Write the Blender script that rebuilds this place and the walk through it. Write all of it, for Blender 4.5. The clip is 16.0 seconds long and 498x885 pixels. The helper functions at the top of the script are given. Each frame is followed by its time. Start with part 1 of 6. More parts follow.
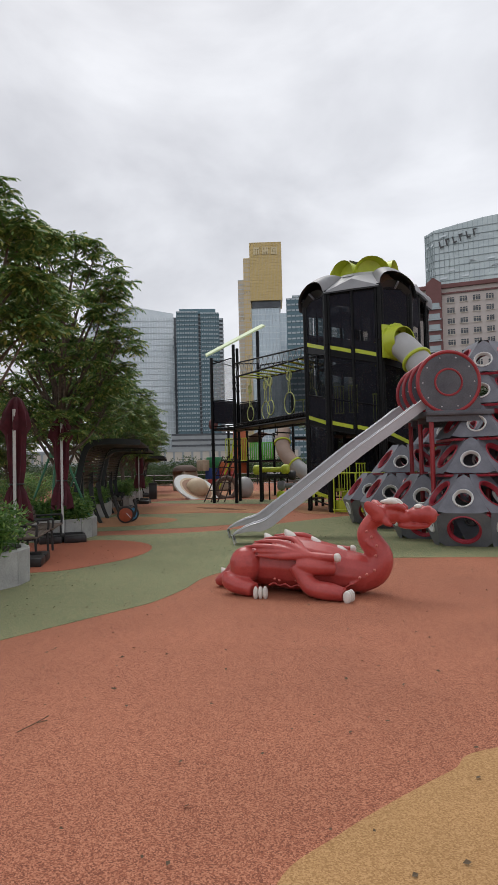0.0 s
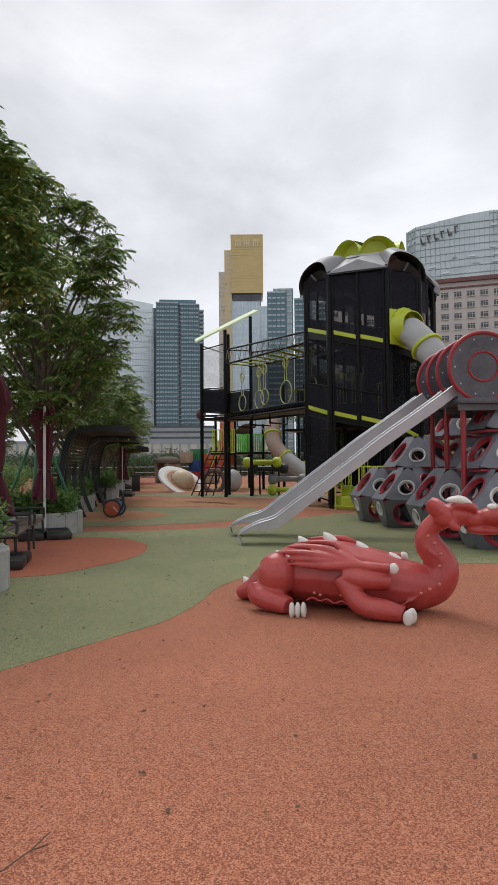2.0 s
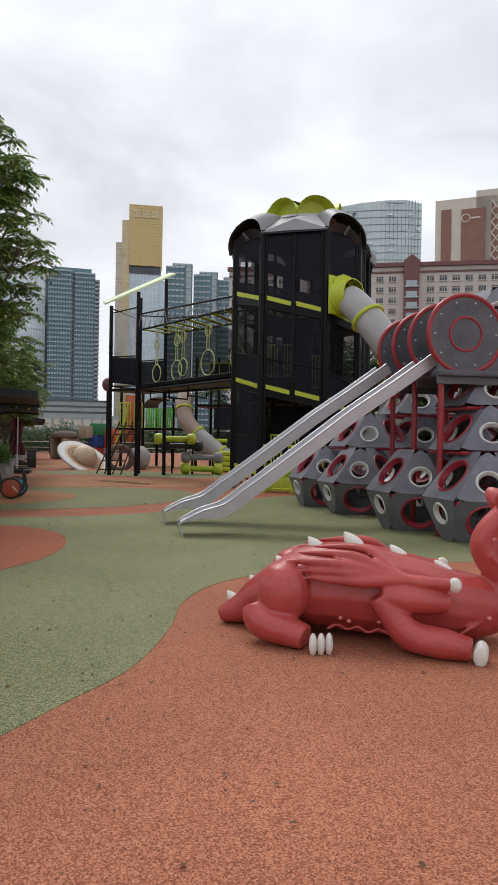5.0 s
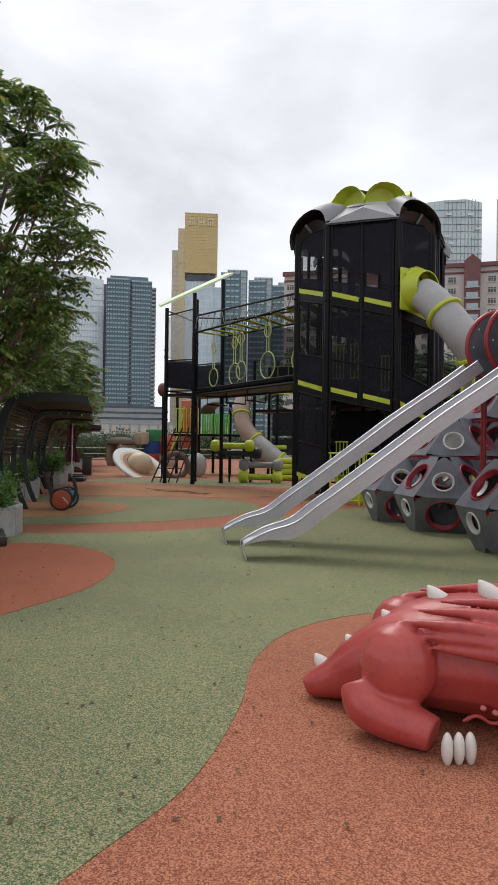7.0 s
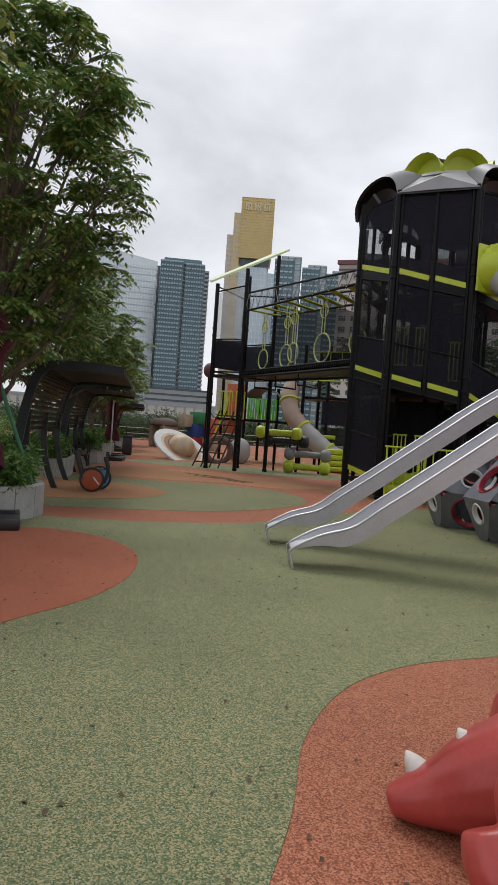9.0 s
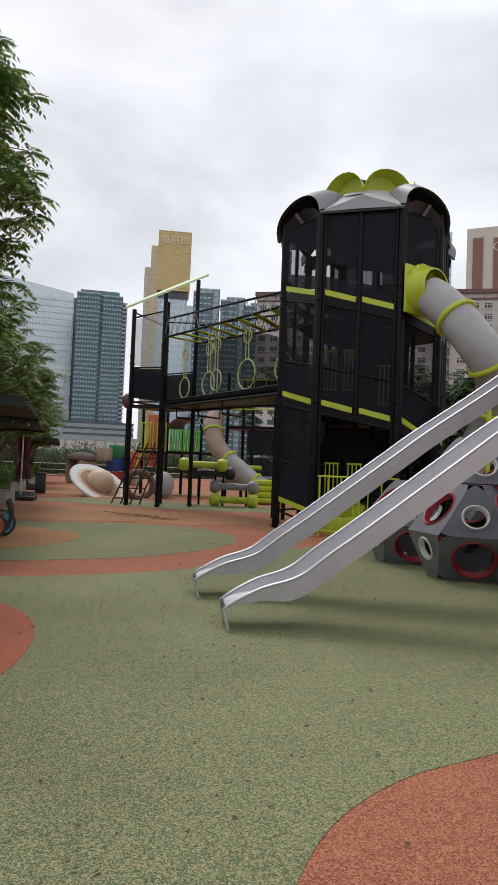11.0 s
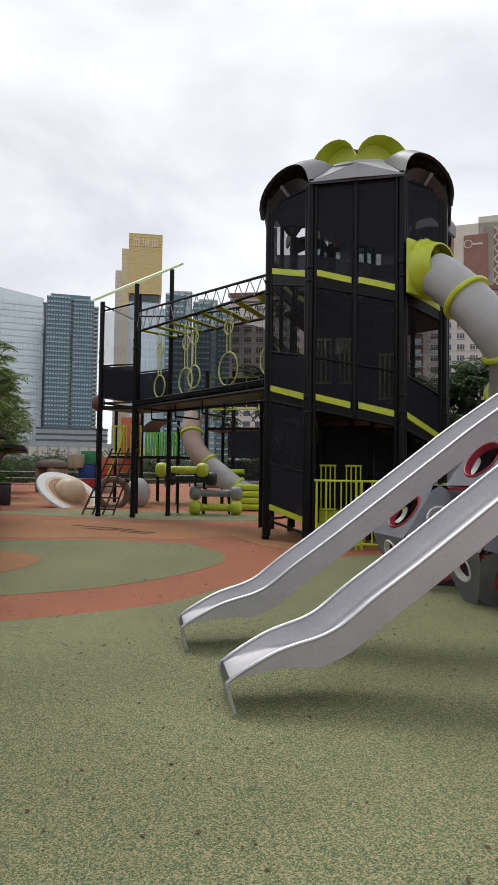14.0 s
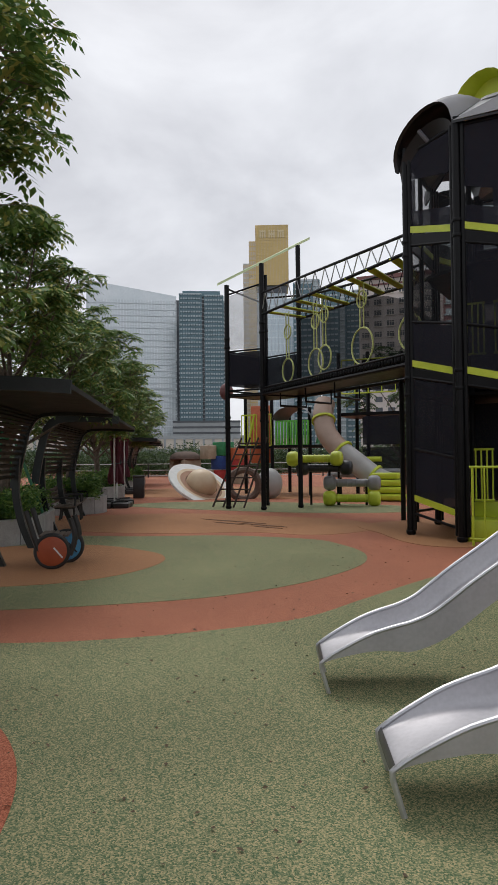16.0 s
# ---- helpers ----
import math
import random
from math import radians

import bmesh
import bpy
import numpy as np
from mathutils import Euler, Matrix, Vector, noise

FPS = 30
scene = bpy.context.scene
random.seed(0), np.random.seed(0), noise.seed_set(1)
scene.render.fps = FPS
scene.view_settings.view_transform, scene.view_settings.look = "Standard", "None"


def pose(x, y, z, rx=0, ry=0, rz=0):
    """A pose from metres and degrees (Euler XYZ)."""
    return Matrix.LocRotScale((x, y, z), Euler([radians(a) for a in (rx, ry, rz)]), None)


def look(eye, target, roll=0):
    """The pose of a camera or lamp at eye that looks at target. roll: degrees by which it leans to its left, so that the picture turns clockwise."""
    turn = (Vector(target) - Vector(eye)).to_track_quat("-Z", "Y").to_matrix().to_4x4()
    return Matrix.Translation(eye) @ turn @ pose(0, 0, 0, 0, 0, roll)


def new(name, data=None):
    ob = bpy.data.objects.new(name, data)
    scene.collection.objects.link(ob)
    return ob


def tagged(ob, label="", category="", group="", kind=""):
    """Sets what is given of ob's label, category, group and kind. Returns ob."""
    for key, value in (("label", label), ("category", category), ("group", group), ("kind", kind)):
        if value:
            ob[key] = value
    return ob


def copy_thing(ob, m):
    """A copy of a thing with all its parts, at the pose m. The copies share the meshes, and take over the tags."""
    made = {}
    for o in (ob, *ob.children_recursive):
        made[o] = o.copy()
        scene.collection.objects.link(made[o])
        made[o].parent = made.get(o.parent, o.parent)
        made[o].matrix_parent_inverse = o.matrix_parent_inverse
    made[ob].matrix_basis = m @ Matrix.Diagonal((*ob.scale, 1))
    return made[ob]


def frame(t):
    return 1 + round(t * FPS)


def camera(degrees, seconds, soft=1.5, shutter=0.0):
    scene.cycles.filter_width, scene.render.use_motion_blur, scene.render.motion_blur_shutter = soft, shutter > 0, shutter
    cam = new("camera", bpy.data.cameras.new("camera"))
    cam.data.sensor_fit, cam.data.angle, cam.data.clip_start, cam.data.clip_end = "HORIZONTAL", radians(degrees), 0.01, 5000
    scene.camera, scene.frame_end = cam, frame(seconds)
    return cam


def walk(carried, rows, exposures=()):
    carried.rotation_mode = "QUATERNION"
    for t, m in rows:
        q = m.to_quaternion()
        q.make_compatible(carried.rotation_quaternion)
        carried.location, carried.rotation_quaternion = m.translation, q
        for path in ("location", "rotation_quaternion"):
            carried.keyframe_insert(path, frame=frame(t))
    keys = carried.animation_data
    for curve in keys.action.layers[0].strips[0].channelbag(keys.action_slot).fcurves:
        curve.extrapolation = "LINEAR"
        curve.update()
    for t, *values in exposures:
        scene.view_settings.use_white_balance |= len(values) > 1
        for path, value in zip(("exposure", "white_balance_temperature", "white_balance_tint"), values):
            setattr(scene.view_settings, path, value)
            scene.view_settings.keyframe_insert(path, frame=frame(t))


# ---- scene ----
cam = camera(41.6, 16.0, soft=1.35)
PATH = [
    (0, (0.325, 1.106, 1.6), (-0.508, 2.923, 1.678), -1.4),
    (0.5, (-0.027, 1.456, 1.542), (-0.843, 3.279, 1.642), -1.0),
    (1, (-0.266, 1.733, 1.555), (-1.057, 3.568, 1.651), -0.7),
    (1.5, (-0.6, 2.051, 1.556), (-1.484, 3.845, 1.574), 0.4),
    (2, (-0.863, 2.252, 1.56), (-1.633, 4.097, 1.617), -0.5),
    (2.5, (-1.106, 2.54, 1.557), (-1.975, 4.341, 1.567), -1.9),
    (3, (-1.351, 2.871, 1.535), (-2.257, 4.654, 1.494), 0.6),
    (3.5, (-1.627, 3.002, 1.568), (-2.483, 4.809, 1.54), 3.5),
    (4, (-1.91, 3.377, 1.498), (-2.725, 5.203, 1.468), 0.2),
    (4.5, (-2.125, 3.625, 1.518), (-2.736, 5.528, 1.452), 1.1),
    (4.7, (-2.247, 3.73, 1.502), (-2.71, 5.676, 1.496), 0.9),
    (6.8, (-2.909, 4.989, 1.536), (-3.443, 6.916, 1.504), 1.3),
    (7, (-2.957, 5.118, 1.549), (-3.581, 7.018, 1.556), 0.8),
    (7.5, (-3.088, 5.426, 1.529), (-3.771, 7.305, 1.461), 4.1),
    (8, (-3.234, 5.786, 1.528), (-3.911, 7.665, 1.427), 3.5),
    (8.5, (-3.314, 6.065, 1.523), (-4.082, 7.911, 1.578), 2.0),
    (9, (-3.511, 6.432, 1.504), (-4.259, 8.286, 1.468), 4.0),
    (9.5, (-3.637, 6.688, 1.531), (-4.146, 8.621, 1.47), 2.7),
    (10, (-3.727, 6.991, 1.54), (-4.351, 8.89, 1.514), 1.9),
    (10.2, (-3.751, 7.041, 1.55), (-4.347, 8.95, 1.587), 2.1),
    (12.3, (-4.315, 8.345, 1.509), (-4.767, 10.292, 1.589), 2.7),
    (12.5, (-4.337, 8.31, 1.562), (-4.686, 10.278, 1.623), 3.2),
    (13, (-4.417, 8.657, 1.548), (-4.858, 10.607, 1.61), 1.7),
    (13.5, (-4.511, 8.986, 1.573), (-5.113, 10.89, 1.691), 2.1),
    (14, (-4.646, 9.261, 1.582), (-5.106, 11.206, 1.661), 0.8),
    (14.5, (-4.764, 9.591, 1.547), (-5.305, 11.512, 1.686), -0.3),
    (15, (-4.893, 9.925, 1.56), (-5.532, 11.818, 1.659), 1.2),
    (15.5, (-5.016, 10.196, 1.596), (-5.542, 12.125, 1.623), 0.4),
    (16, (-5.092, 10.539, 1.568), (-5.931, 12.355, 1.613), -0.6),
]
walk(cam, [(t, look(eye, target, roll)) for t, eye, target, roll in PATH],
     [(0, -0.08), (3, 0.05), (7, 0.1), (8.5, -0.12), (9.5, 0.04), (12.5, 0.05), (13, 0.16), (14.5, 0.08), (16, -0.08)])

# ---- light ----
world = bpy.data.worlds.new("overcast_sky")
scene.world = world
world.use_nodes = True
wn, wl = world.node_tree.nodes, world.node_tree.links
wn.clear()
w_out = wn.new("ShaderNodeOutputWorld")
w_bg = wn.new("ShaderNodeBackground")
w_sky = wn.new("ShaderNodeTexSky")
w_sky.sky_type, w_sky.sun_disc = "NISHITA", False
w_sky.sun_elevation, w_sky.sun_rotation = radians(58), radians(-40)
w_sky.air_density, w_sky.dust_density, w_sky.ozone_density = 1.0, 3.0, 1.0
w_tex = wn.new("ShaderNodeTexCoord")
w_map = wn.new("ShaderNodeMapping")
w_map.inputs["Scale"].default_value = (1.0, 1.0, 2.2)
w_noise = wn.new("ShaderNodeTexNoise")
w_noise.inputs["Scale"].default_value = 2.3
w_noise.inputs["Detail"].default_value = 7
w_noise.inputs["Roughness"].default_value = 0.5
w_noise.inputs["Distortion"].default_value = 0.35
w_ramp = wn.new("ShaderNodeValToRGB")
w_ramp.color_ramp.elements[0].position, w_ramp.color_ramp.elements[0].color = 0.34, (5.1, 5.2, 5.6, 1)
w_ramp.color_ramp.elements[1].position, w_ramp.color_ramp.elements[1].color = 0.62, (7.9, 8.05, 8.45, 1)
w_mix = wn.new("ShaderNodeMix")
w_mix.data_type = "RGBA"
w_mix.inputs["Factor"].default_value = 0.93
wl.new(w_tex.outputs["Generated"], w_map.inputs["Vector"])
wl.new(w_map.outputs["Vector"], w_noise.inputs["Vector"])
wl.new(w_noise.outputs["Fac"], w_ramp.inputs["Fac"])
wl.new(w_sky.outputs["Color"], w_mix.inputs["A"])
wl.new(w_ramp.outputs["Color"], w_mix.inputs["B"])
wl.new(w_mix.outputs["Result"], w_bg.inputs["Color"])
w_bg.inputs["Strength"].default_value = 0.122
wl.new(w_bg.outputs["Background"], w_out.inputs["Surface"])

sun = new("sun", bpy.data.lights.new("sun", "SUN"))
sun.data.energy, sun.data.angle, sun.data.color = 1.1, radians(25), (1.0, 0.97, 0.93)
sun.matrix_world = look((-30, 35, 75), (0, 0, 0))


# ---- materials ----
def surface(name, c1, c2, scale=6.0, rough=0.6, metal=0.0, bump=0.0, bump_scale=60.0, fine=0.12, spec=0.5, alpha=1.0, wide=0.5):
    """A surface with tones at two sizes, a little dirt and a fine relief."""
    m = bpy.data.materials.new(name)
    m.use_nodes = True
    n, l = m.node_tree.nodes, m.node_tree.links
    b = n["Principled BSDF"]
    tc = n.new("ShaderNodeTexCoord")
    info = n.new("ShaderNodeObjectInfo")
    add = n.new("ShaderNodeVectorMath")
    l.new(tc.outputs["Object"], add.inputs[0])
    l.new(info.outputs["Random"], add.inputs[1])
    n1 = n.new("ShaderNodeTexNoise")
    n1.inputs["Scale"].default_value, n1.inputs["Detail"].default_value = scale, 6
    n2 = n.new("ShaderNodeTexNoise")
    n2.inputs["Scale"].default_value, n2.inputs["Detail"].default_value = bump_scale, 4
    l.new(add.outputs[0], n1.inputs["Vector"])
    l.new(add.outputs[0], n2.inputs["Vector"])
    mix = n.new("ShaderNodeMix")
    mix.data_type = "RGBA"
    mix.inputs["A"].default_value, mix.inputs["B"].default_value = (*c1, 1), (*c2, 1)
    ramp = n.new("ShaderNodeMapRange")
    ramp.inputs["From Min"].default_value, ramp.inputs["From Max"].default_value = 0.5 - wide / 2, 0.5 + wide / 2
    l.new(n1.outputs["Fac"], ramp.inputs["Value"])
    l.new(ramp.outputs["Result"], mix.inputs["Factor"])
    tone = n.new("ShaderNodeMapRange")
    tone.inputs["From Min"].default_value, tone.inputs["From Max"].default_value = 0.3, 0.7
    tone.inputs["To Min"].default_value, tone.inputs["To Max"].default_value = 1 - fine, 1 + fine
    l.new(n2.outputs["Fac"], tone.inputs["Value"])
    mul = n.new("ShaderNodeVectorMath")
    mul.operation = "SCALE"
    l.new(mix.outputs["Result"], mul.inputs[0])
    l.new(tone.outputs["Result"], mul.inputs["Scale"])
    l.new(mul.outputs[0], b.inputs["Base Color"])
    rr = n.new("ShaderNodeMapRange")
    rr.inputs["To Min"].default_value, rr.inputs["To Max"].default_value = max(0.03, rough - 0.1), min(1, rough + 0.1)
    l.new(n1.outputs["Fac"], rr.inputs["Value"])
    l.new(rr.outputs["Result"], b.inputs["Roughness"])
    b.inputs["Metallic"].default_value = metal
    b.inputs["Specular IOR Level"].default_value = spec
    b.inputs["Alpha"].default_value = alpha
    if bump:
        bp = n.new("ShaderNodeBump")
        bp.inputs["Strength"].default_value, bp.inputs["Distance"].default_value = bump, 0.01
        l.new(n2.outputs["Fac"], bp.inputs["Height"])
        l.new(bp.outputs["Normal"], b.inputs["Normal"])
    return m


def rubber(name, dark, mid, light):
    """Poured rubber crumb: coarse grains of three tones with worn, dusty areas."""
    m = bpy.data.materials.new(name)
    m.use_nodes = True
    n, l = m.node_tree.nodes, m.node_tree.links
    b = n["Principled BSDF"]
    tc = n.new("ShaderNodeTexCoord")
    cells = n.new("ShaderNodeTexVoronoi")
    cells.inputs["Scale"].default_value = 155
    l.new(tc.outputs["Object"], cells.inputs["Vector"])
    sep = n.new("ShaderNodeSeparateColor")
    l.new(cells.outputs["Color"], sep.inputs["Color"])
    grain = n.new("ShaderNodeTexNoise")
    grain.inputs["Scale"].default_value, grain.inputs["Detail"].default_value, grain.inputs["Roughness"].default_value = 120, 3, 0.65
    both = n.new("ShaderNodeMix")
    both.inputs["Factor"].default_value = 0.6
    l.new(grain.outputs["Fac"], both.inputs["A"])
    l.new(sep.outputs["Red"], both.inputs["B"])
    big = n.new("ShaderNodeTexNoise")
    big.inputs["Scale"].default_value, big.inputs["Detail"].default_value = 0.55, 5
    l.new(tc.outputs["Object"], grain.inputs["Vector"])
    l.new(tc.outputs["Object"], big.inputs["Vector"])
    r = n.new("ShaderNodeValToRGB")
    e = r.color_ramp.elements
    e[0].position, e[0].color = 0.23, (*dark, 1)
    e[1].position, e[1].color = 0.78, (*light, 1)
    k = e.new(0.5)
    k.color = (*mid, 1)
    l.new(both.outputs["Result"], r.inputs["Fac"])
    t = n.new("ShaderNodeMapRange")
    t.inputs["From Min"].default_value, t.inputs["From Max"].default_value = 0.3, 0.7
    t.inputs["To Min"].default_value, t.inputs["To Max"].default_value = 0.87, 1.1
    l.new(big.outputs["Fac"], t.inputs["Value"])
    mul = n.new("ShaderNodeVectorMath")
    mul.operation = "SCALE"
    l.new(r.outputs["Color"], mul.inputs[0])
    l.new(t.outputs["Result"], mul.inputs["Scale"])
    l.new(mul.outputs[0], b.inputs["Base Color"])
    b.inputs["Roughness"].default_value = 0.85
    b.inputs["Specular IOR Level"].default_value = 0.3
    bp = n.new("ShaderNodeBump")
    bp.inputs["Strength"].default_value, bp.inputs["Distance"].default_value = 0.3, 0.004
    l.new(both.outputs["Result"], bp.inputs["Height"])
    l.new(bp.outputs["Normal"], b.inputs["Normal"])
    return m


def leafy(name, c1, c2, c3):
    """Leaves: every leaf its own tone, slightly translucent."""
    m = bpy.data.materials.new(name)
    m.use_nodes = True
    n, l = m.node_tree.nodes, m.node_tree.links
    b = n["Principled BSDF"]
    g = n.new("ShaderNodeNewGeometry")
    r = n.new("ShaderNodeValToRGB")
    e = r.color_ramp.elements
    e[0].position, e[0].color = 0.0, (*c1, 1)
    e[1].position, e[1].color = 1.0, (*c3, 1)
    k = e.new(0.72)
    k.color = (*c2, 1)
    l.new(g.outputs["Random Per Island"], r.inputs["Fac"])
    l.new(r.outputs["Color"], b.inputs["Base Color"])
    b.inputs["Roughness"].default_value = 0.5
    b.inputs["Specular IOR Level"].default_value = 0.35
    tr = n.new("ShaderNodeBsdfTranslucent")
    l.new(r.outputs["Color"], tr.inputs["Color"])
    mx = n.new("ShaderNodeMixShader")
    mx.inputs["Fac"].default_value = 0.34
    l.new(b.outputs["BSDF"], mx.inputs[1])
    l.new(tr.outputs["BSDF"], mx.inputs[2])
    l.new(mx.outputs["Shader"], n["Material Output"].inputs["Surface"])
    return m


def mesh_cloth(name, colour, cover, scale=110.0):
    """A woven safety mesh: fine threads with see-through gaps."""
    m = bpy.data.materials.new(name)
    m.use_nodes = True
    n, l = m.node_tree.nodes, m.node_tree.links
    b = n["Principled BSDF"]
    b.inputs["Base Color"].default_value = (*colour, 1)
    b.inputs["Roughness"].default_value = 0.9
    b.inputs["Specular IOR Level"].default_value = 0.1
    tc = n.new("ShaderNodeTexCoord")
    nz = n.new("ShaderNodeTexNoise")
    nz.inputs["Scale"].default_value, nz.inputs["Detail"].default_value = 1.3, 3
    l.new(tc.outputs["Object"], nz.inputs["Vector"])
    a = n.new("ShaderNodeMapRange")
    a.inputs["From Min"].default_value, a.inputs["From Max"].default_value = 0.3, 0.7
    a.inputs["To Min"].default_value, a.inputs["To Max"].default_value = cover - 0.05, min(1, cover + 0.05)
    l.new(nz.outputs["Fac"], a.inputs["Value"])
    l.new(a.outputs["Result"], b.inputs["Alpha"])
    return m


def glassy(name, c1, c2, rough=0.12, metal=0.5, scale=0.15):
    return surface(name, c1, c2, scale=scale, rough=rough, metal=metal, fine=0.05, bump_scale=1.2)


TERRACOTTA = rubber("terracotta_rubber", (0.175, 0.055, 0.031), (0.355, 0.122, 0.066), (0.53, 0.228, 0.132))
GREEN_RUBBER = rubber("green_rubber", (0.058, 0.106, 0.048), (0.172, 0.196, 0.098), (0.41, 0.34, 0.18))
TAN_RUBBER = rubber("tan_rubber", (0.20, 0.09, 0.04), (0.36, 0.17, 0.075), (0.50, 0.26, 0.13))
YELLOW_RUBBER = rubber("yellow_rubber", (0.31, 0.165, 0.062), (0.42, 0.235, 0.095), (0.52, 0.31, 0.14))
ORANGE_RUBBER = rubber("orange_rubber", (0.22, 0.065, 0.034), (0.38, 0.115, 0.06), (0.50, 0.18, 0.10))
MARK_RUBBER = rubber("mark_rubber", (0.07, 0.03, 0.016), (0.13, 0.06, 0.03), (0.22, 0.11, 0.06))
ASPHALT = surface("far_ground", (0.12, 0.12, 0.11), (0.2, 0.19, 0.17), scale=0.2, rough=0.9)
BLACK_STEEL = surface("black_steel", (0.0035, 0.0035, 0.004), (0.007, 0.007, 0.008), scale=4, rough=0.38, spec=0.18)
DARK_MESH = mesh_cloth("dark_mesh", (0.022, 0.022, 0.03), 0.82)
WINDOW_MESH = mesh_cloth("window_mesh", (0.03, 0.03, 0.033), 0.22)
LIGHT_MESH = mesh_cloth("light_mesh", (0.026, 0.026, 0.034), 0.5)
LIME = surface("lime_plastic", (0.44, 0.53, 0.03), (0.56, 0.64, 0.05), scale=3, rough=0.4, fine=0.05)
LIME_ROPE = surface("lime_rope", (0.50, 0.54, 0.17), (0.64, 0.67, 0.28), scale=30, rough=0.7)
PALE_GREEN = surface("pale_green_sheet", (0.62, 0.74, 0.42), (0.70, 0.80, 0.5), scale=2, rough=0.45, fine=0.04)
ROOF_GREY = surface("grey_plastic", (0.22, 0.22, 0.23), (0.30, 0.30, 0.31), scale=2, rough=0.45, fine=0.05)
ROOF_LIGHT = surface("light_grey_plastic", (0.42, 0.42, 0.43), (0.5, 0.5, 0.5), scale=2, rough=0.45, fine=0.05)
# near-black plastic; also stands in for the shade inside the roof hoods
ROOF_DARK = surface("dark_plastic_hood_shade", (0.01, 0.01, 0.012), (0.02, 0.02, 0.023), scale=2, rough=0.4, fine=0.06)
MODULE_GREY = surface("module_plastic", (0.10, 0.103, 0.123), (0.19, 0.195, 0.222), scale=3.5, rough=0.5, fine=0.14, bump=0.06, bump_scale=90)
GUARD_GREY = surface("guard_plastic", (0.06, 0.062, 0.075), (0.12, 0.124, 0.14), scale=3.0, rough=0.45, fine=0.2, bump=0.05, bump_scale=60)
MODULE_RED = surface("dark_red_plastic", (0.26, 0.016, 0.03), (0.37, 0.03, 0.048), scale=4, rough=0.4, fine=0.07)
RED_STEEL = surface("red_steel", (0.27, 0.016, 0.024), (0.36, 0.03, 0.036), scale=4, rough=0.35, fine=0.06)
WHITE_PLASTIC = surface("white_plastic", (0.62, 0.62, 0.60), (0.75, 0.75, 0.73), scale=6, rough=0.4, fine=0.05)
STAINLESS = surface("stainless_steel", (0.44, 0.43, 0.45), (0.54, 0.53, 0.55), scale=3.0, rough=0.52, metal=0.7, fine=0.05, bump_scale=40)
STEEL_SHADED = surface("shaded_steel", (0.12, 0.12, 0.125), (0.2, 0.2, 0.205), scale=5.0, rough=0.45, metal=0.7, fine=0.08)
STEEL_EDGE = surface("polished_steel", (0.46, 0.46, 0.48), (0.58, 0.58, 0.6), scale=3.0, rough=0.4, metal=0.8, fine=0.04)
TUBE_GREY = surface("tube_grey_plastic", (0.34, 0.335, 0.33), (0.43, 0.425, 0.42), scale=2.5, rough=0.42, fine=0.05)
TUBE_TAN = surface("tube_tan_plastic", (0.30, 0.21, 0.16), (0.38, 0.27, 0.21), scale=2.5, rough=0.42, fine=0.05)
DRAGON_RED = surface("painted_red", (0.35, 0.040, 0.036), (0.50, 0.086, 0.074), scale=3.2, rough=0.33, fine=0.07, bump=0.05, bump_scale=35)
DRAGON_WHITE = surface("painted_white", (0.62, 0.58, 0.52), (0.78, 0.75, 0.70), scale=9, rough=0.4, fine=0.05)
DRAGON_DOT = surface("painted_pink", (0.50, 0.14, 0.11), (0.60, 0.2, 0.16), scale=9, rough=0.4, fine=0.05)
CONCRETE = surface("planter_concrete", (0.30, 0.30, 0.29), (0.44, 0.44, 0.42), scale=3.5, rough=0.85, fine=0.12, bump=0.15, bump_scale=45)
SOIL = surface("soil", (0.04, 0.03, 0.02), (0.08, 0.06, 0.04), scale=12, rough=0.95)
WOOD = surface("weathered_wood", (0.085, 0.06, 0.043), (0.17, 0.13, 0.10), scale=7, rough=0.7, fine=0.22, bump=0.2, bump_scale=25)
IRON = surface("black_iron", (0.012, 0.012, 0.013), (0.03, 0.03, 0.03), scale=5, rough=0.5)
RUBBER_BLOCK = surface("black_ballast", (0.012, 0.011, 0.012), (0.028, 0.026, 0.026), scale=5, rough=0.45)
MAROON = surface("maroon_canvas", (0.055, 0.006, 0.013), (0.10, 0.012, 0.022), scale=3, rough=0.8, fine=0.2, bump=0.25, bump_scale=14)
POLE_WHITE = surface("white_pole", (0.50, 0.50, 0.49), (0.62, 0.62, 0.6), scale=4, rough=0.4)
CANOPY_DARK = surface("dark_canopy_metal", (0.005, 0.0055, 0.006), (0.011, 0.012, 0.0125), scale=2.5, rough=0.45, spec=0.3)
CANOPY_EDGE = surface("grey_green_metal", (0.014, 0.018, 0.019), (0.026, 0.032, 0.033), scale=3, rough=0.42, spec=0.35)
BALL_ORANGE = surface("painted_basketball", (0.30, 0.055, 0.018), (0.40, 0.085, 0.03), scale=6, rough=0.5)
BALL_BLUE = surface("painted_blue", (0.05, 0.22, 0.40), (0.08, 0.30, 0.50), scale=6, rough=0.45)
BARK = surface("bark", (0.07, 0.052, 0.04), (0.17, 0.13, 0.10), scale=9, rough=0.9, bump=0.6, bump_scale=22, fine=0.25)
STAKE_GREEN = surface("green_stake", (0.03, 0.14, 0.07), (0.05, 0.2, 0.1), scale=9, rough=0.6)
LEAF = leafy("tree_leaf", (0.06, 0.135, 0.038), (0.15, 0.25, 0.06), (0.46, 0.45, 0.13))
LEAF_DARK = leafy("shrub_leaf", (0.05, 0.12, 0.03), (0.13, 0.25, 0.055), (0.30, 0.40, 0.10))
LEAF_RED = leafy("rust_leaf", (0.15, 0.06, 0.03), (0.17, 0.12, 0.045), (0.22, 0.19, 0.07))
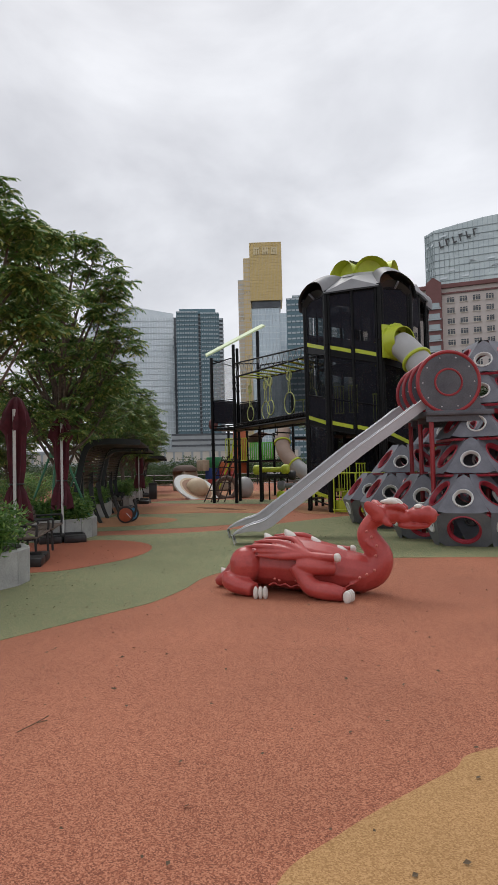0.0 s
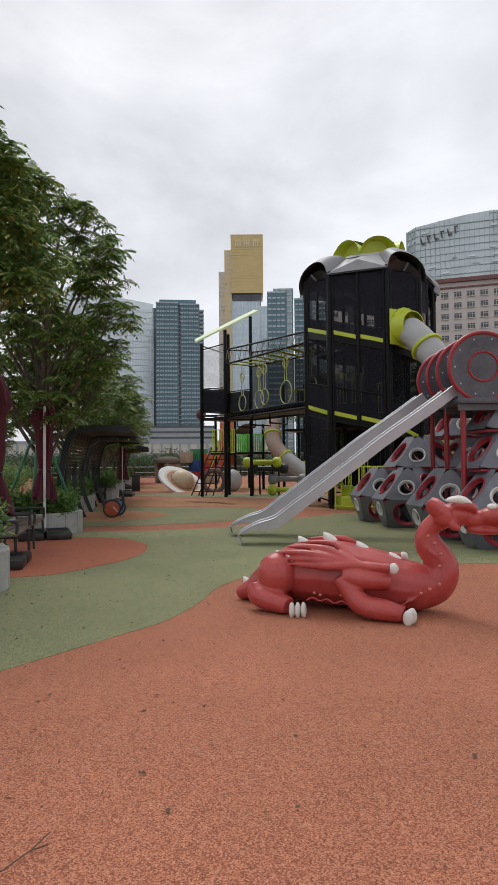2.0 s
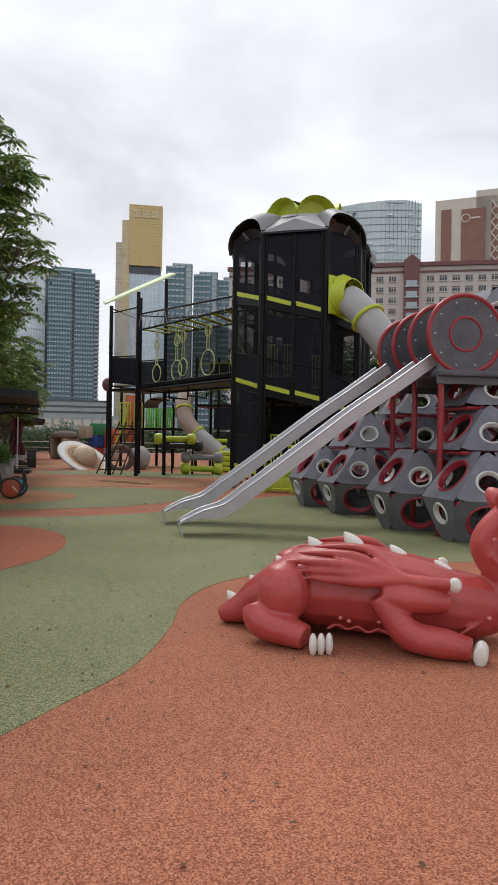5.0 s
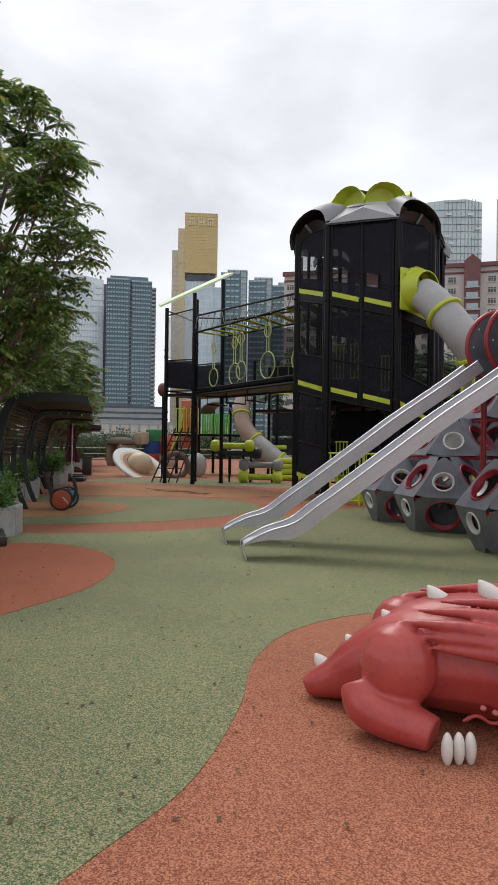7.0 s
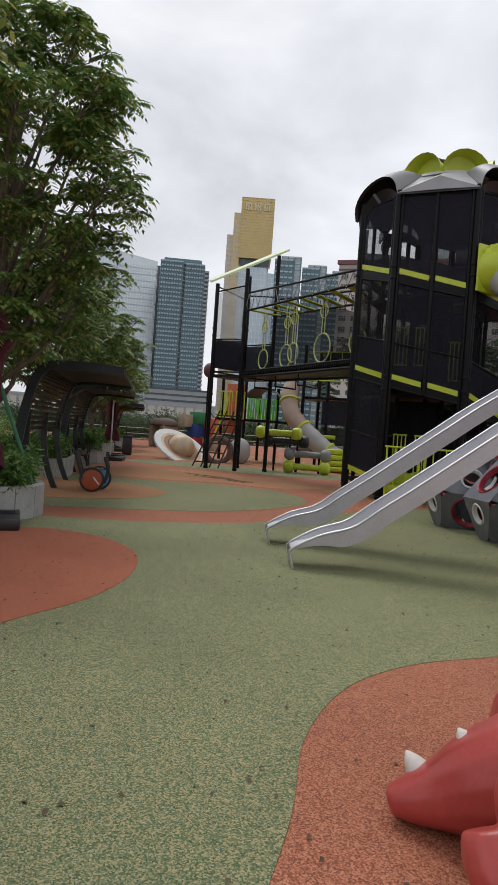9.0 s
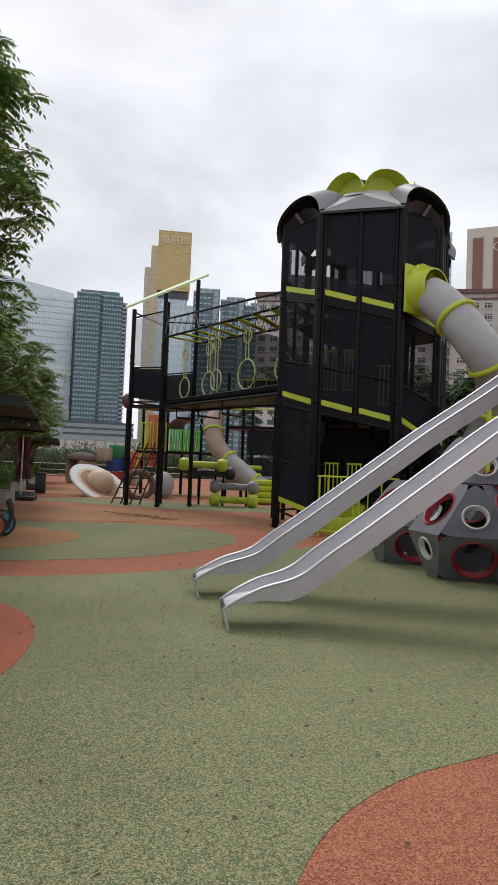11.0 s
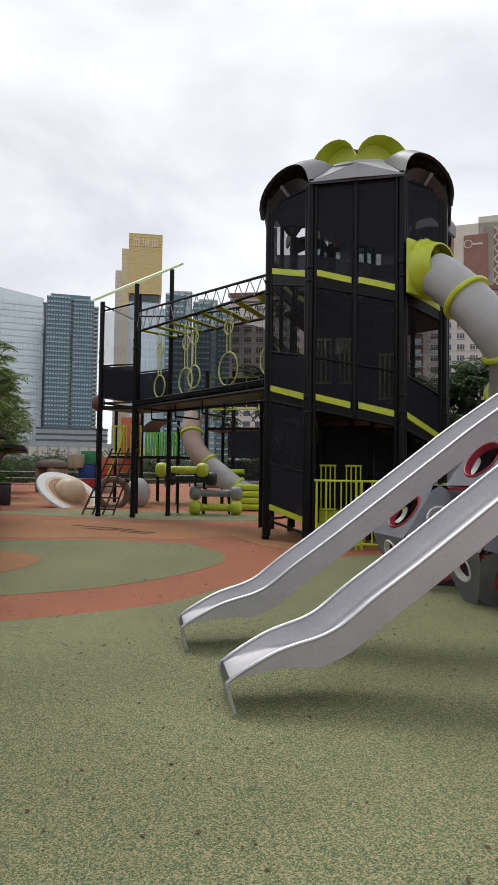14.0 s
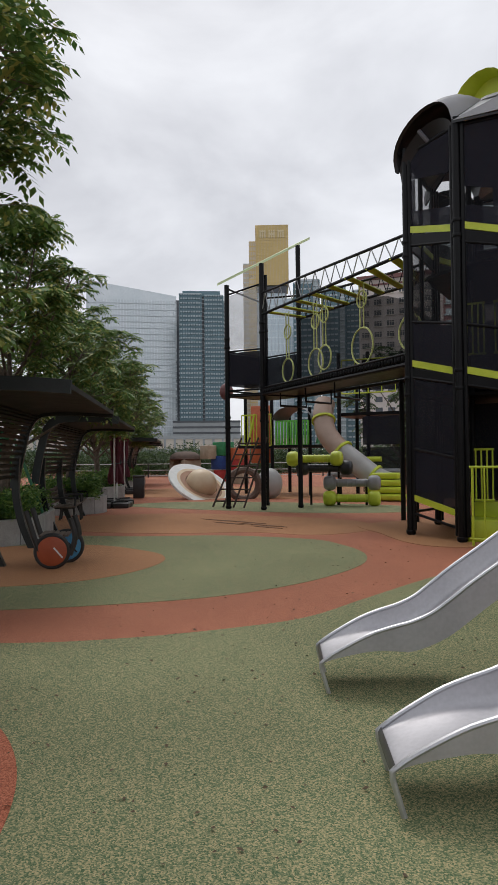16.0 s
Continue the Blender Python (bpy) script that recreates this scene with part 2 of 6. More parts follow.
LEAF_FAR = leafy("far_leaf", (0.03, 0.06, 0.02), (0.06, 0.105, 0.035), (0.11, 0.15, 0.055))
SATURN_CREAM = surface("painted_cream", (0.55, 0.40, 0.26), (0.68, 0.55, 0.38), scale=2.5, rough=0.45, fine=0.05)
SATURN_BAND = surface("painted_brown_band", (0.28, 0.14, 0.075), (0.38, 0.21, 0.12), scale=5, rough=0.5)
STONE_BEIGE = surface("moulded_beige", (0.34, 0.27, 0.19), (0.46, 0.38, 0.28), scale=4, rough=0.8)
STONE_BROWN = surface("moulded_brown", (0.10, 0.068, 0.055), (0.16, 0.11, 0.085), scale=4, rough=0.8)
BLOCK_GREEN = surface("painted_green", (0.015, 0.16, 0.055), (0.025, 0.22, 0.08), scale=4, rough=0.5)
BLOCK_BLUE = surface("painted_deep_blue", (0.012, 0.045, 0.20), (0.02, 0.07, 0.27), scale=4, rough=0.5)
BLOCK_ORANGE = surface("painted_orange", (0.45, 0.10, 0.035), (0.56, 0.15, 0.06), scale=4, rough=0.5)
BLOCK_RED = surface("painted_block_red", (0.38, 0.03, 0.03), (0.46, 0.05, 0.04), scale=4, rough=0.5)
BRIGHT_GREEN = surface("bright_green_plastic", (0.08, 0.42, 0.03), (0.14, 0.52, 0.06), scale=4, rough=0.4)
MINT = surface("mint_sheet", (0.10, 0.40, 0.20), (0.15, 0.48, 0.27), scale=4, rough=0.4)
MOULD_GREY = surface("grey_moulded", (0.14, 0.145, 0.15), (0.2, 0.205, 0.21), scale=4, rough=0.5)
ROPE_BROWN = surface("brown_rope", (0.035, 0.022, 0.018), (0.07, 0.045, 0.035), scale=20, rough=0.85)
GOLD_GLASS = glassy("gold_glass", (0.54, 0.39, 0.15), (0.63, 0.47, 0.20), rough=0.35, metal=0.35)
GOLD_PALE = glassy("pale_gold_glass", (0.50, 0.42, 0.31), (0.58, 0.49, 0.37), rough=0.3, metal=0.3)
BLUE_GLASS = glassy("blue_glass", (0.085, 0.15, 0.18), (0.13, 0.21, 0.24), rough=0.25, metal=0.3)
BLUE_BAND = glassy("blue_grey_slab", (0.40, 0.45, 0.48), (0.50, 0.54, 0.57), rough=0.5, metal=0.0)
SILVER_GLASS = glassy("silver_glass", (0.58, 0.64, 0.67), (0.70, 0.74, 0.76), rough=0.2, metal=0.4)
SILVER_LINE = glassy("silver_joint", (0.46, 0.50, 0.52), (0.53, 0.57, 0.59), rough=0.5, metal=0.1)
PALE_BLUE_GLASS = glassy("pale_blue_glass", (0.42, 0.50, 0.55), (0.54, 0.61, 0.65), rough=0.2, metal=0.4)
GREEN_GLASS = glassy("green_grey_glass", (0.46, 0.52, 0.53), (0.56, 0.62, 0.62), rough=0.2, metal=0.35)
GREEN_GLASS_DARK = glassy("green_grey_glass_dark", (0.30, 0.35, 0.36), (0.38, 0.43, 0.44), rough=0.25, metal=0.3)
DARK_GLASS = glassy("dark_window", (0.05, 0.055, 0.065), (0.10, 0.11, 0.12), rough=0.2, metal=0.2)
STONE_PINK = surface("pinkish_facade", (0.52, 0.46, 0.43), (0.60, 0.53, 0.49), scale=0.4, rough=0.8, fine=0.04)
STONE_MAROON = surface("maroon_facade", (0.17, 0.075, 0.07), (0.22, 0.10, 0.095), scale=0.4, rough=0.8, fine=0.05)
STONE_CREAM = surface("cream_facade", (0.56, 0.50, 0.43), (0.64, 0.58, 0.5), scale=0.3, rough=0.8, fine=0.03)
PANEL_BROWN = surface("brown_facade_panel", (0.22, 0.10, 0.07), (0.27, 0.13, 0.10), scale=0.3, rough=0.6, fine=0.04)
PODIUM_GREY = surface("podium_grey", (0.30, 0.32, 0.33), (0.38, 0.40, 0.41), scale=0.3, rough=0.7, fine=0.05)
LETTER = surface("sign_letters", (0.64, 0.53, 0.31), (0.7, 0.58, 0.36), scale=1, rough=0.5)
LETTER_DARK = surface("dark_sign_letters", (0.05, 0.05, 0.055), (0.08, 0.08, 0.08), scale=1, rough=0.5)
LITTER = surface("dry_leaf", (0.07, 0.045, 0.025), (0.14, 0.10, 0.06), scale=8, rough=0.9)


# ---- mesh building ----
class Shape:
    """Vertices and faces gathered for one mesh."""

    def __init__(self):
        self.v, self.f, self.k, self.slot = [], [], [], 0

    def put(self, verts, faces, m=None):
        s = len(self.v)
        self.v += [tuple(m @ Vector(p)) if m else tuple(p) for p in verts]
        self.f += [tuple(i + s for i in f) for f in faces]
        self.k += [self.slot] * len(faces)
        return self

    def box(self, c, s, m=None, bevel=0.0):
        x, y, z = s[0] / 2, s[1] / 2, s[2] / 2
        if not bevel:
            vs = [(c[0] + a * x, c[1] + b * y, c[2] + d * z) for d in (-1, 1) for b in (-1, 1) for a in (-1, 1)]
            return self.put(vs, [(0, 2, 3, 1), (4, 5, 7, 6), (0, 1, 5, 4), (2, 6, 7, 3), (0, 4, 6, 2), (1, 3, 7, 5)], m)
        bm = bmesh.new()
        bmesh.ops.create_cube(bm, size=1, matrix=Matrix.Translation(c) @ Matrix.Diagonal((*s, 1)))
        bmesh.ops.bevel(bm, geom=bm.edges[:], offset=bevel, segments=2, affect="EDGES", profile=0.5)
        bm.verts.index_update()
        self.put([p.co.copy() for p in bm.verts], [tuple(p.index for p in f.verts) for f in bm.faces], m)
        bm.free()
        return self

    def prism(self, poly, z0, z1, m=None):
        n = len(poly)
        vs = [(x, y, z0) for x, y in poly] + [(x, y, z1) for x, y in poly]
        fs = [tuple(range(n - 1, -1, -1)), tuple(range(n, 2 * n))]
        fs += [(i, (i + 1) % n, n + (i + 1) % n, n + i) for i in range(n)]
        return self.put(vs, fs, m)

    def tube(self, pts, r, segs=8, m=None, closed=False, cap=True):
        pts = [Vector(p) for p in pts]
        rs = r if isinstance(r, (list, tuple)) else [r] * len(pts)
        vs, fs, n = [], [], len(pts)
        side = None
        for i, p in enumerate(pts):
            a = pts[(i - 1) % n] if closed or i else p
            b = pts[(i + 1) % n] if closed or i < n - 1 else p
            d = (b - a).normalized()
            if side is None:
                side = d.cross(Vector((0, 0, 1)) if abs(d.z) < 0.9 else Vector((1, 0, 0))).normalized()
            side = (side - d * side.dot(d)).normalized()
            up = d.cross(side)
            for j in range(segs):
                t = 2 * math.pi * j / segs
                vs.append(p + (side * math.cos(t) + up * math.sin(t)) * rs[i])
        for i in range(n if closed else n - 1):
            for j in range(segs):
                k = (j + 1) % segs
                i2 = (i + 1) % n
                fs.append((i * segs + j, i * segs + k, i2 * segs + k, i2 * segs + j))
        if cap and not closed:
            fs += [tuple(range(segs - 1, -1, -1)), tuple(range((n - 1) * segs, n * segs))]
        return self.put(vs, fs, m)

    def lathe(self, prof, segs=24, m=None, cap=True):
        vs, fs, n = [], [], len(prof)
        for r, z in prof:
            for j in range(segs):
                t = 2 * math.pi * j / segs
                vs.append((r * math.cos(t), r * math.sin(t), z))
        for i in range(n - 1):
            for j in range(segs):
                k = (j + 1) % segs
                fs.append((i * segs + j, i * segs + k, (i + 1) * segs + k, (i + 1) * segs + j))
        if cap:
            fs += [tuple(range(segs - 1, -1, -1)), tuple(range((n - 1) * segs, n * segs))]
        return self.put(vs, fs, m)

    def ball(self, c, r, m=None, segs=16, rings=10):
        rx, ry, rz = r if isinstance(r, (tuple, list)) else (r, r, r)
        prof = [(math.sin(math.pi * i / rings), -math.cos(math.pi * i / rings)) for i in range(rings + 1)]
        prof[0], prof[-1] = (0.01, -1), (0.01, 1)
        mm = Matrix.Translation(c) @ Matrix.Diagonal((rx, ry, rz, 1))
        return self.lathe(prof, segs, (m @ mm) if m else mm)

    def ring(self, c, r, thick, m=None, segs=24, sides=6):
        return self.tube([(c[0] + r * math.cos(2 * math.pi * i / segs), c[1] + r * math.sin(2 * math.pi * i / segs), c[2]) for i in range(segs)], thick, sides, m, closed=True)


def mesh_of(name, sh, mats, smooth=35, weld=False):
    me = bpy.data.meshes.new(name)
    me.from_pydata(sh.v, [], sh.f)
    if weld:
        bm = bmesh.new()
        bm.from_mesh(me)
        bmesh.ops.remove_doubles(bm, verts=bm.verts[:], dist=0.002)
        bm.to_mesh(me)
        bm.free()
    for mt in mats if isinstance(mats, (list, tuple)) else [mats]:
        me.materials.append(mt)
    if any(sh.k):
        me.polygons.foreach_set("material_index", sh.k)
    if smooth:
        me.shade_smooth()
        me.set_sharp_from_angle(angle=radians(smooth))
    me.update()
    return me


def part(name, sh, mats, parent=None, label="", m=None, smooth=35):
    """Links a shape as one mesh object under a thing or under a part."""
    ob = new(name, sh if isinstance(sh, bpy.types.Mesh) else mesh_of(name, sh, mats, smooth))
    if parent:
        ob.parent = parent
    if m:
        ob.matrix_basis = m
    if label:
        ob["label"] = label
    return ob


def thing(name, label, category, m=None, group="", kind=""):
    ob = new(name)
    ob.empty_display_size = 0.2
    if m:
        ob.matrix_basis = m
    return tagged(ob, label, category, group, kind)


def solo(name, sh, mats, label, category, m=None, group="", kind="", smooth=35):
    """A thing of one mesh."""
    return tagged(part(name, sh, mats, None, "", m, smooth), label, category, group, kind)


def spline(pts, steps=8, closed=True):
    """A smooth line through points of the plan."""
    out, n = [], len(pts)
    for i in range(n if closed else n - 1):
        p = [Vector(pts[(i + k) % n] if closed else pts[min(max(i + k, 0), n - 1)]) for k in (-1, 0, 1, 2)]
        for s in range(steps):
            t = s / steps
            out.append(0.5 * (2 * p[1] + (p[2] - p[0]) * t + (2 * p[0] - 5 * p[1] + 4 * p[2] - p[3]) * t * t + (3 * p[1] - p[0] - 3 * p[2] + p[3]) * t ** 3))
    if not closed:
        out.append(Vector(pts[-1]))
    return out


def along(a, b, up=(0, 0, 1)):
    """A pose at a whose x axis points to b."""
    a, b = Vector(a), Vector(b)
    x = (b - a).normalized()
    y = Vector(up).cross(x).normalized()
    z = x.cross(y)
    return Matrix.Translation(a) @ Matrix((x, y, z)).transposed().to_4x4()


# ---- ground ----
def patch(name, pts, mat, lift, label):
    poly = [(p.x, p.y) for p in spline([Vector(p) for p in pts])]
    sh = Shape()
    n = len(poly)
    sh.put([(x, y, lift) for x, y in poly] + [(x, y, 0.0005) for x, y in poly], [tuple(range(n))] + [(i, n + i, n + (i + 1) % n, (i + 1) % n) for i in range(n)])
    return solo(name, sh, mat, label, "rubber floor", kind="structure", smooth=0)


gs = Shape()
N = 24
gs.put([(-900 + 1800 * i / N, -700 + 1800 * j / N, -0.02) for j in range(N + 1) for i in range(N + 1)],
       [(j * (N + 1) + i, j * (N + 1) + i + 1, (j + 1) * (N + 1) + i + 1, (j + 1) * (N + 1) + i) for j in range(N) for i in range(N)])
solo("ground", gs, ASPHALT, "grey paved ground around the playground", "ground", kind="structure", smooth=0)
fs = Shape()
fs.put([(-60, -25, 0), (40, -25, 0), (40, 75, 0), (-60, 75, 0)], [(0, 1, 2, 3)])
solo("floor", fs, TERRACOTTA, "terracotta poured rubber playground floor", "rubber floor", kind="structure", smooth=0)

patch("pavement_green", [(-14, 2), (-4.9, 4.2), (-4.55, 5.9), (-4.27, 7.2), (-4.13, 7.9), (-4.2, 8.8), (-4.37, 9.6), (-4.33, 10.35), (-4.05, 10.95), (-3.6, 11.42), (-2.9, 12.05), (-1.8, 12.55), (0.5, 13.1), (6, 13.6),
                         (8, 20), (2, 23), (-3.5, 22.4), (-5.4, 21.6), (-6.15, 20.2), (-6.62, 18.9), (-7.0, 17.6), (-7.3, 16.6), (-7.8, 15.95), (-8.5, 15.3), (-9.3, 14.8), (-11, 14.1), (-14, 13)], GREEN_RUBBER, 0.004, "olive green poured rubber floor with a wavy edge")
patch("pavement_red_bay", [(-7.05, 9.5), (-6.78, 10.5), (-6.75, 11.3), (-7.0, 12.2), (-7.5, 13.0), (-8.2, 13.5), (-9.0, 13.65), (-9.7, 13.3), (-11, 12), (-10, 9.8), (-8.2, 9.0)], ORANGE_RUBBER, 0.008, "brick red poured rubber bay beside the benches")
patch("pavement_green_far", [(-14.5, 13.8), (-11.8, 14.9), (-10.4, 15.65), (-9.4, 16.35), (-8.5, 17.2), (-7.88, 18.4), (-7.62, 19.8), (-7.85, 20.9), (-8.5, 21.8), (-9.3, 22.35), (-11.1, 22.3), (-12.6, 21.6), (-16, 20)], GREEN_RUBBER, 0.004, "olive green poured rubber oval")
patch("pavement_tan_bay", [(-12.5, 15.9), (-11.3, 16.6), (-10.6, 17.3), (-10.35, 18.3), (-10.6, 19.3), (-11.4, 19.9), (-13, 20.1), (-14.5, 18.5)], TAN_RUBBER, 0.008, "tan poured rubber bay")
patch("pavement_tan_far", [(-17.5, 22.5), (-14.5, 21.9), (-12.4, 22.2), (-10.8, 23.0), (-9.4, 23.0), (-8.6, 24.4), (-9.6, 26.2), (-12.4, 26.6), (-14.5, 26.6), (-16.5, 25.2)], TAN_RUBBER, 0.004, "tan poured rubber floor")
patch("pavement_tan_tower", [(-9.0, 25.5), (-8.2, 23.6), (-7.3, 22.3), (-6.4, 22.2), (-5, 23.2), (-3, 24), (-2.5, 27), (-6, 28.5)], TAN_RUBBER, 0.008, "tan poured rubber floor under the tower")
patch("pavement_green_deck", [(-18, 28.6), (-14.5, 27.9), (-11, 27.9), (-8.6, 29.2), (-9.5, 31.2), (-13, 31.6), (-17, 30.8)], GREEN_RUBBER, 0.004, "olive green poured rubber floor under the deck")
patch("pavement_tan_back", [(-22, 33), (-16, 33.5), (-10, 33), (-6, 35), (-8, 41), (-16, 43), (-23, 40)], TAN_RUBBER, 0.004, "tan poured rubber floor beyond the deck")
patch("pavement_yellow", [(-0.5, 2.9), (-0.69, 3.48), (-0.57, 3.89), (-0.41, 4.27), (-0.20, 4.69), (-0.00, 5.07), (1.3, 6.0), (2.6, 6.4), (4, 5.5), (4.5, 2), (3, -1), (0.8, -0.5), (-0.4, 1.5)], YELLOW_RUBBER, 0.004, "yellow poured rubber floor with a curved edge")

for x, y, l in ((-12.7, 25.1, 0.55), (-11.9, 24.9, 0.7), (-12.1, 24.5, 0.5), (-11.2, 24.4, 0.75), (-10.9, 24.0, 0.45)):
    patch("pavement_mark", [(x - l, y + 0.3 * l), (x - 0.3 * l, y + 0.1 * l + 0.05), (x + l, y - 0.32 * l), (x + 0.2 * l, y - 0.12 * l - 0.05)], MARK_RUBBER, 0.012, "dark brown worn mark on the tan floor")


# ---- climbing tower ----
TOWER_POSTS = [(-7.65, 23.68), (-6.58, 22.84), (-4.70, 22.82), (-3.83, 23.70), (-3.65, 25.82), (-4.72, 26.66), (-6.61, 26.9), (-7.45, 25.8)]
TC = Vector((-5.65, 24.75, 0))
tower = thing("climbing_tower", "tall black netted climbing tower with lime bands and grey roof", "play tower", pose(TC.x, TC.y, 0))


def local(p, z=0.0):
    return Vector((p[0] - TC.x, p[1] - TC.y, z))


def post_mesh(h, r=0.075):
    sh = Shape()
    sh.tube([(0, 0, 0), (0, 0, h)], r, 12)
    for z in (0.06, h * 0.36, h * 0.37 + 0.25, h * 0.72, h * 0.73 + 0.2):
        sh.lathe([(r + 0.012, z - 0.035), (r + 0.018, z - 0.025), (r + 0.018, z + 0.025), (r + 0.012, z + 0.035)], 12)
    return mesh_of("post", sh, BLACK_STEEL)


tp = post_mesh(7.7)
for p in TOWER_POSTS:
    part("post", tp, None, tower, m=Matrix.Translation(local(p)))
slim = Shape()
slim.tube([(0, 0, 0.1), (0, 0, 7.6)], 0.042, 10)
SLIM_POST = mesh_of("slim_post", slim, BLACK_STEEL)
for i in range(8):
    a, b = local(TOWER_POSTS[i]), local(TOWER_POSTS[(i + 1) % 8])
    d = (b - a).normalized() * 0.11
    for q in (a + d, b - d):
        part("slim_post", SLIM_POST, None, tower, m=Matrix.Translation(q))


def face_panel(a, b, za0, zb0, za1, zb1, mat, name, parent, inset=0.05, thick=0.012, origin=None):
    """An upright panel between two posts, with its lower and upper edges given at both ends."""
    o = origin or TC
    A, B = Vector((a[0] - o.x, a[1] - o.y, 0)), Vector((b[0] - o.x, b[1] - o.y, 0))
    d = (B - A).normalized()
    A, B = A + d * inset, B - d * inset
    nrm = Vector((d.y, -d.x, 0)) * thick / 2
    sh = Shape()
    q = [(A, za0), (B, zb0), (B, zb1), (A, za1)]
    sh.put([p + nrm + Vector((0, 0, z)) for p, z in q] + [p - nrm + Vector((0, 0, z)) for p, z in q],
           [(0, 1, 2, 3), (7, 6, 5, 4), (0, 4, 5, 1), (1, 5, 6, 2), (2, 6, 7, 3), (3, 7, 4, 0)])
    return part(name, sh, mat, parent, smooth=0)


def frame_bars(a, b, lines, parent, r=0.028, origin=None):
    o = origin or TC
    for z0, z1 in lines:
        sh = Shape()
        sh.tube([(a[0] - o.x, a[1] - o.y, z0), (b[0] - o.x, b[1] - o.y, z1)], r, 8)
        part("rail", sh, BLACK_STEEL, parent)


# height of the bands' top edge at each post, falling along the ramp inside
UP = [6.1, 5.79, 5.36, 5.1, 5.4, 5.7, 6.0, 6.1]
LOW = [3.45, 3.17, 2.78, 2.36, 2.4, 2.9, 3.2, 3.4]
BASE = [0.70, 0.48, 0.42, 0.42, 0.42, 0.5, 0.6, 0.62]
for i in range(8):
    j = (i + 1) % 8
    a, b = TOWER_POSTS[i], TOWER_POSTS[j]
    wide = i % 2 == 1
    cuts = [0.0, 0.5, 1.0] if wide else [0.0, 1.0]
    for k in range(len(cuts) - 1):
        lerp = lambda u, v, t: u + (v - u) * t
        pa = (lerp(a[0], b[0], cuts[k]), lerp(a[1], b[1], cuts[k]))
        pb = (lerp(a[0], b[0], cuts[k + 1]), lerp(a[1], b[1], cuts[k + 1]))
        z = lambda arr, t: lerp(arr[i], arr[j], t)
        ua, ub, la, lb = z(UP, cuts[k]), z(UP, cuts[k + 1]), z(LOW, cuts[k]), z(LOW, cuts[k + 1])
        if i != 3:
            face_panel(pa, pb, ua - 0.13, ub - 0.13, ua, ub, LIME, "lime_band", tower, inset=0.13 if not wide else 0.08, thick=0.05)
            win = 1.5 if i > 2 else 0.95 if not wide else 0.66
            w0, w1 = (0.03, 0.97) if i > 2 else (0.2, 0.88) if not wide else ((0.08, 0.66) if k == 0 else (0.08, 0.55))
            pw = [(lerp(pa[0], pb[0], t), lerp(pa[1], pb[1], t)) for t in (w0, w1)]
            zw = [(lerp(ua, ub, t) + 0.32, lerp(ua, ub, t) + win) for t in (w0, w1)]
            face_panel(*pw, zw[0][0], zw[1][0], zw[0][1], zw[1][1], WINDOW_MESH, "mesh_window", tower, inset=0.0)
            for qa, qb, t0, t1 in ((pa, pw[0], 0.0, w0), (pw[1], pb, w1, 1.0)):
                face_panel(qa, qb, lerp(ua, ub, t0) + 0.32, lerp(ua, ub, t1) + 0.32, lerp(ua, ub, t0) + win, lerp(ua, ub, t1) + win, DARK_MESH, "mesh_panel", tower, inset=0.0)
            face_panel(pa, pb, ua + win, ub + win, 7.6, 7.6, DARK_MESH, "mesh_panel", tower)
            face_panel(pa, pb, ua, ub, ua + 0.32, ub + 0.32, DARK_MESH, "sill_panel", tower)
        elif k == 0:
            face_panel(pa, pb, 6.4, 6.4, 7.6, 7.6, DARK_MESH, "mesh_panel", tower)
        face_panel(pa, pb, la - 0.13, lb - 0.13, la, lb, LIME, "lime_band", tower, inset=0.13 if not wide else 0.08, thick=0.05)
        face_panel(pa, pb, la, lb, la + 0.75, lb + 0.75, LIGHT_MESH if wide and i < 3 else DARK_MESH, "mesh_panel", tower)
        face_panel(pa, pb, la + 0.8, lb + 0.8, ua - 0.36, ub - 0.36, WINDOW_MESH if not wide else LIGHT_MESH, "mesh_window", tower, inset=0.05)
        face_panel(pa, pb, ua - 0.34, ub - 0.34, ua - 0.14, ub - 0.14, BLACK_STEEL, "skirt_panel", tower, thick=0.03)
        face_panel(pa, pb, la - 0.32, lb - 0.32, la - 0.14, lb - 0.14, BLACK_STEEL, "skirt_panel", tower, thick=0.03)
        frame_bars(pa, pb, [(la + 0.78, lb + 0.78), (ua - 0.35, ub - 0.35), (7.55, 7.55), (la - 0.32, lb - 0.32)], tower)
        if k == 0 and wide:
            sh = Shape()
            sh.tube([local(pb, lb - 0.3), local(pb, 7.6)], 0.05, 8)
            part("mullion", sh, BLACK_STEEL, tower)
    if i in (0, 4, 5, 6, 7):
        face_panel(a, b, BASE[i], BASE[j], BASE[i] + 1.0, BASE[j] + 1.0, DARK_MESH, "mesh_panel", tower)
        face_panel(a, b, BASE[i] + 1.05, BASE[j] + 1.05, LOW[i] - 0.35, LOW[j] - 0.35, LIGHT_MESH, "mesh_window", tower, inset=0.05)
        face_panel(a, b, BASE[i] - 0.02, BASE[j] - 0.02, BASE[i] + 0.1, BASE[j] + 0.1, LIME, "lime_band", tower, inset=0.13 if not wide else 0.08, thick=0.05)
        frame_bars(a, b, [(BASE[i] + 1.02, BASE[j] + 1.02), (BASE[i] - 0.25, BASE[j] - 0.25)], tower)
for zf in (3.3, 5.75):
    ds = Shape()
    ds.prism([(local(p) * 0.93 + Vector((0.15, 0.35, 0))).to_2d() for p in TOWER_POSTS], zf - 0.62, zf - 0.56)
    part("deck", ds, BLACK_STEEL, tower, "dark steel deck inside the tower")

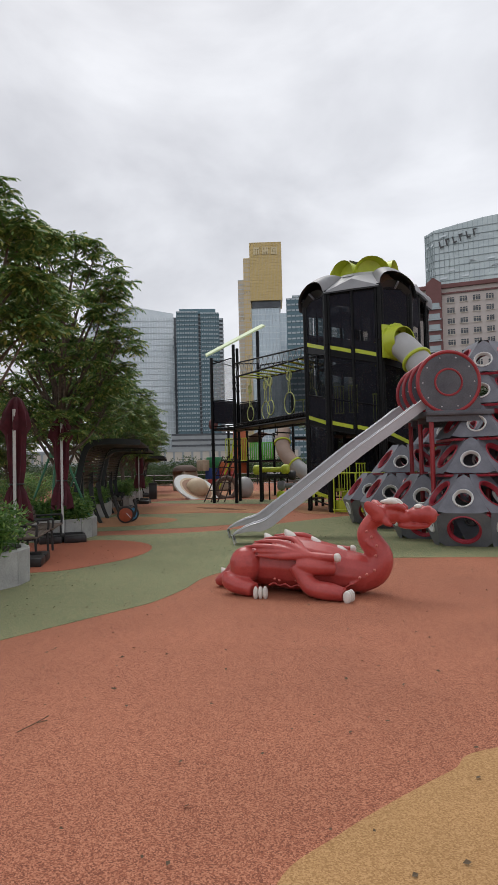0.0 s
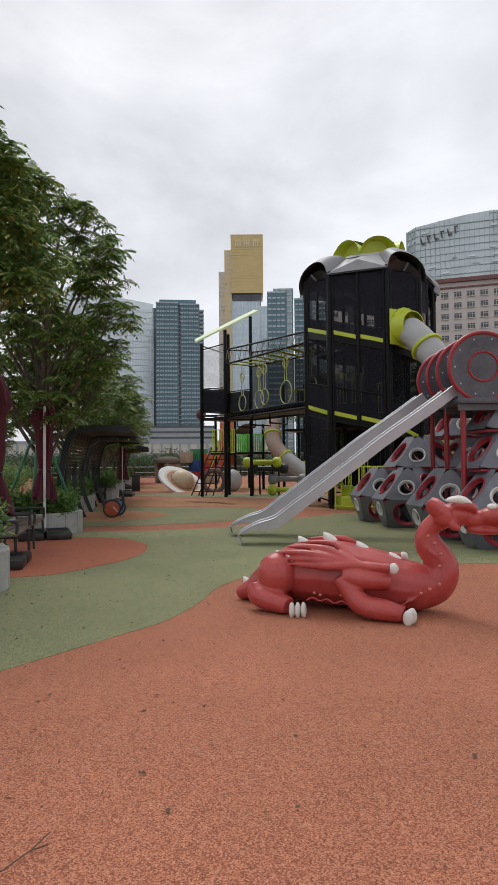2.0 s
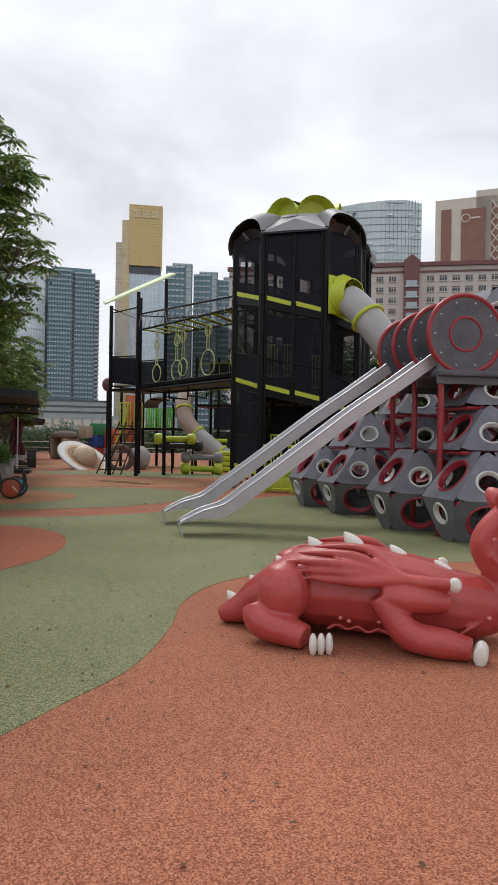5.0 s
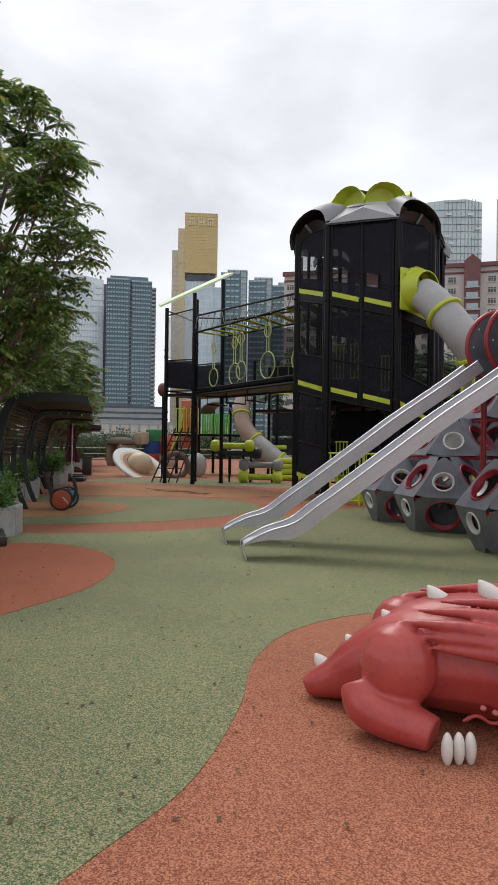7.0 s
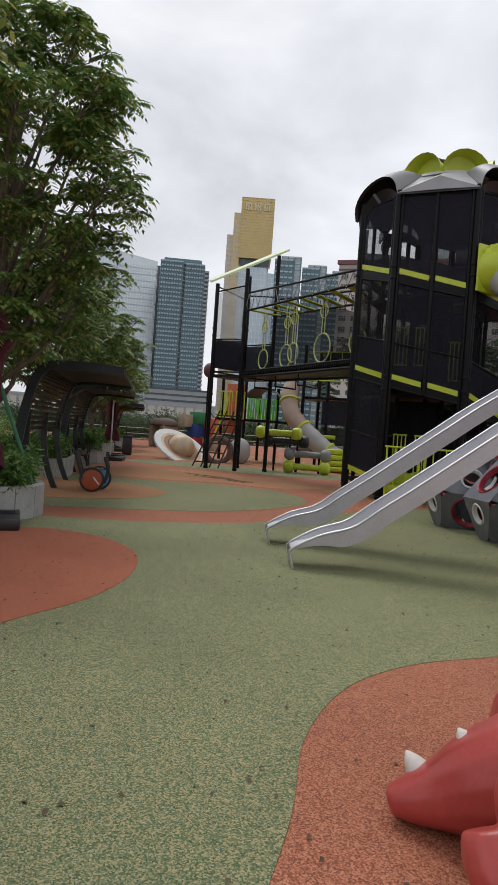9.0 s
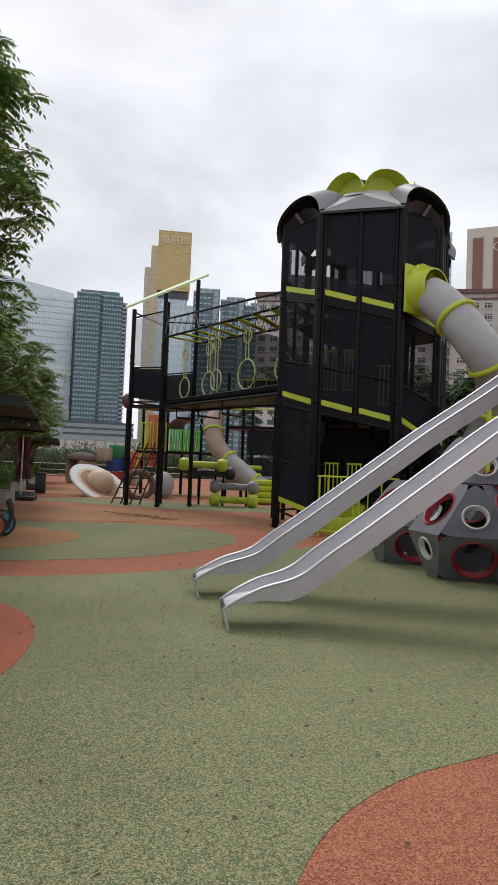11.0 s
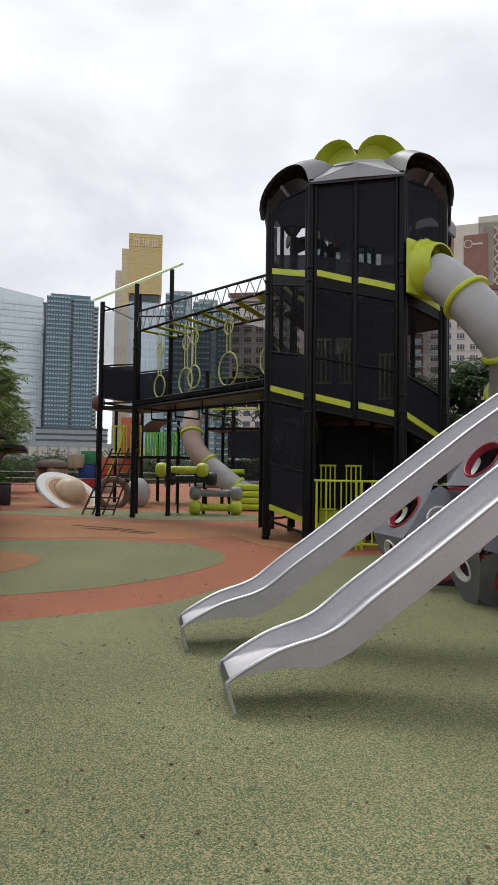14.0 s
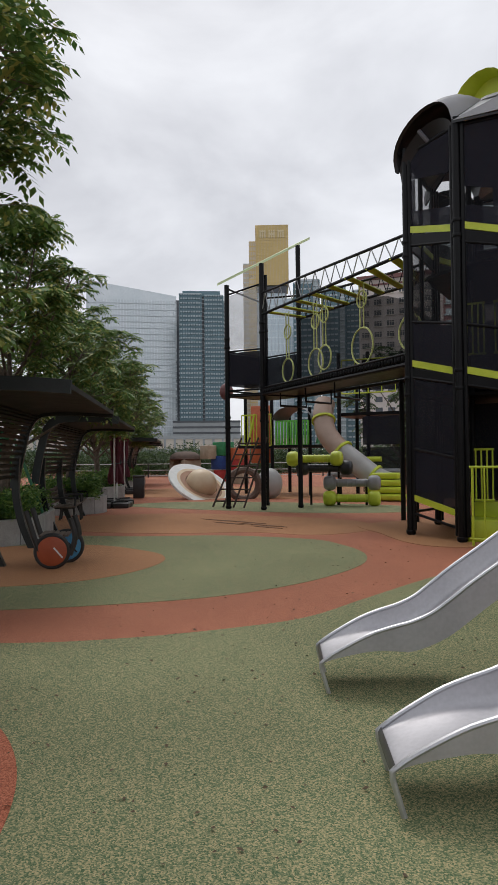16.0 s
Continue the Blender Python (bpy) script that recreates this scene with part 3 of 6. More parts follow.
# pale stair flights and lime guard bars seen through the mesh
for zf, dy in ((0.0, 0.0), (2.75, 0.6), (5.2, -0.4)):
    for k in range(5):
        sh = Shape()
        sh.box((-0.9 + 0.36 * k, 0.4 + dy, zf + 0.22 + 0.2 * k), (0.4, 0.95, 0.06), bevel=0.01)
        part("tread", sh, BLACK_STEEL if zf else LIME, tower)
for zf, x0, y0 in ((0.72, -0.75, -1.2), (0.72, -0.2, -1.2), (3.45, -0.85, -1.35), (3.45, -0.35, -1.35), (3.1, 0.5, -1.3), (5.1, 0.5, -0.8)):
    sh = Shape()
    for k in range(4):
        sh.tube([(x0 + 0.1 * k, y0, zf), (x0 + 0.1 * k, y0, zf + 0.95)], 0.017, 6)
    sh.tube([(x0 - 0.03, y0, zf + 0.95), (x0 + 0.33, y0, zf + 0.95)], 0.022, 6)
    sh.tube([(x0 - 0.03, y0, zf), (x0 + 0.33, y0, zf)], 0.022, 6)
    part("barrier", sh, LIME, tower, "lime barred guard")

# dark mesh sheets and posts added to stand in for the shade inside the tower
for x0, y0, x1, y1, z0, z1 in ((-0.9, -0.2, 0.3, -0.35, 0.3, 2.6), (0.3, -0.35, 1.2, 0.5, 0.3, 2.4), (-0.2, 0.1, 1.1, -0.1, 2.7, 5.0), (-1.6, 0.9, -0.2, 0.3, 2.7, 4.4)):
    face_panel((TC.x + x0, TC.y + y0), (TC.x + x1, TC.y + y1), z0, z0, z1, z1, DARK_MESH, "inner_dark_sheet", tower)
for x0, y0 in ((-0.9, -0.2), (0.3, -0.35), (1.2, 0.5), (-0.2, 0.1)):
    sh = Shape()
    sh.tube([(x0, y0, 0), (x0, y0, 7.5)], 0.06, 10)
    part("inner_post", sh, BLACK_STEEL, tower)

# roof: grey petals over the wide faces, hoods with darkened undersides over the narrow ones
for i in range(8):
    j = (i + 1) % 8
    A, B = local(TOWER_POSTS[i]) * 1.05, local(TOWER_POSTS[j]) * 1.05
    mid = (A + B) / 2
    out = mid.normalized()
    ta, tb = A.normalized() * 1.2, B.normalized() * 1.2
    sh = Shape()
    if i % 2 == 1:
        e0, e1 = A + Vector((0, 0, 7.62)), B + Vector((0, 0, 7.62))
        peak = mid * 0.93 + Vector((0, 0, 8.02))
        t0, t1 = ta + Vector((0, 0, 8.36)), tb + Vector((0, 0, 8.36))
        low = mid * 1.02 + Vector((0, 0, 7.62))
        sh.slot = 0
        sh.put([e0, low, peak, e1], [(0, 1, 2), (1, 3, 2)])
        sh.slot = 1
        sh.put([e0, peak, t0, (t0 + t1) / 2 + Vector((0, 0, 0.04)), t1, e1], [(0, 1, 3, 2), (1, 5, 4, 3)])
        sh.slot = 2
        sh.put([e0 - Vector((0, 0, 0.05)), e1 - Vector((0, 0, 0.05)), e1, e0], [(0, 1, 2, 3)])
        part("roof_petal", sh, [ROOF_GREY, ROOF_LIGHT, ROOF_DARK], tower, "light grey folded roof petal", smooth=0)
    else:
        za, zb = (7.28, 7.64) if i % 4 == 0 else (7.64, 7.28)
        A2, B2 = (A + (A - B) * 0.1, B) if i % 4 == 0 else (A, B + (B - A) * 0.1)
        rows = []
        for s in range(5):
            k = s / 4
            b0, b1 = A2.lerp(ta, k), B2.lerp(tb, k)
            row = []
            for q in range(15):
                t = math.pi * q / 14
                c = (1 - math.cos(t)) / 2
                bulge = math.sin(t) ** 0.7
                p = b0.lerp(b1, c) + out * (0.16 * (1 - k) * bulge)
                p.z = (za + (zb - za) * c) * (1 - k) + 8.36 * k + 0.60 * bulge * (1 - k) ** 0.7 + 0.12 * math.sin(math.pi * k) * bulge
                row.append(p)
            rows.append(row)
        sh.slot = 0
        sh.put([p for r in rows for p in r], [(s * 15 + q, s * 15 + q + 1, (s + 1) * 15 + q + 1, (s + 1) * 15 + q) for s in range(4) for q in range(14)])
        # inner copy and mouth fill in near-black: the hood's shade put into colour
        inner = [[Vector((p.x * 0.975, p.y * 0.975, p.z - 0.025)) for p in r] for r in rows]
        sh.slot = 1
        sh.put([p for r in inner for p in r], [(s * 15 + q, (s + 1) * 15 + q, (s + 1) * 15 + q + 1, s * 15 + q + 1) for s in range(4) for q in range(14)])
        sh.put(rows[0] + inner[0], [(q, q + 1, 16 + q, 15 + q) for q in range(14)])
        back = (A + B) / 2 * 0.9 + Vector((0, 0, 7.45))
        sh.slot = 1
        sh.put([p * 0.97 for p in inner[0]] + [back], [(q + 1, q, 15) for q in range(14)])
        part("roof_hood", sh, [ROOF_GREY, ROOF_DARK], tower, "rounded roof hood with a darkened underside", smooth=50)
        rib = Shape()
        rib.tube([rows[0][7] * 0.965, back], 0.04, 6)
        part("hood_rib", rib, MODULE_GREY, tower)
ts = Shape()
ts.lathe([(1.3, 8.3), (1.2, 8.4), (0.2, 8.5)], 16)
part("roof_crown", ts, ROOF_LIGHT, tower)
for k in range(6):
    ang = radians(-92 + 30 + 60 * k)
    rows = []
    for s in range(7):
        u = s / 6
        for q in range(11):
            t = math.pi * q / 10
            w = 0.2 + 0.44 * u
            rows.append((0.05 + 1.1 * u, w * math.cos(t), 8.38 + (0.48 + 0.12 * u) * math.sin(t)))
    sh = Shape()
    rot = Matrix.Rotation(ang, 4, "Z")
    sh.put(rows, [(s * 11 + q, s * 11 + q + 1, (s + 1) * 11 + q + 1, (s + 1) * 11 + q) for s in range(6) for q in range(10)], rot)
    sh.put(rows[44:55] + [(0.7, 0, 8.4)], [(q, q + 1, 11) for q in range(10)], rot)
    part("roof_leaf", sh, LIME, tower, "lime moulded roof leaf", smooth=60)
for sgn in (-1, 1):
    sh = Shape()
    sh.put([(0, -0.35, 8.86), (sgn * 0.5, -0.2, 9.08), (sgn * 0.56, 0.3, 9.1), (0, 0.5, 8.9), (0, -0.35, 8.8), (sgn * 0.48, 0.0, 9.0), (0, 0.5, 8.8)], [(0, 1, 2, 3), (4, 5, 1, 0), (5, 2, 1), (3, 2, 5, 6), (4, 6, 5)])
    part("roof_tip", sh, ROOF_DARK, tower, m=Matrix.Translation((0, -0.1, 0.1)), smooth=0)

# lime fence at the tower's foot
for k in range(2):
    x0 = -6.35 + k * 0.9
    for q in (2, 5):
        sh = Shape()
        sh.tube([(x0 - TC.x + 0.1 * q, 22.45 - TC.y - 0.02 * q, 0.12), (x0 - TC.x + 0.1 * q, 22.45 - TC.y - 0.02 * q, 1.36)], 0.016, 6)
        part("fence_bar", sh, LIME, tower, "lime fence bar")
    for z in (0.12, 1.36):
        sh = Shape()
        sh.tube([(x0 - TC.x - 0.05, 22.46 - TC.y, z), (x0 - TC.x + 0.88, 22.28 - TC.y, z)], 0.024, 6)
        part("fence_rail", sh, LIME, tower, "lime fence rail")
    for q in (0, 8):
        sh = Shape()
        sh.tube([(x0 - TC.x + 0.1 * q, 22.45 - TC.y - 0.02 * q, 0.0), (x0 - TC.x + 0.1 * q, 22.45 - TC.y - 0.02 * q, 1.38)], 0.024, 6)
        part("fence_post", sh, LIME, tower, "lime fence post")
sh = Shape()
sh.box((-0.35, -1.35, 0.2), (1.1, 0.9, 0.4), bevel=0.02)
sh.box((-0.3, -0.85, 0.53), (1.0, 0.5, 0.3), bevel=0.02)
part("entry_step", sh, LIME, tower, "lime entry steps")

# ---- tube slide from the tower ----
tube_slide = thing("tube_slide", "grey spiral tube slide with lime rings leaving the tower", "slide", pose(-4.25, 23.1, 0))
TP = [(0.0, 0.0, 5.72), (0.3, -0.22, 5.5), (0.6, -0.44, 5.18), (0.95, -0.66, 4.72), (1.3, -0.78, 4.22), (1.58, -0.62, 3.78), (1.68, -0.1, 3.3), (1.6, 0.5, 2.7), (1.3, 0.9, 2.0), (0.8, 1.0, 1.3), (0.3, 0.7, 0.75), (-0.1, 0.2, 0.5)]
path = spline(TP, 6, closed=False)
sh = Shape()
sh.tube(path[4:], 0.43, 24, cap=False)
part("tube", sh, TUBE_GREY, tube_slide, smooth=60)
for k in (15, 28, 38, 47, 57):
    d = (path[k + 1] - path[k - 1]).normalized()
    m = Matrix.Translation(path[k]) @ d.to_track_quat("Z", "Y").to_matrix().to_4x4()
    sh = Shape()
    sh.lathe([(0.43, -0.05), (0.50, -0.045), (0.515, 0), (0.50, 0.045), (0.43, 0.05)], 28, m, cap=False)
    part("tube_ring", sh, LIME, tube_slide, "lime joining ring")
sh = Shape()
fa = Vector((0.795, -0.607, 0))
mm = Matrix.Translation((0.02, 0.0, 5.72)) @ fa.to_track_quat("Z", "Y").to_matrix().to_4x4()
sh.box((0, 0, -0.04), (1.12, 1.12, 0.06), mm, bevel=0.02)
sh.lathe([(0.57, -0.02), (0.56, 0.1), (0.52, 0.26), (0.46, 0.42), (0.43, 0.42)], 28, mm, cap=False)
for k in range(5):
    sh.ball((0.45 * math.cos(1.0 + k * 0.35), 0.5 * math.sin(1.0 + k * 0.35), 0.06), (0.14, 0.14, 0.1), mm, 10, 6)
part("collar", sh, LIME, tube_slide, "lime moulded entry collar", smooth=50)
for k in (28, 47):
    sh = Shape()
    sh.tube([path[k] - Vector((0, 0, 0.45)), (path[k].x, path[k].y, 0)], 0.05, 8)
    part("support_post", sh, LIME, tube_slide)

# ---- deck with sloping roof, and the bridge to the tower ----
P1, P2, P3, P4 = (-14.07, 28.45), (-12.87, 28.38), (-12.12, 29.5), (-13.5, 30.1)
DO = Vector((-13.2, 29.2, 0))
deck = thing("play_deck", "black steel play deck on posts with pale green sloping roof", "play deck", pose(DO.x, DO.y, 0))
for p, h in ((P1, 6.85), (P2, 7.35), (P3, 8.1), (P4, 7.5)):
    part("post", post_mesh(h), None, deck, m=Matrix.Translation((p[0] - DO.x, p[1] - DO.y, 0)))
roof_edge = [(-14.4, 28.55, 6.92), (-11.85, 29.85, 8.36), (-12.6, 31.1, 8.72), (-15.1, 29.8, 7.28)]
sh = Shape()
sh.put([(x - DO.x, y - DO.y, z + lift) for lift in (0.0, 0.08) for x, y, z in roof_edge], [(3, 2, 1, 0), (4, 5, 6, 7), (0, 1, 5, 4), (1, 2, 6, 5), (2, 3, 7, 6), (3, 0, 4, 7)])
part("roof", sh, PALE_GREEN, deck, "pale green sloping roof sheet", smooth=0)
for a, b in ((P1, P2), (P3, P4), (P4, P1)):
    face_panel(a, b, 3.75, 3.75, 4.75, 4.75, DARK_MESH, "mesh_panel", deck, origin=DO)
    frame_bars(a, b, [(3.6, 3.6), (4.8, 4.8), (6.55, 6.75), (3.42, 3.42)], deck, origin=DO)
    if a == P1:
        face_panel(a, b, 4.85, 4.85, 6.5, 6.7, mesh_cloth("clear_sheet", (0.5, 0.52, 0.53), 0.35), "clear_panel", deck, origin=DO)
sh = Shape()
sh.prism([(p[0] - DO.x, p[1] - DO.y) for p in (P1, P2, P3, P4)], 3.4, 3.5)
part("deck_plate", sh, BLACK_STEEL, deck)

BO = Vector((-10.3, 26.1, 0))
bridge = thing("rope_bridge", "black monkey bridge with lime hanging rings between deck and tower", "bridge", pose(BO.x, BO.y, 0))
TA, TH = TOWER_POSTS[0], TOWER_POSTS[7]


def bp(s, w, z):
    """A point of the bridge: s along from deck to tower, w across from front to back."""
    f = Vector((P2[0], P2[1], 0)).lerp(Vector((TA[0], TA[1], 0)), s)
    r = Vector((P3[0], P3[1], 0)).lerp(Vector((TH[0], TH[1], 0)), s)
    q = f.lerp(r, w) - BO
    q.z = z
    return q


for w in (0, 1):
    for z, z2, r in ((3.42, 3.38, 0.05), (3.62, 3.6, 0.03), (5.82, 5.62, 0.04), (6.46, 5.99, 0.035)):
        sh = Shape()
        sh.tube([bp(0, w, z), bp(1, w, z2)], r, 8)
        part("rail", sh, BLACK_STEEL, bridge)
    for k in range(14):
        sh = Shape()
        sh.tube([bp(k / 14, w, 5.82 - 0.2 * k / 14), bp((k + 0.5) / 14, w, 6.46 - 0.47 * (k + 0.5) / 14), bp((k + 1) / 14, w, 5.82 - 0.2 * (k + 1) / 14)], 0.014, 5, cap=False)
        part("truss_web", sh, BLACK_STEEL if w else ROOF_GREY, bridge)
    sh = Shape()
    for k in range(60):
        sh.ball(bp((k + 0.5) / 60, w, 3.52), (0.045, 0.045, 0.07), None, 6, 4)
    part("chain_edge", sh, BLACK_STEEL, bridge)
for k in range(8):
    sh = Shape()
    a, b = bp((k + 0.5) / 8, 0, 5.8 - 0.2 * k / 8), bp((k + 0.5) / 8, 1, 5.8 - 0.2 * k / 8)
    sh.box(((b - a).length / 2, 0, 0), ((b - a).length, 0.2, 0.035), along(a, b), bevel=0.01)
    part("rung", sh, LIME, bridge, "lime overhead rung")
sh = Shape()
sh.put([bp(0, 0.05, 3.44), bp(1, 0.05, 3.44), bp(1, 0.95, 3.44), bp(0, 0.95, 3.44), bp(0, 0.05, 3.5), bp(1, 0.05, 3.5), bp(1, 0.95, 3.5), bp(0, 0.95, 3.5)],
       [(3, 2, 1, 0), (4, 5, 6, 7), (0, 1, 5, 4), (1, 2, 6, 5), (2, 3, 7, 6), (3, 0, 4, 7)])
part("walkway", sh, BLACK_STEEL, bridge)
sh = Shape()
top = [5.8, 5.78, 5.74, 5.72, 5.7, 5.7, 5.68, 5.66, 5.55, 5.35, 5.0, 4.6]
for k in range(11):
    sh.put([bp(k / 11, 0.98, 3.55), bp((k + 1) / 11, 0.98, 3.55), bp((k + 1) / 11, 0.98, top[k + 1]), bp(k / 11, 0.98, top[k])], [(0, 1, 2, 3)])
part("back_net", sh, mesh_cloth("net", (0.01, 0.01, 0.011), 0.78), bridge, "black knotted side net")
for s, rr, zc in ((0.12, 0.34, 4.08), (0.36, 0.38, 4.08), (0.43, 0.32, 4.16), (0.69, 0.44, 4.18), (0.96, 0.38, 4.2)):
    sh = Shape()
    c = bp(s, 0.35, zc)
    d = (bp(1, 0.35, 0) - bp(0, 0.35, 0)).normalized()
    m = Matrix.Translation(c) @ Vector((-d.y, d.x, 0.0)).to_track_quat("Z", "Y").to_matrix().to_4x4()
    sh.ring((0, 0, 0), rr, 0.024, m, 28)
    part("hanging_ring", sh, LIME_ROPE, bridge, "lime hanging ring")
    for k in (-1, 1):
        sh = Shape()
        sh.tube([c + d * (0.08 * k) + Vector((0, 0, rr * 0.96)), c + d * (0.07 * k) + Vector((0, 0, 1.1)), bp(s, 0.35, 5.8 - 0.2 * s) + d * 0.1 * k], 0.017, 6)
        part("rope", sh, LIME_ROPE, bridge)
    sh = Shape()
    sh.ring((0, 1.12, 0), 0.2, 0.021, Matrix.Translation(c) @ Vector((-d.y, d.x, 0.0)).to_track_quat("Z", "Y").to_matrix().to_4x4(), 20)
    part("small_ring", sh, LIME_ROPE, bridge)
for s in (0.8, 0.88):
    sh = Shape()
    sh.tube([bp(s, 1.0, 0), bp(s, 1.0, 3.4)], 0.06, 10)
    part("support_post", sh, BLACK_STEEL, bridge)
for k in range(3):
    sh = Shape()
    sh.tube([bp(0.1 + 0.22 * k, 0.2, 3.05), bp(0.1 + 0.22 * k, 0.9, 3.05)], 0.03, 8)
    sh.tube([bp(0.1 + 0.22 * k, 0.2, 3.05), bp(0.1 + 0.22 * k, 0.2, 3.42)], 0.02, 6)
    sh.tube([bp(0.1 + 0.22 * k, 0.9, 3.05), bp(0.1 + 0.22 * k, 0.9, 3.42)], 0.02, 6)
    part("under_bar", sh, BLACK_STEEL, bridge)

# ---- stainless slides ----
SU, SN = Vector((0.927, 0.375, 0)), Vector((-0.375, 0.927, 0))
SLIDE_M = Matrix((SU, SN, (0, 0, 1))).transposed().to_4x4()
rim_line = spline([Vector(p) for p in ((-0.05, 0.2), (0.04, 0.265), (0.25, 0.376), (0.4, 0.43), (0.55, 0.472), (0.68, 0.53), (0.81, 0.625), (0.95, 0.735), (1.25, 0.95), (1.75, 1.325), (2.3, 1.74), (2.7, 2.04), (3.4, 2.52), (3.98, 2.94))], 4, closed=False)


def slide(base):
    ob = thing("metal_slide", "brushed stainless steel slide with raised rolled edges", "slide", Matrix.Translation(base) @ SLIDE_M, group="pair of metal slides")
    n = len(rim_line)

    def wide(i):
        return 0.43 + 0.14 * min(1.0, max(0.0, rim_line[i].x) / 0.8)

    def inside(i, drop, push=0.0):
        p = rim_line[i]
        d = (rim_line[min(i + 1, n - 1)] - rim_line[max(i - 1, 0)]).normalized()
        k = min(1.0, max(0.04, 0.12 + p.x * 1.8))
        return p.x + d.y * drop * k, p.y - d.x * drop * k

    bed = Shape()
    cross = [(0.01, 0.0), (0.03, 0.1), (0.11, 0.15), (0.89, 0.15), (0.97, 0.1), (0.99, 0.0)]
    vs = []
    for i in range(n):
        for w, drop in cross:
            x, z = inside(i, drop)
            vs.append((x, w * wide(i), z))
    c = len(cross)
    bed.put(vs, [(i * c + j, (i + 1) * c + j, (i + 1) * c + j + 1, i * c + j + 1) for i in range(n - 1) for j in range(c - 1)])
    part("slide_bed", bed, STAINLESS, ob, smooth=50)
    for w in (0, 1):
        rim = Shape()
        rim.tube(spline([Vector((0.0, w * 0.43, 0.0)), Vector((-0.03, w * 0.43, 0.1)), Vector((-0.052, w * 0.43, 0.18))], 4, closed=False)[:-1] + [(p.x, w * wide(i), p.y) for i, p in enumerate(rim_line)], 0.014, 8)
        part("rolled_edge", rim, STEEL_EDGE, ob, "polished rolled edge and foot")
        side = Shape()
        o = -0.006 if w == 0 else 0.006
        side.put([(p.x, w * wide(i) + o, p.y) for i, p in enumerate(rim_line)] + [(inside(i, 0.185)[0], w * wide(i) + o, inside(i, 0.185)[1]) for i in range(n)], [(i, i + 1, n + i + 1, n + i) for i in range(n - 1)])
        part("side_wall", side, STAINLESS, ob, smooth=50)
    lip = Shape()
    lip.put([(x, w, z) for x, z in ((-0.035, 0.222), (-0.05, 0.2), (-0.048, 0.16), (-0.02, 0.09)) for w in (0.0, 0.43)], [(2 * i, 2 * i + 1, 2 * i + 3, 2 * i + 2) for i in range(3)])
    # darker steel copy: the shade on the lip's front is put into its colour
    part("lip", lip, STEEL_SHADED, ob, smooth=60)
    under = Shape()
    under.put([(inside(i, 0.18)[0], w * wide(i), inside(i, 0.18)[1]) for i in range(n) for w in (0.0, 1.0)], [(2 * i, 2 * i + 1, 2 * i + 3, 2 * i + 2) for i in range(n - 1)])
    part("underside", under, STAINLESS, ob, smooth=50)
    return ob


slide((-5.70, 13.42, 0))
slide((-6.46, 14.72, 0))

# platform with round red-rimmed guards at the slides' top
PO = Vector((-5.70, 13.42, 0))
plat = thing("slide_platform", "grey platform with four round red-rimmed guard panels on red posts", "play platform", Matrix.Translation(PO) @ SLIDE_M)
sh = Shape()
sh.box((4.65, 0.95, 2.62), (1.35, 2.5, 0.1), bevel=0.02)
part("floor_plate", sh, GUARD_GREY, plat)
bolt_shape = Shape()
bolt_shape.ball((0, 0, 0), (0.018, 0.018, 0.008), None, 6, 4)
BOLT = mesh_of("bolt", bolt_shape, STEEL_EDGE, 50)
for w in (-0.2, 0.58, 1.32, 2.08):
    gp = Shape()
    circ = [(0.62 * math.cos(2 * math.pi * k / 36), 0.62 * math.sin(2 * math.pi * k / 36)) for k in range(36)]
    m = Matrix.Translation((4.45, w, 3.25)) @ Matrix.Rotation(radians(90), 4, "X")
    gp.prism(circ, -0.02, 0.02, m)
    gp.box((0.08, -0.55, 0), (1.1, 0.5, 0.036), m)
    guard = part("guard_panel", gp, GUARD_GREY, plat, "dark grey round guard panel")
    rs = Shape()
    rs.ring((0, 0, 0), 0.62, 0.042, m, 40, 8)
    part("rim", rs, RED_STEEL, guard, "red rim")
    rs = Shape()
    rs.ring((0, 0, 0.02), 0.27, 0.022, m, 30, 6)
    rs.ring((0, 0, -0.02), 0.27, 0.022, m, 30, 6)
    part("inner_ring", rs, RED_STEEL, guard, "red inner ring")
    for k in range(10):
        part("bolt", BOLT, None, guard, m=m @ Matrix.Translation((0.52 * math.cos(k * 0.63), 0.52 * math.sin(k * 0.63), 0.022)))
for s, w in ((4.1, 2.0), (4.1, 0.95), (4.1, -0.1), (5.2, 2.0), (5.2, -0.1)):
    sh = Shape()
    sh.tube([(s, w, 0), (s, w, 2.6)], 0.05, 10)
    part("red_post", sh, RED_STEEL, plat, "red steel post")


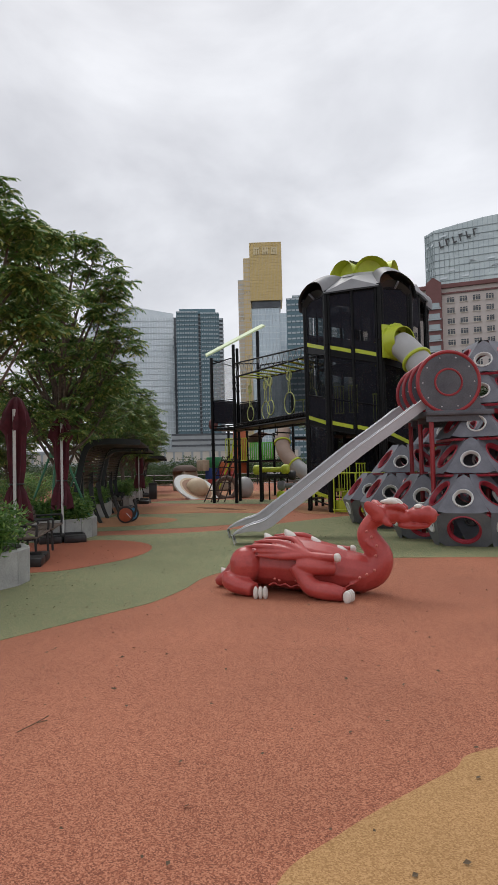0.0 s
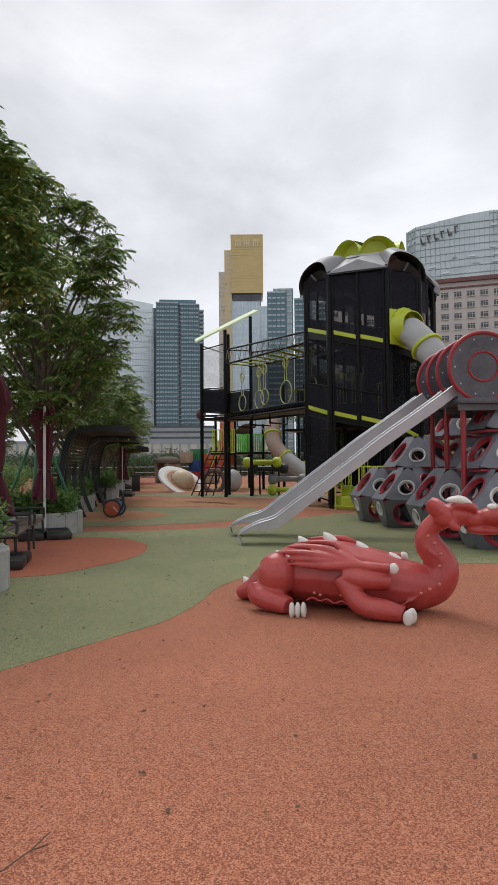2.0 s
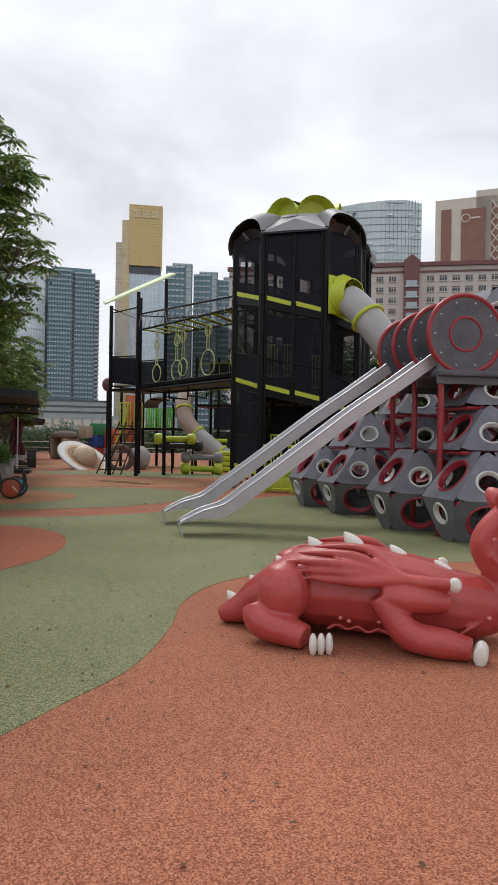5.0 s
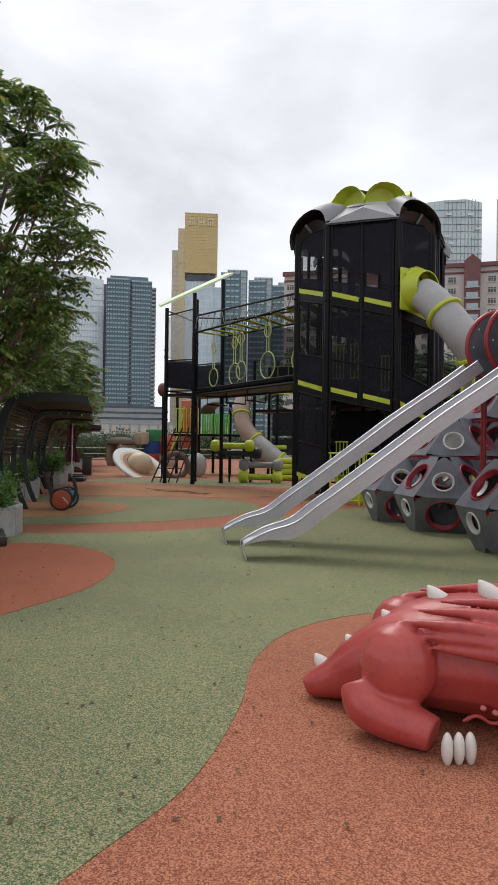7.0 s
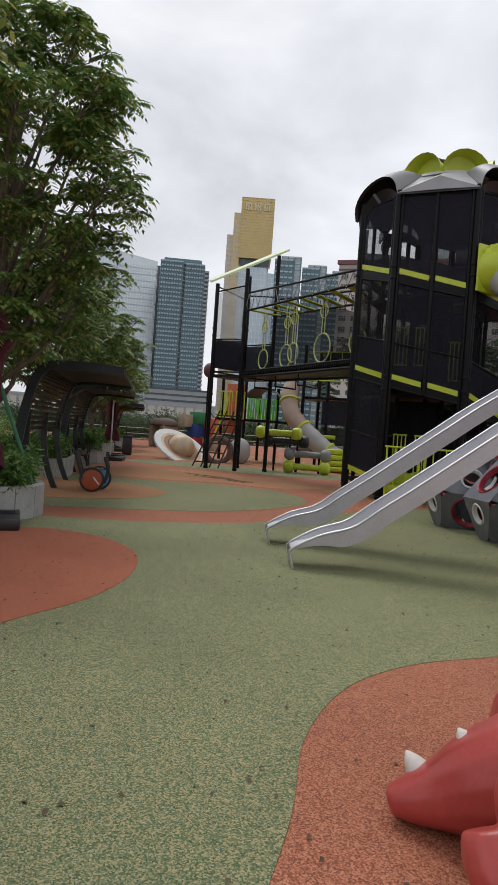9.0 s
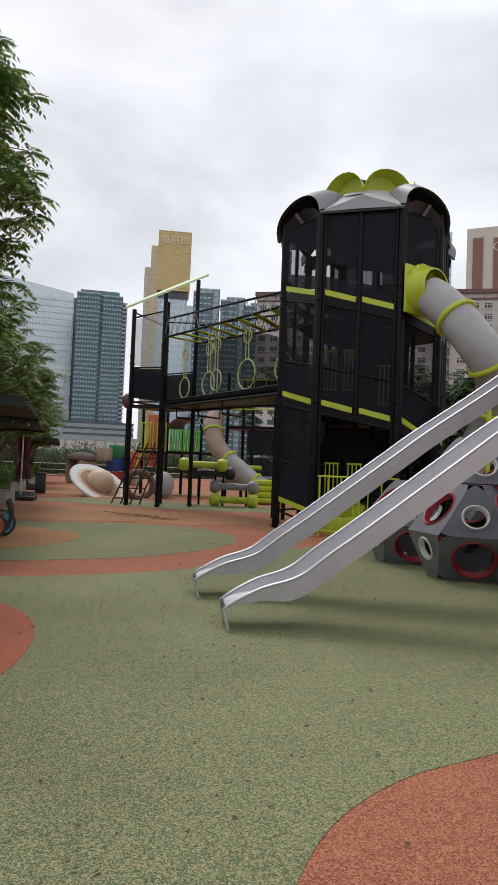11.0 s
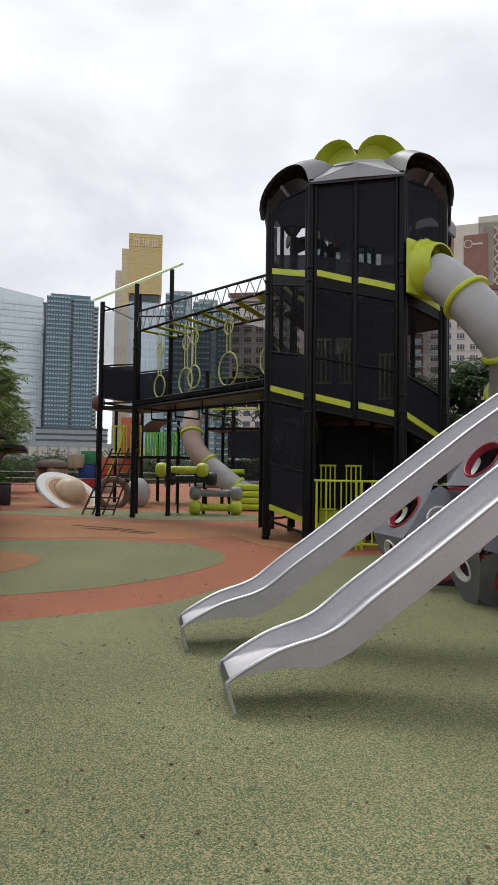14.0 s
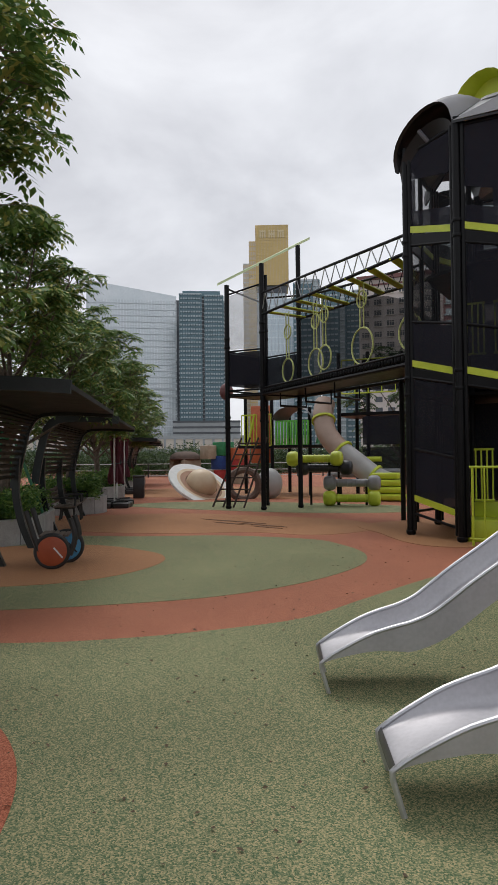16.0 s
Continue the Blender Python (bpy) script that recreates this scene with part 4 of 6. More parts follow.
# ---- climbing modules ----
def module(upper):
    """A six-sided hollow module with round openings: dark red in the wide faces, white rings in the narrow ones."""
    # per level: radius, height, half angle of the even and the odd sides
    levels = [(0.66, 0.0, 47, 13), (0.95, 0.66, 31, 29), (0.42, 1.38, 10, 50)]

    def corner(k, lv):
        r, z, even, odd = levels[lv]
        mid = 60 * (k % 6) + 60
        t = radians(mid - (even if k % 2 == 0 else odd))
        return Vector((r * math.cos(t), r * math.sin(t), z))

    panels, rims = [], []
    for lv in ((1,) if upper else (0, 1)):
        for k in range(6):
            a, b, c, d = corner(k, lv), corner(k + 1, lv), corner(k + 1, lv + 1), corner(k, lv + 1)
            cen = (a + b + c + d) / 4
            x = ((b + c) / 2 - (a + d) / 2).normalized()
            nrm = x.cross((c + d) / 2 - (a + b) / 2).normalized()
            y = nrm.cross(x)
            if lv == 1:
                cen = cen - y * (0.02 if (k + lv) % 2 == 0 else 0.1)
            elif (k + lv) % 2:
                cen = cen + y * 0.1
            big = (k + lv) % 2 == 0
            r = (0.285 if lv == 0 else 0.27) if big else (0.15 if lv == 0 else 0.165)
            segs = 24
            ring = [cen + (x * math.cos(2 * math.pi * q / segs) + y * math.sin(2 * math.pi * q / segs)) * r for q in range(segs)]
            inner = [p - nrm * 0.05 for p in ring]
            outline = []
            for q in range(segs):
                t = 2 * math.pi * q / segs
                dirv = x * math.cos(t) + y * math.sin(t)
                best = None
                for e0, e1 in ((a, b), (b, c), (c, d), (d, a)):
                    ev = e1 - e0
                    en = ev.cross(nrm)
                    den = dirv.dot(en)
                    if den > 1e-6:
                        tt = (e0 - cen).dot(en) / den
                        best = tt if best is None else min(best, tt)
                outline.append(cen + dirv * best)
            body = Shape()
            body.put(outline + ring, [(q, (q + 1) % segs, segs + (q + 1) % segs, segs + q) for q in range(segs)])
            body.put(ring + inner, [(q, (q + 1) % segs, segs + (q + 1) % segs, segs + q) for q in range(segs)])
            panels.append(mesh_of("module_panel", body, MODULE_GREY, 30))
            m = Matrix.Translation(cen + nrm * 0.004) @ Matrix((x, y, nrm)).transposed().to_4x4()
            tgt = Shape()
            rim = [(r - 0.022, -0.075), (r - 0.012, -0.04), (r + 0.004, 0.012), (r + 0.02, 0.018), (r + 0.036, 0.0)] if big else [(r - 0.02, -0.06), (r + 0.0, 0.012), (r + 0.016, 0.018), (r + 0.03, 0.0)]
            tgt.lathe(rim, 26, m, cap=False)
            rims.append(("red_opening" if big else "white_opening", mesh_of("opening_rim", tgt, MODULE_RED if big else WHITE_PLASTIC, 50)))
    top = [corner(k, 2) for k in range(6)]
    body = Shape()
    body.put(top + [p - Vector((0, 0, 0.03)) for p in top], [tuple(range(6)), (11, 10, 9, 8, 7, 6)])
    panels.append(mesh_of("module_cap", body, MODULE_GREY, 30, weld=True))
    inside = Shape()
    for k in range(6):
        a, b = corner(k, 1) * 0.93, corner(k + 1, 1) * 0.93
        inside.tube([a, b], 0.03, 6)
    return panels, rims, mesh_of("inner_frame", inside, MODULE_RED, 40)


MODS = [module(False), module(True)]
pyramid_rows = [(-1.2, 14.72, 0, -30), (-2.15, 15.85, 0, -30), (0.3, 15.15, 0, -30), (-0.6, 16.2, 0, -30), (0.9, 16.4, 0, -30), (-1.5, 17.3, 0, -30), (0.1, 17.6, 0, -30),
                (-1.1, 15.3, 0.74, -30), (0.0, 15.75, 0.74, -30), (-1.0, 16.45, 0.74, -30), (-1.0, 15.7, 1.46, -30), (-0.3, 16.3, 1.46, -30), (-0.93, 16.05, 2.16, -30), (-0.88, 16.35, 2.84, -30),
                (-3.3, 17.95, 0, -30), (-4.15, 19.25, 0, -30), (-2.0, 18.8, 0, -30), (-2.8, 20.2, 0, -30), (-3.15, 18.65, 0.74, -30), (-2.0, 19.2, 0.74, -30), (-2.1, 19.0, 1.46, -30), (-0.8, 19.6, 0, -30), (-0.95, 19.6, 0.74, -30), (-1.1, 19.4, 1.46, -30)]
for x, y, z, rot in pyramid_rows:
    th = thing("climbing_module", "dark grey six-sided climbing module with red and white round openings", "climbing frame", pose(x, y, z, 0, 0, rot), group="stacked climbing modules")
    MOD = MODS[1 if z else 0]
    for me in MOD[0]:
        part("panel", me, None, th)
    for nm, me in MOD[1]:
        part(nm, me, None, th, "dark red rim" if nm[0] == "r" else "white ring rim")
    part("inner_frame", MOD[2], None, th)


# ---- resting dragon sculpture ----
def dragon():
    b = Shape()

    def limb(pts, rs, segs=14):
        b.tube(spline([Vector(p) for p in pts], 5, closed=False), [r for i in range(len(rs) - 1) for r in np.linspace(rs[i], rs[i + 1], 5, endpoint=False)] + [rs[-1]], segs)

    limb([(0.0, 0.02, 0.07), (0.2, 0.03, 0.15), (0.42, 0.03, 0.27), (0.75, 0, 0.4), (1.15, 0, 0.41), (1.55, 0, 0.36), (1.9, 0, 0.29), (2.1, 0, 0.24)], [0.06, 0.15, 0.25, 0.36, 0.40, 0.36, 0.28, 0.22])
    b.ball((1.02, 0, 0.6), (0.52, 0.28, 0.22))
    for s in (-1, 1):
        # hind leg: thigh, folded shank and foot
        b.ball((0.57, s * 0.33, 0.42), (0.21, 0.2, 0.27))
        limb([(0.36, s * 0.36, 0.3), (0.42, s * 0.42, 0.19), (0.56, s * 0.46, 0.14), (0.76, s * 0.53, 0.1)], [0.1, 0.14, 0.14, 0.1])
        # fore leg: upper arm back to the elbow, forearm forward to the paw
        limb([(1.74, s * 0.33, 0.42), (1.6, s * 0.39, 0.43), (1.42, s * 0.42, 0.45), (1.29, s * 0.43, 0.46)], [0.1, 0.115, 0.11, 0.085])
        limb([(1.27, s * 0.43, 0.45), (1.36, s * 0.45, 0.32), (1.5, s * 0.48, 0.16), (1.72, s * 0.51, 0.12), (1.9, s * 0.53, 0.09)], [0.085, 0.1, 0.125, 0.125, 0.09])
        # folded wing: long finger ridges from the shoulder knob
        for x, z, w, r in ((0.78, 0.8, 0.2, 0.045), (0.66, 0.755, 0.29, 0.05), (0.56, 0.695, 0.36, 0.05), (0.66, 0.63, 0.4, 0.045), (0.74, 0.57, 0.42, 0.055)):
            limb([(x, s * (w - 0.02), z), (x + 0.4, s * (w + 0.04), z + 0.005), (1.45, s * 0.41, 0.6 - 0.05 * (0.7 - z)), (1.78, s * 0.41, 0.575)], [0.012, r, r, 0.05], 10)
        b.ball((2.26, s * 0.15, 0.98), (0.1, 0.055, 0.08))
        # swept-back ear, brow and cheek frill
        limb([(2.3, s * 0.12, 1.0), (2.2, s * 0.15, 1.06), (2.14, s * 0.2, 1.14), (2.12, s * 0.23, 1.19)], [0.08, 0.075, 0.05, 0.015], 10)
        limb([(2.3, s * 0.12, 0.98), (2.36, s * 0.15, 0.9), (2.42, s * 0.17, 0.87)], [0.05, 0.05, 0.02], 10)
        limb([(2.34, s * 0.1, 1.09), (2.48, s * 0.11, 1.1), (2.58, s * 0.09, 1.05)], [0.035, 0.045, 0.03], 10)
        b.ball((2.83, s * 0.07, 1.06), (0.05, 0.04, 0.035))
        wave = [(0.9 + 0.075 * k, s * (0.405 - 0.01 * (k % 2)), 0.14 + 0.035 * (k % 2) + 0.01 * math.sin(k)) for k in range(8)]
        limb(wave, [0.016] * 8, 8)
        wave = [(1.85 + 0.05 * k + 0.012 * (k % 2), s * (0.31 - 0.025 * k), 0.13 + 0.024 * k + 0.02 * (k % 2)) for k in range(8)]
        limb(wave, [0.016] * 8, 8)
        wave = [(2.26 - 0.008 * k * k + 0.03 * (k % 2), s * 0.14, 0.36 + 0.07 * k) for k in range(6)]
        limb(wave, [0.014] * 6, 8)
    limb([(1.95, 0, 0.24), (2.16, 0, 0.3), (2.24, 0, 0.48), (2.1, 0, 0.72), (2.1, 0, 0.88), (2.28, 0, 0.99)], [0.24, 0.2, 0.155, 0.128, 0.12, 0.12])
    b.ball((2.36, 0, 1.0), (0.2, 0.14, 0.12))
    b.ball((2.56, 0, 0.96), (0.14, 0.1, 0.09))
    b.ball((2.76, 0, 0.99), (0.19, 0.14, 0.105))
    b.ball((2.66, 0, 0.85), (0.2, 0.105, 0.045))
    b.ball((2.86, 0, 0.96), (0.08, 0.11, 0.085))
    raw = new("raw", mesh_of("raw", b, DRAGON_RED, 0))
    rm = raw.modifiers.new("remesh", "REMESH")
    rm.mode, rm.voxel_size, rm.use_smooth_shade = "VOXEL", 0.0145, True
    sm = raw.modifiers.new("smooth", "SMOOTH")
    sm.factor, sm.iterations = 0.5, 4
    me = bpy.data.meshes.new_from_object(raw.evaluated_get(bpy.context.evaluated_depsgraph_get()))
    bpy.data.objects.remove(raw)
    d = Shape()
    vs = [v.co.copy() for v in me.vertices]
    for v in vs:
        v.z = max(v.z, 0.0)
    d.put(vs, [tuple(p.vertices) for p in me.polygons])
    d.slot = 1
    for x, z, s in ((0.1, 0.2, 0.045), (0.3, 0.36, 0.05), (0.52, 0.56, 0.052), (0.78, 0.76, 0.05), (1.07, 0.81, 0.055), (1.42, 0.72, 0.048), (1.76, 0.6, 0.048)):
        s *= 1.3
        m = Matrix.Translation((x, 0.09 * max(0, 1 - x / 0.7), z + 0.012)) @ Matrix.Rotation(radians(-35), 4, "Y")
        d.lathe([(s, -0.05), (s * 0.95, 0.0), (s * 0.65, s * 0.8), (s * 0.3, s * 1.35), (0.006, s * 1.6)], 12, m)
    for s in (-1, 1):
        for k in range(3):
            d.ball((0.82 + 0.055 * k, s * (0.635 - 0.02 * k), 0.08), (0.03, 0.05, 0.095), pose(0, 0, 0), 10, 8)
            d.ball((1.95 + 0.012 * k, s * (0.61 - 0.055 * k), 0.07), (0.05, 0.03, 0.085), pose(0, 0, 0), 10, 8)
        d.ball((1.8, s * 0.42, 0.575), (0.05, 0.05, 0.065), None, 10, 8)
        d.tube(spline([Vector((2.52, s * 0.09, 1.1)), Vector((2.42, s * 0.12, 1.15)), Vector((2.28, s * 0.13, 1.15))], 4, closed=False), [0.02, 0.028, 0.034, 0.038, 0.038, 0.036, 0.03, 0.02, 0.006], 10)
        d.ball((2.72, s * 0.06, 1.085), (0.05, 0.035, 0.03), None, 10, 8)
    d.slot = 2
    for s in (-1, 1):
        for x, z, w in ((1.0, 0.25, 0.435), (1.06, 0.23, 0.435), (1.28, 0.24, 0.44), (1.34, 0.245, 0.44), (2.05, 0.27, 0.345), (2.13, 0.3, 0.31), (2.22, 0.34, 0.28), (2.22, 0.5, 0.185), (2.23, 0.62, 0.17), (2.17, 0.73, 0.155), (2.11, 0.82, 0.15)):
            d.ball((x, s * w, z), 0.018, None, 8, 6)
    flat = lambda x: 0.86 + 0.14 * min(1.0, max(0.0, (x - 1.85) / 0.35))
    d.v = [(x, y, z * flat(x)) for x, y, z in d.v]
    return solo("dragon_sculpture", d, [DRAGON_RED, DRAGON_WHITE, DRAGON_DOT], "glossy red resting dragon sculpture with white claws and spikes", "sculpture", pose(-3.87, 9.08, 0, 0, 0, 3), smooth=60)


dragon()

# ---- seating edge: direction of the row and towards the path ----
ROW = Vector((-0.555, 0.832, 0))
TO_PATH = Vector((0.832, 0.555, 0))
ROW_DEG = math.degrees(math.atan2(ROW.y, ROW.x))


def leaves(sh, centre, radius, count, size, rnd, squash=(1, 1, 1), shell=0.55):
    """Folded pointed leaves scattered through a rounded clump."""
    for _ in range(count):
        d = Vector((rnd.gauss(0, 1), rnd.gauss(0, 1), rnd.gauss(0, 1))).normalized()
        r = radius * (shell + (1 - shell) * rnd.random() ** 0.6)
        p = Vector(centre) + Vector((d.x * squash[0], d.y * squash[1], d.z * squash[2])) * r
        leaf(sh, p, d, size * rnd.uniform(0.7, 1.3), rnd)


def leaf(sh, p, d, s, rnd):
    q = Euler((rnd.uniform(-0.9, 0.9), rnd.uniform(-0.9, 0.9), rnd.uniform(0, 6.28))).to_matrix()
    a, b = q @ Vector((1, 0, 0)), q @ Vector((0, 1, 0))
    c = q @ Vector((0, 0, 1))
    sh.put([p, p + a * s * 0.45 + b * s * 0.2 - c * s * 0.06, p + a * s, p + a * s * 0.45 - b * s * 0.2 - c * s * 0.06], [(0, 1, 2), (0, 2, 3)])


def planter(x, y, length, depth, height, seed, leaf_mat=LEAF_DARK, bush=0.55, group="concrete planters", angle=None):
    rnd = random.Random(seed)
    ob = thing("planter", "pale grey concrete planter filled with dense green shrubs", "planter", pose(x, y, 0, 0, 0, ROW_DEG if angle is None else angle), group=group)
    r = min(length, depth) / 2
    out = []
    for cx in (length / 2 - r, -length / 2 + r):
        for k in range(9):
            t = -math.pi / 2 + math.pi * k / 8 + (0 if cx >= 0 and len(out) < 9 else math.pi)
            out.append((cx + r * math.cos(t), r * math.sin(t)))
    for i in range(len(out)):
        a, b = Vector((*out[i], 0)), Vector((*out[(i + 1) % len(out)], 0))
        if (b - a).length < 0.05:
            continue
        gap = (b - a).normalized() * 0.006
        a, b = a + gap, b - gap
        ia, ib = a * (1 - 0.12 / max(a.length, 0.3)), b * (1 - 0.12 / max(b.length, 0.3))
        sh = Shape()
        sh.put([a, b, ib, ia] + [p + Vector((0, 0, height - 0.012)) for p in (a, b, ib, ia)] + [p + Vector((0, 0, height)) for p in (a * 0.985, b * 0.985, ib, ia)],
               [(0, 1, 5, 4), (2, 3, 7, 6), (4, 5, 9, 8), (8, 9, 10, 11), (1, 2, 6, 5), (3, 0, 4, 7), (6, 7, 11, 10)])
        part("concrete_panel", sh, CONCRETE, ob, smooth=0)
    sh = Shape()
    sh.prism([(px * 0.93, py * 0.93) for px, py in out], 0.02, height - 0.05)
    part("soil", sh, SOIL, ob, "dark soil")
    sh = Shape()
    for _ in range(int(26 * length * depth)):
        u = rnd.uniform(-1, 1) * (length / 2 - 0.25)
        v = rnd.uniform(-1, 1) * (depth / 2 - 0.25)
        leaves(sh, (u, v, height + rnd.uniform(0.02, bush)), 0.26, 46, 0.11, rnd, (1, 1, 0.7), 0.3)
    for _ in range(50):
        u, v = rnd.uniform(-1, 1) * (length / 2 - 0.2), rnd.uniform(-1, 1) * (depth / 2 - 0.2)
        sh.tube([(u, v, height - 0.06), (u + rnd.uniform(-0.1, 0.1), v + rnd.uniform(-0.1, 0.1), height + bush * 0.8)], 0.006, 4)
    part("shrub", sh, leaf_mat, ob, "dense green shrub", smooth=0)
    return ob


planter(-7.68, 8.1, 2.2, 2.1, 0.5, 1)
planter(-11.03, 14.04, 2.2, 2.1, 0.48, 2, bush=0.4)
planter(-15.4, 20.6, 3.7, 2.0, 0.48, 3, bush=0.45)
planter(-17.95, 25.9, 2.2, 2.0, 0.48, 4, bush=0.5)
planter(-21.6, 31.9, 2.4, 2.0, 0.48, 6, bush=0.5)
planter(-25.1, 37.9, 2.4, 2.0, 0.48, 7, bush=0.5)
planter(-28.7, 44.0, 2.4, 2.0, 0.48, 8, bush=0.5)


def bench():
    ob = thing("bench", "weathered brown slatted park bench on black iron legs", "bench", group="park benches")
    for k in range(6):
        sh = Shape()
        sh.box((0, 0.06 + 0.085 * k, 0.44 + 0.004 * abs(k - 2)), (1.65, 0.07, 0.032), bevel=0.007)
        part("seat_slat", sh, WOOD, ob)
    for k in range(4):
        sh = Shape()
        sh.box((0, 0.585 + 0.03 * k, 0.54 + 0.092 * k), (1.65, 0.03, 0.076), bevel=0.007)
        part("back_slat", sh, WOOD, ob)
    for x in (-0.72, 0.72):
        sh = Shape()
        for pts in ([(x, 0.05, 0), (x, 0.06, 0.3), (x, 0.07, 0.43)], [(x, 0.58, 0), (x, 0.54, 0.25), (x, 0.55, 0.43), (x, 0.62, 0.6), (x, 0.70, 0.88)], [(x, 0.05, 0.42), (x, 0.58, 0.42)], [(x, 0.05, 0.42), (x, 0.04, 0.62), (x, 0.12, 0.655), (x, 0.62, 0.64)]):
            sh.tube(spline([Vector(p) for p in pts], 4, closed=False), 0.024, 8)
        part("iron_end", sh, IRON, ob, "black iron leg and armrest")
    return ob


def row_pose(x, y, turn=0):
    """Faces the path, running along the row."""
    return pose(x, y, 0, 0, 0, ROW_DEG + turn)


bench_first = bench()
bench_first.matrix_basis = row_pose(-8.45, 10.85)
for x, y in ((-9.4, 12.35), (-15.7, 23.5), (-16.7, 25.0), (-20.3, 30.4), (-21.3, 31.9)):
    copy_thing(bench_first, row_pose(x, y))


def umbrella():
    ob = thing("parasol", "folded maroon canvas parasol on a white pole with black ballast", "parasol", group="folded parasols")
    sh = Shape()
    sh.tube([(0, 0, 0.16), (0, 0, 2.75)], 0.028, 12)
    part("pole", sh, POLE_WHITE, ob, "white pole")
    sh = Shape()
    rings = [(2.98, 0.05), (2.92, 0.11), (2.7, 0.18), (2.45, 0.225), (2.3, 0.15), (1.95, 0.135), (1.75, 0.13), (1.45, 0.10), (1.38, 0.09), (1.25, 0.15), (1.0, 0.20), (0.85, 0.21)]
    n = 40
    vs = []
    for i, (z, r) in enumerate(rings):
        for k in range(n):
            t = 2 * math.pi * k / n
            fold = 1 + (0.30 if i > 1 else 0.08) * math.sin(8 * t + 0.5 * i) + 0.1 * math.sin(3 * t + i)
            sag = -0.12 * (0.5 + 0.5 * math.sin(5 * t + 1)) if i == len(rings) - 1 else 0
            vs.append((r * fold * math.cos(t) + 0.2, r * fold * math.sin(t), z + sag))
    sh.put(vs, [(i * n + k, i * n + (k + 1) % n, (i + 1) * n + (k + 1) % n, (i + 1) * n + k) for i in range(len(rings) - 1) for k in range(n)] + [tuple(range(n))])
    part("canvas", sh, MAROON, ob, "folded maroon canvas", smooth=70)
    sh = Shape()
    sh.ring((0.17, 0, 1.41), 0.125, 0.018, None, 20)
    part("strap", sh, RUBBER_BLOCK, ob, "black tie strap")
    for k in range(4):
        sh = Shape()
        sh.box(((0.27 if k % 2 else -0.27), (0.27 if k < 2 else -0.27), 0.08), (0.5, 0.5, 0.16), bevel=0.035)
        part("ballast_block", sh, RUBBER_BLOCK, ob, "black plastic ballast block")
    sh = Shape()
    sh.box((0, 0, 0.18), (0.9, 0.08, 0.04))
    sh.box((0, 0, 0.185), (0.08, 0.9, 0.04))
    part("cross_foot", sh, IRON, ob)
    return ob


u_first = umbrella()
u_first.matrix_basis = row_pose(-8.32, 9.95, 0)
for x, y in ((-10.05, 13.21), (-17.9, 27.9), (-18.9, 29.4), (-22.3, 34.6), (-23.4, 36.1), (-26.8, 41.3)):
    copy_thing(u_first, row_pose(x, y, 8 * (x % 3) - 8))


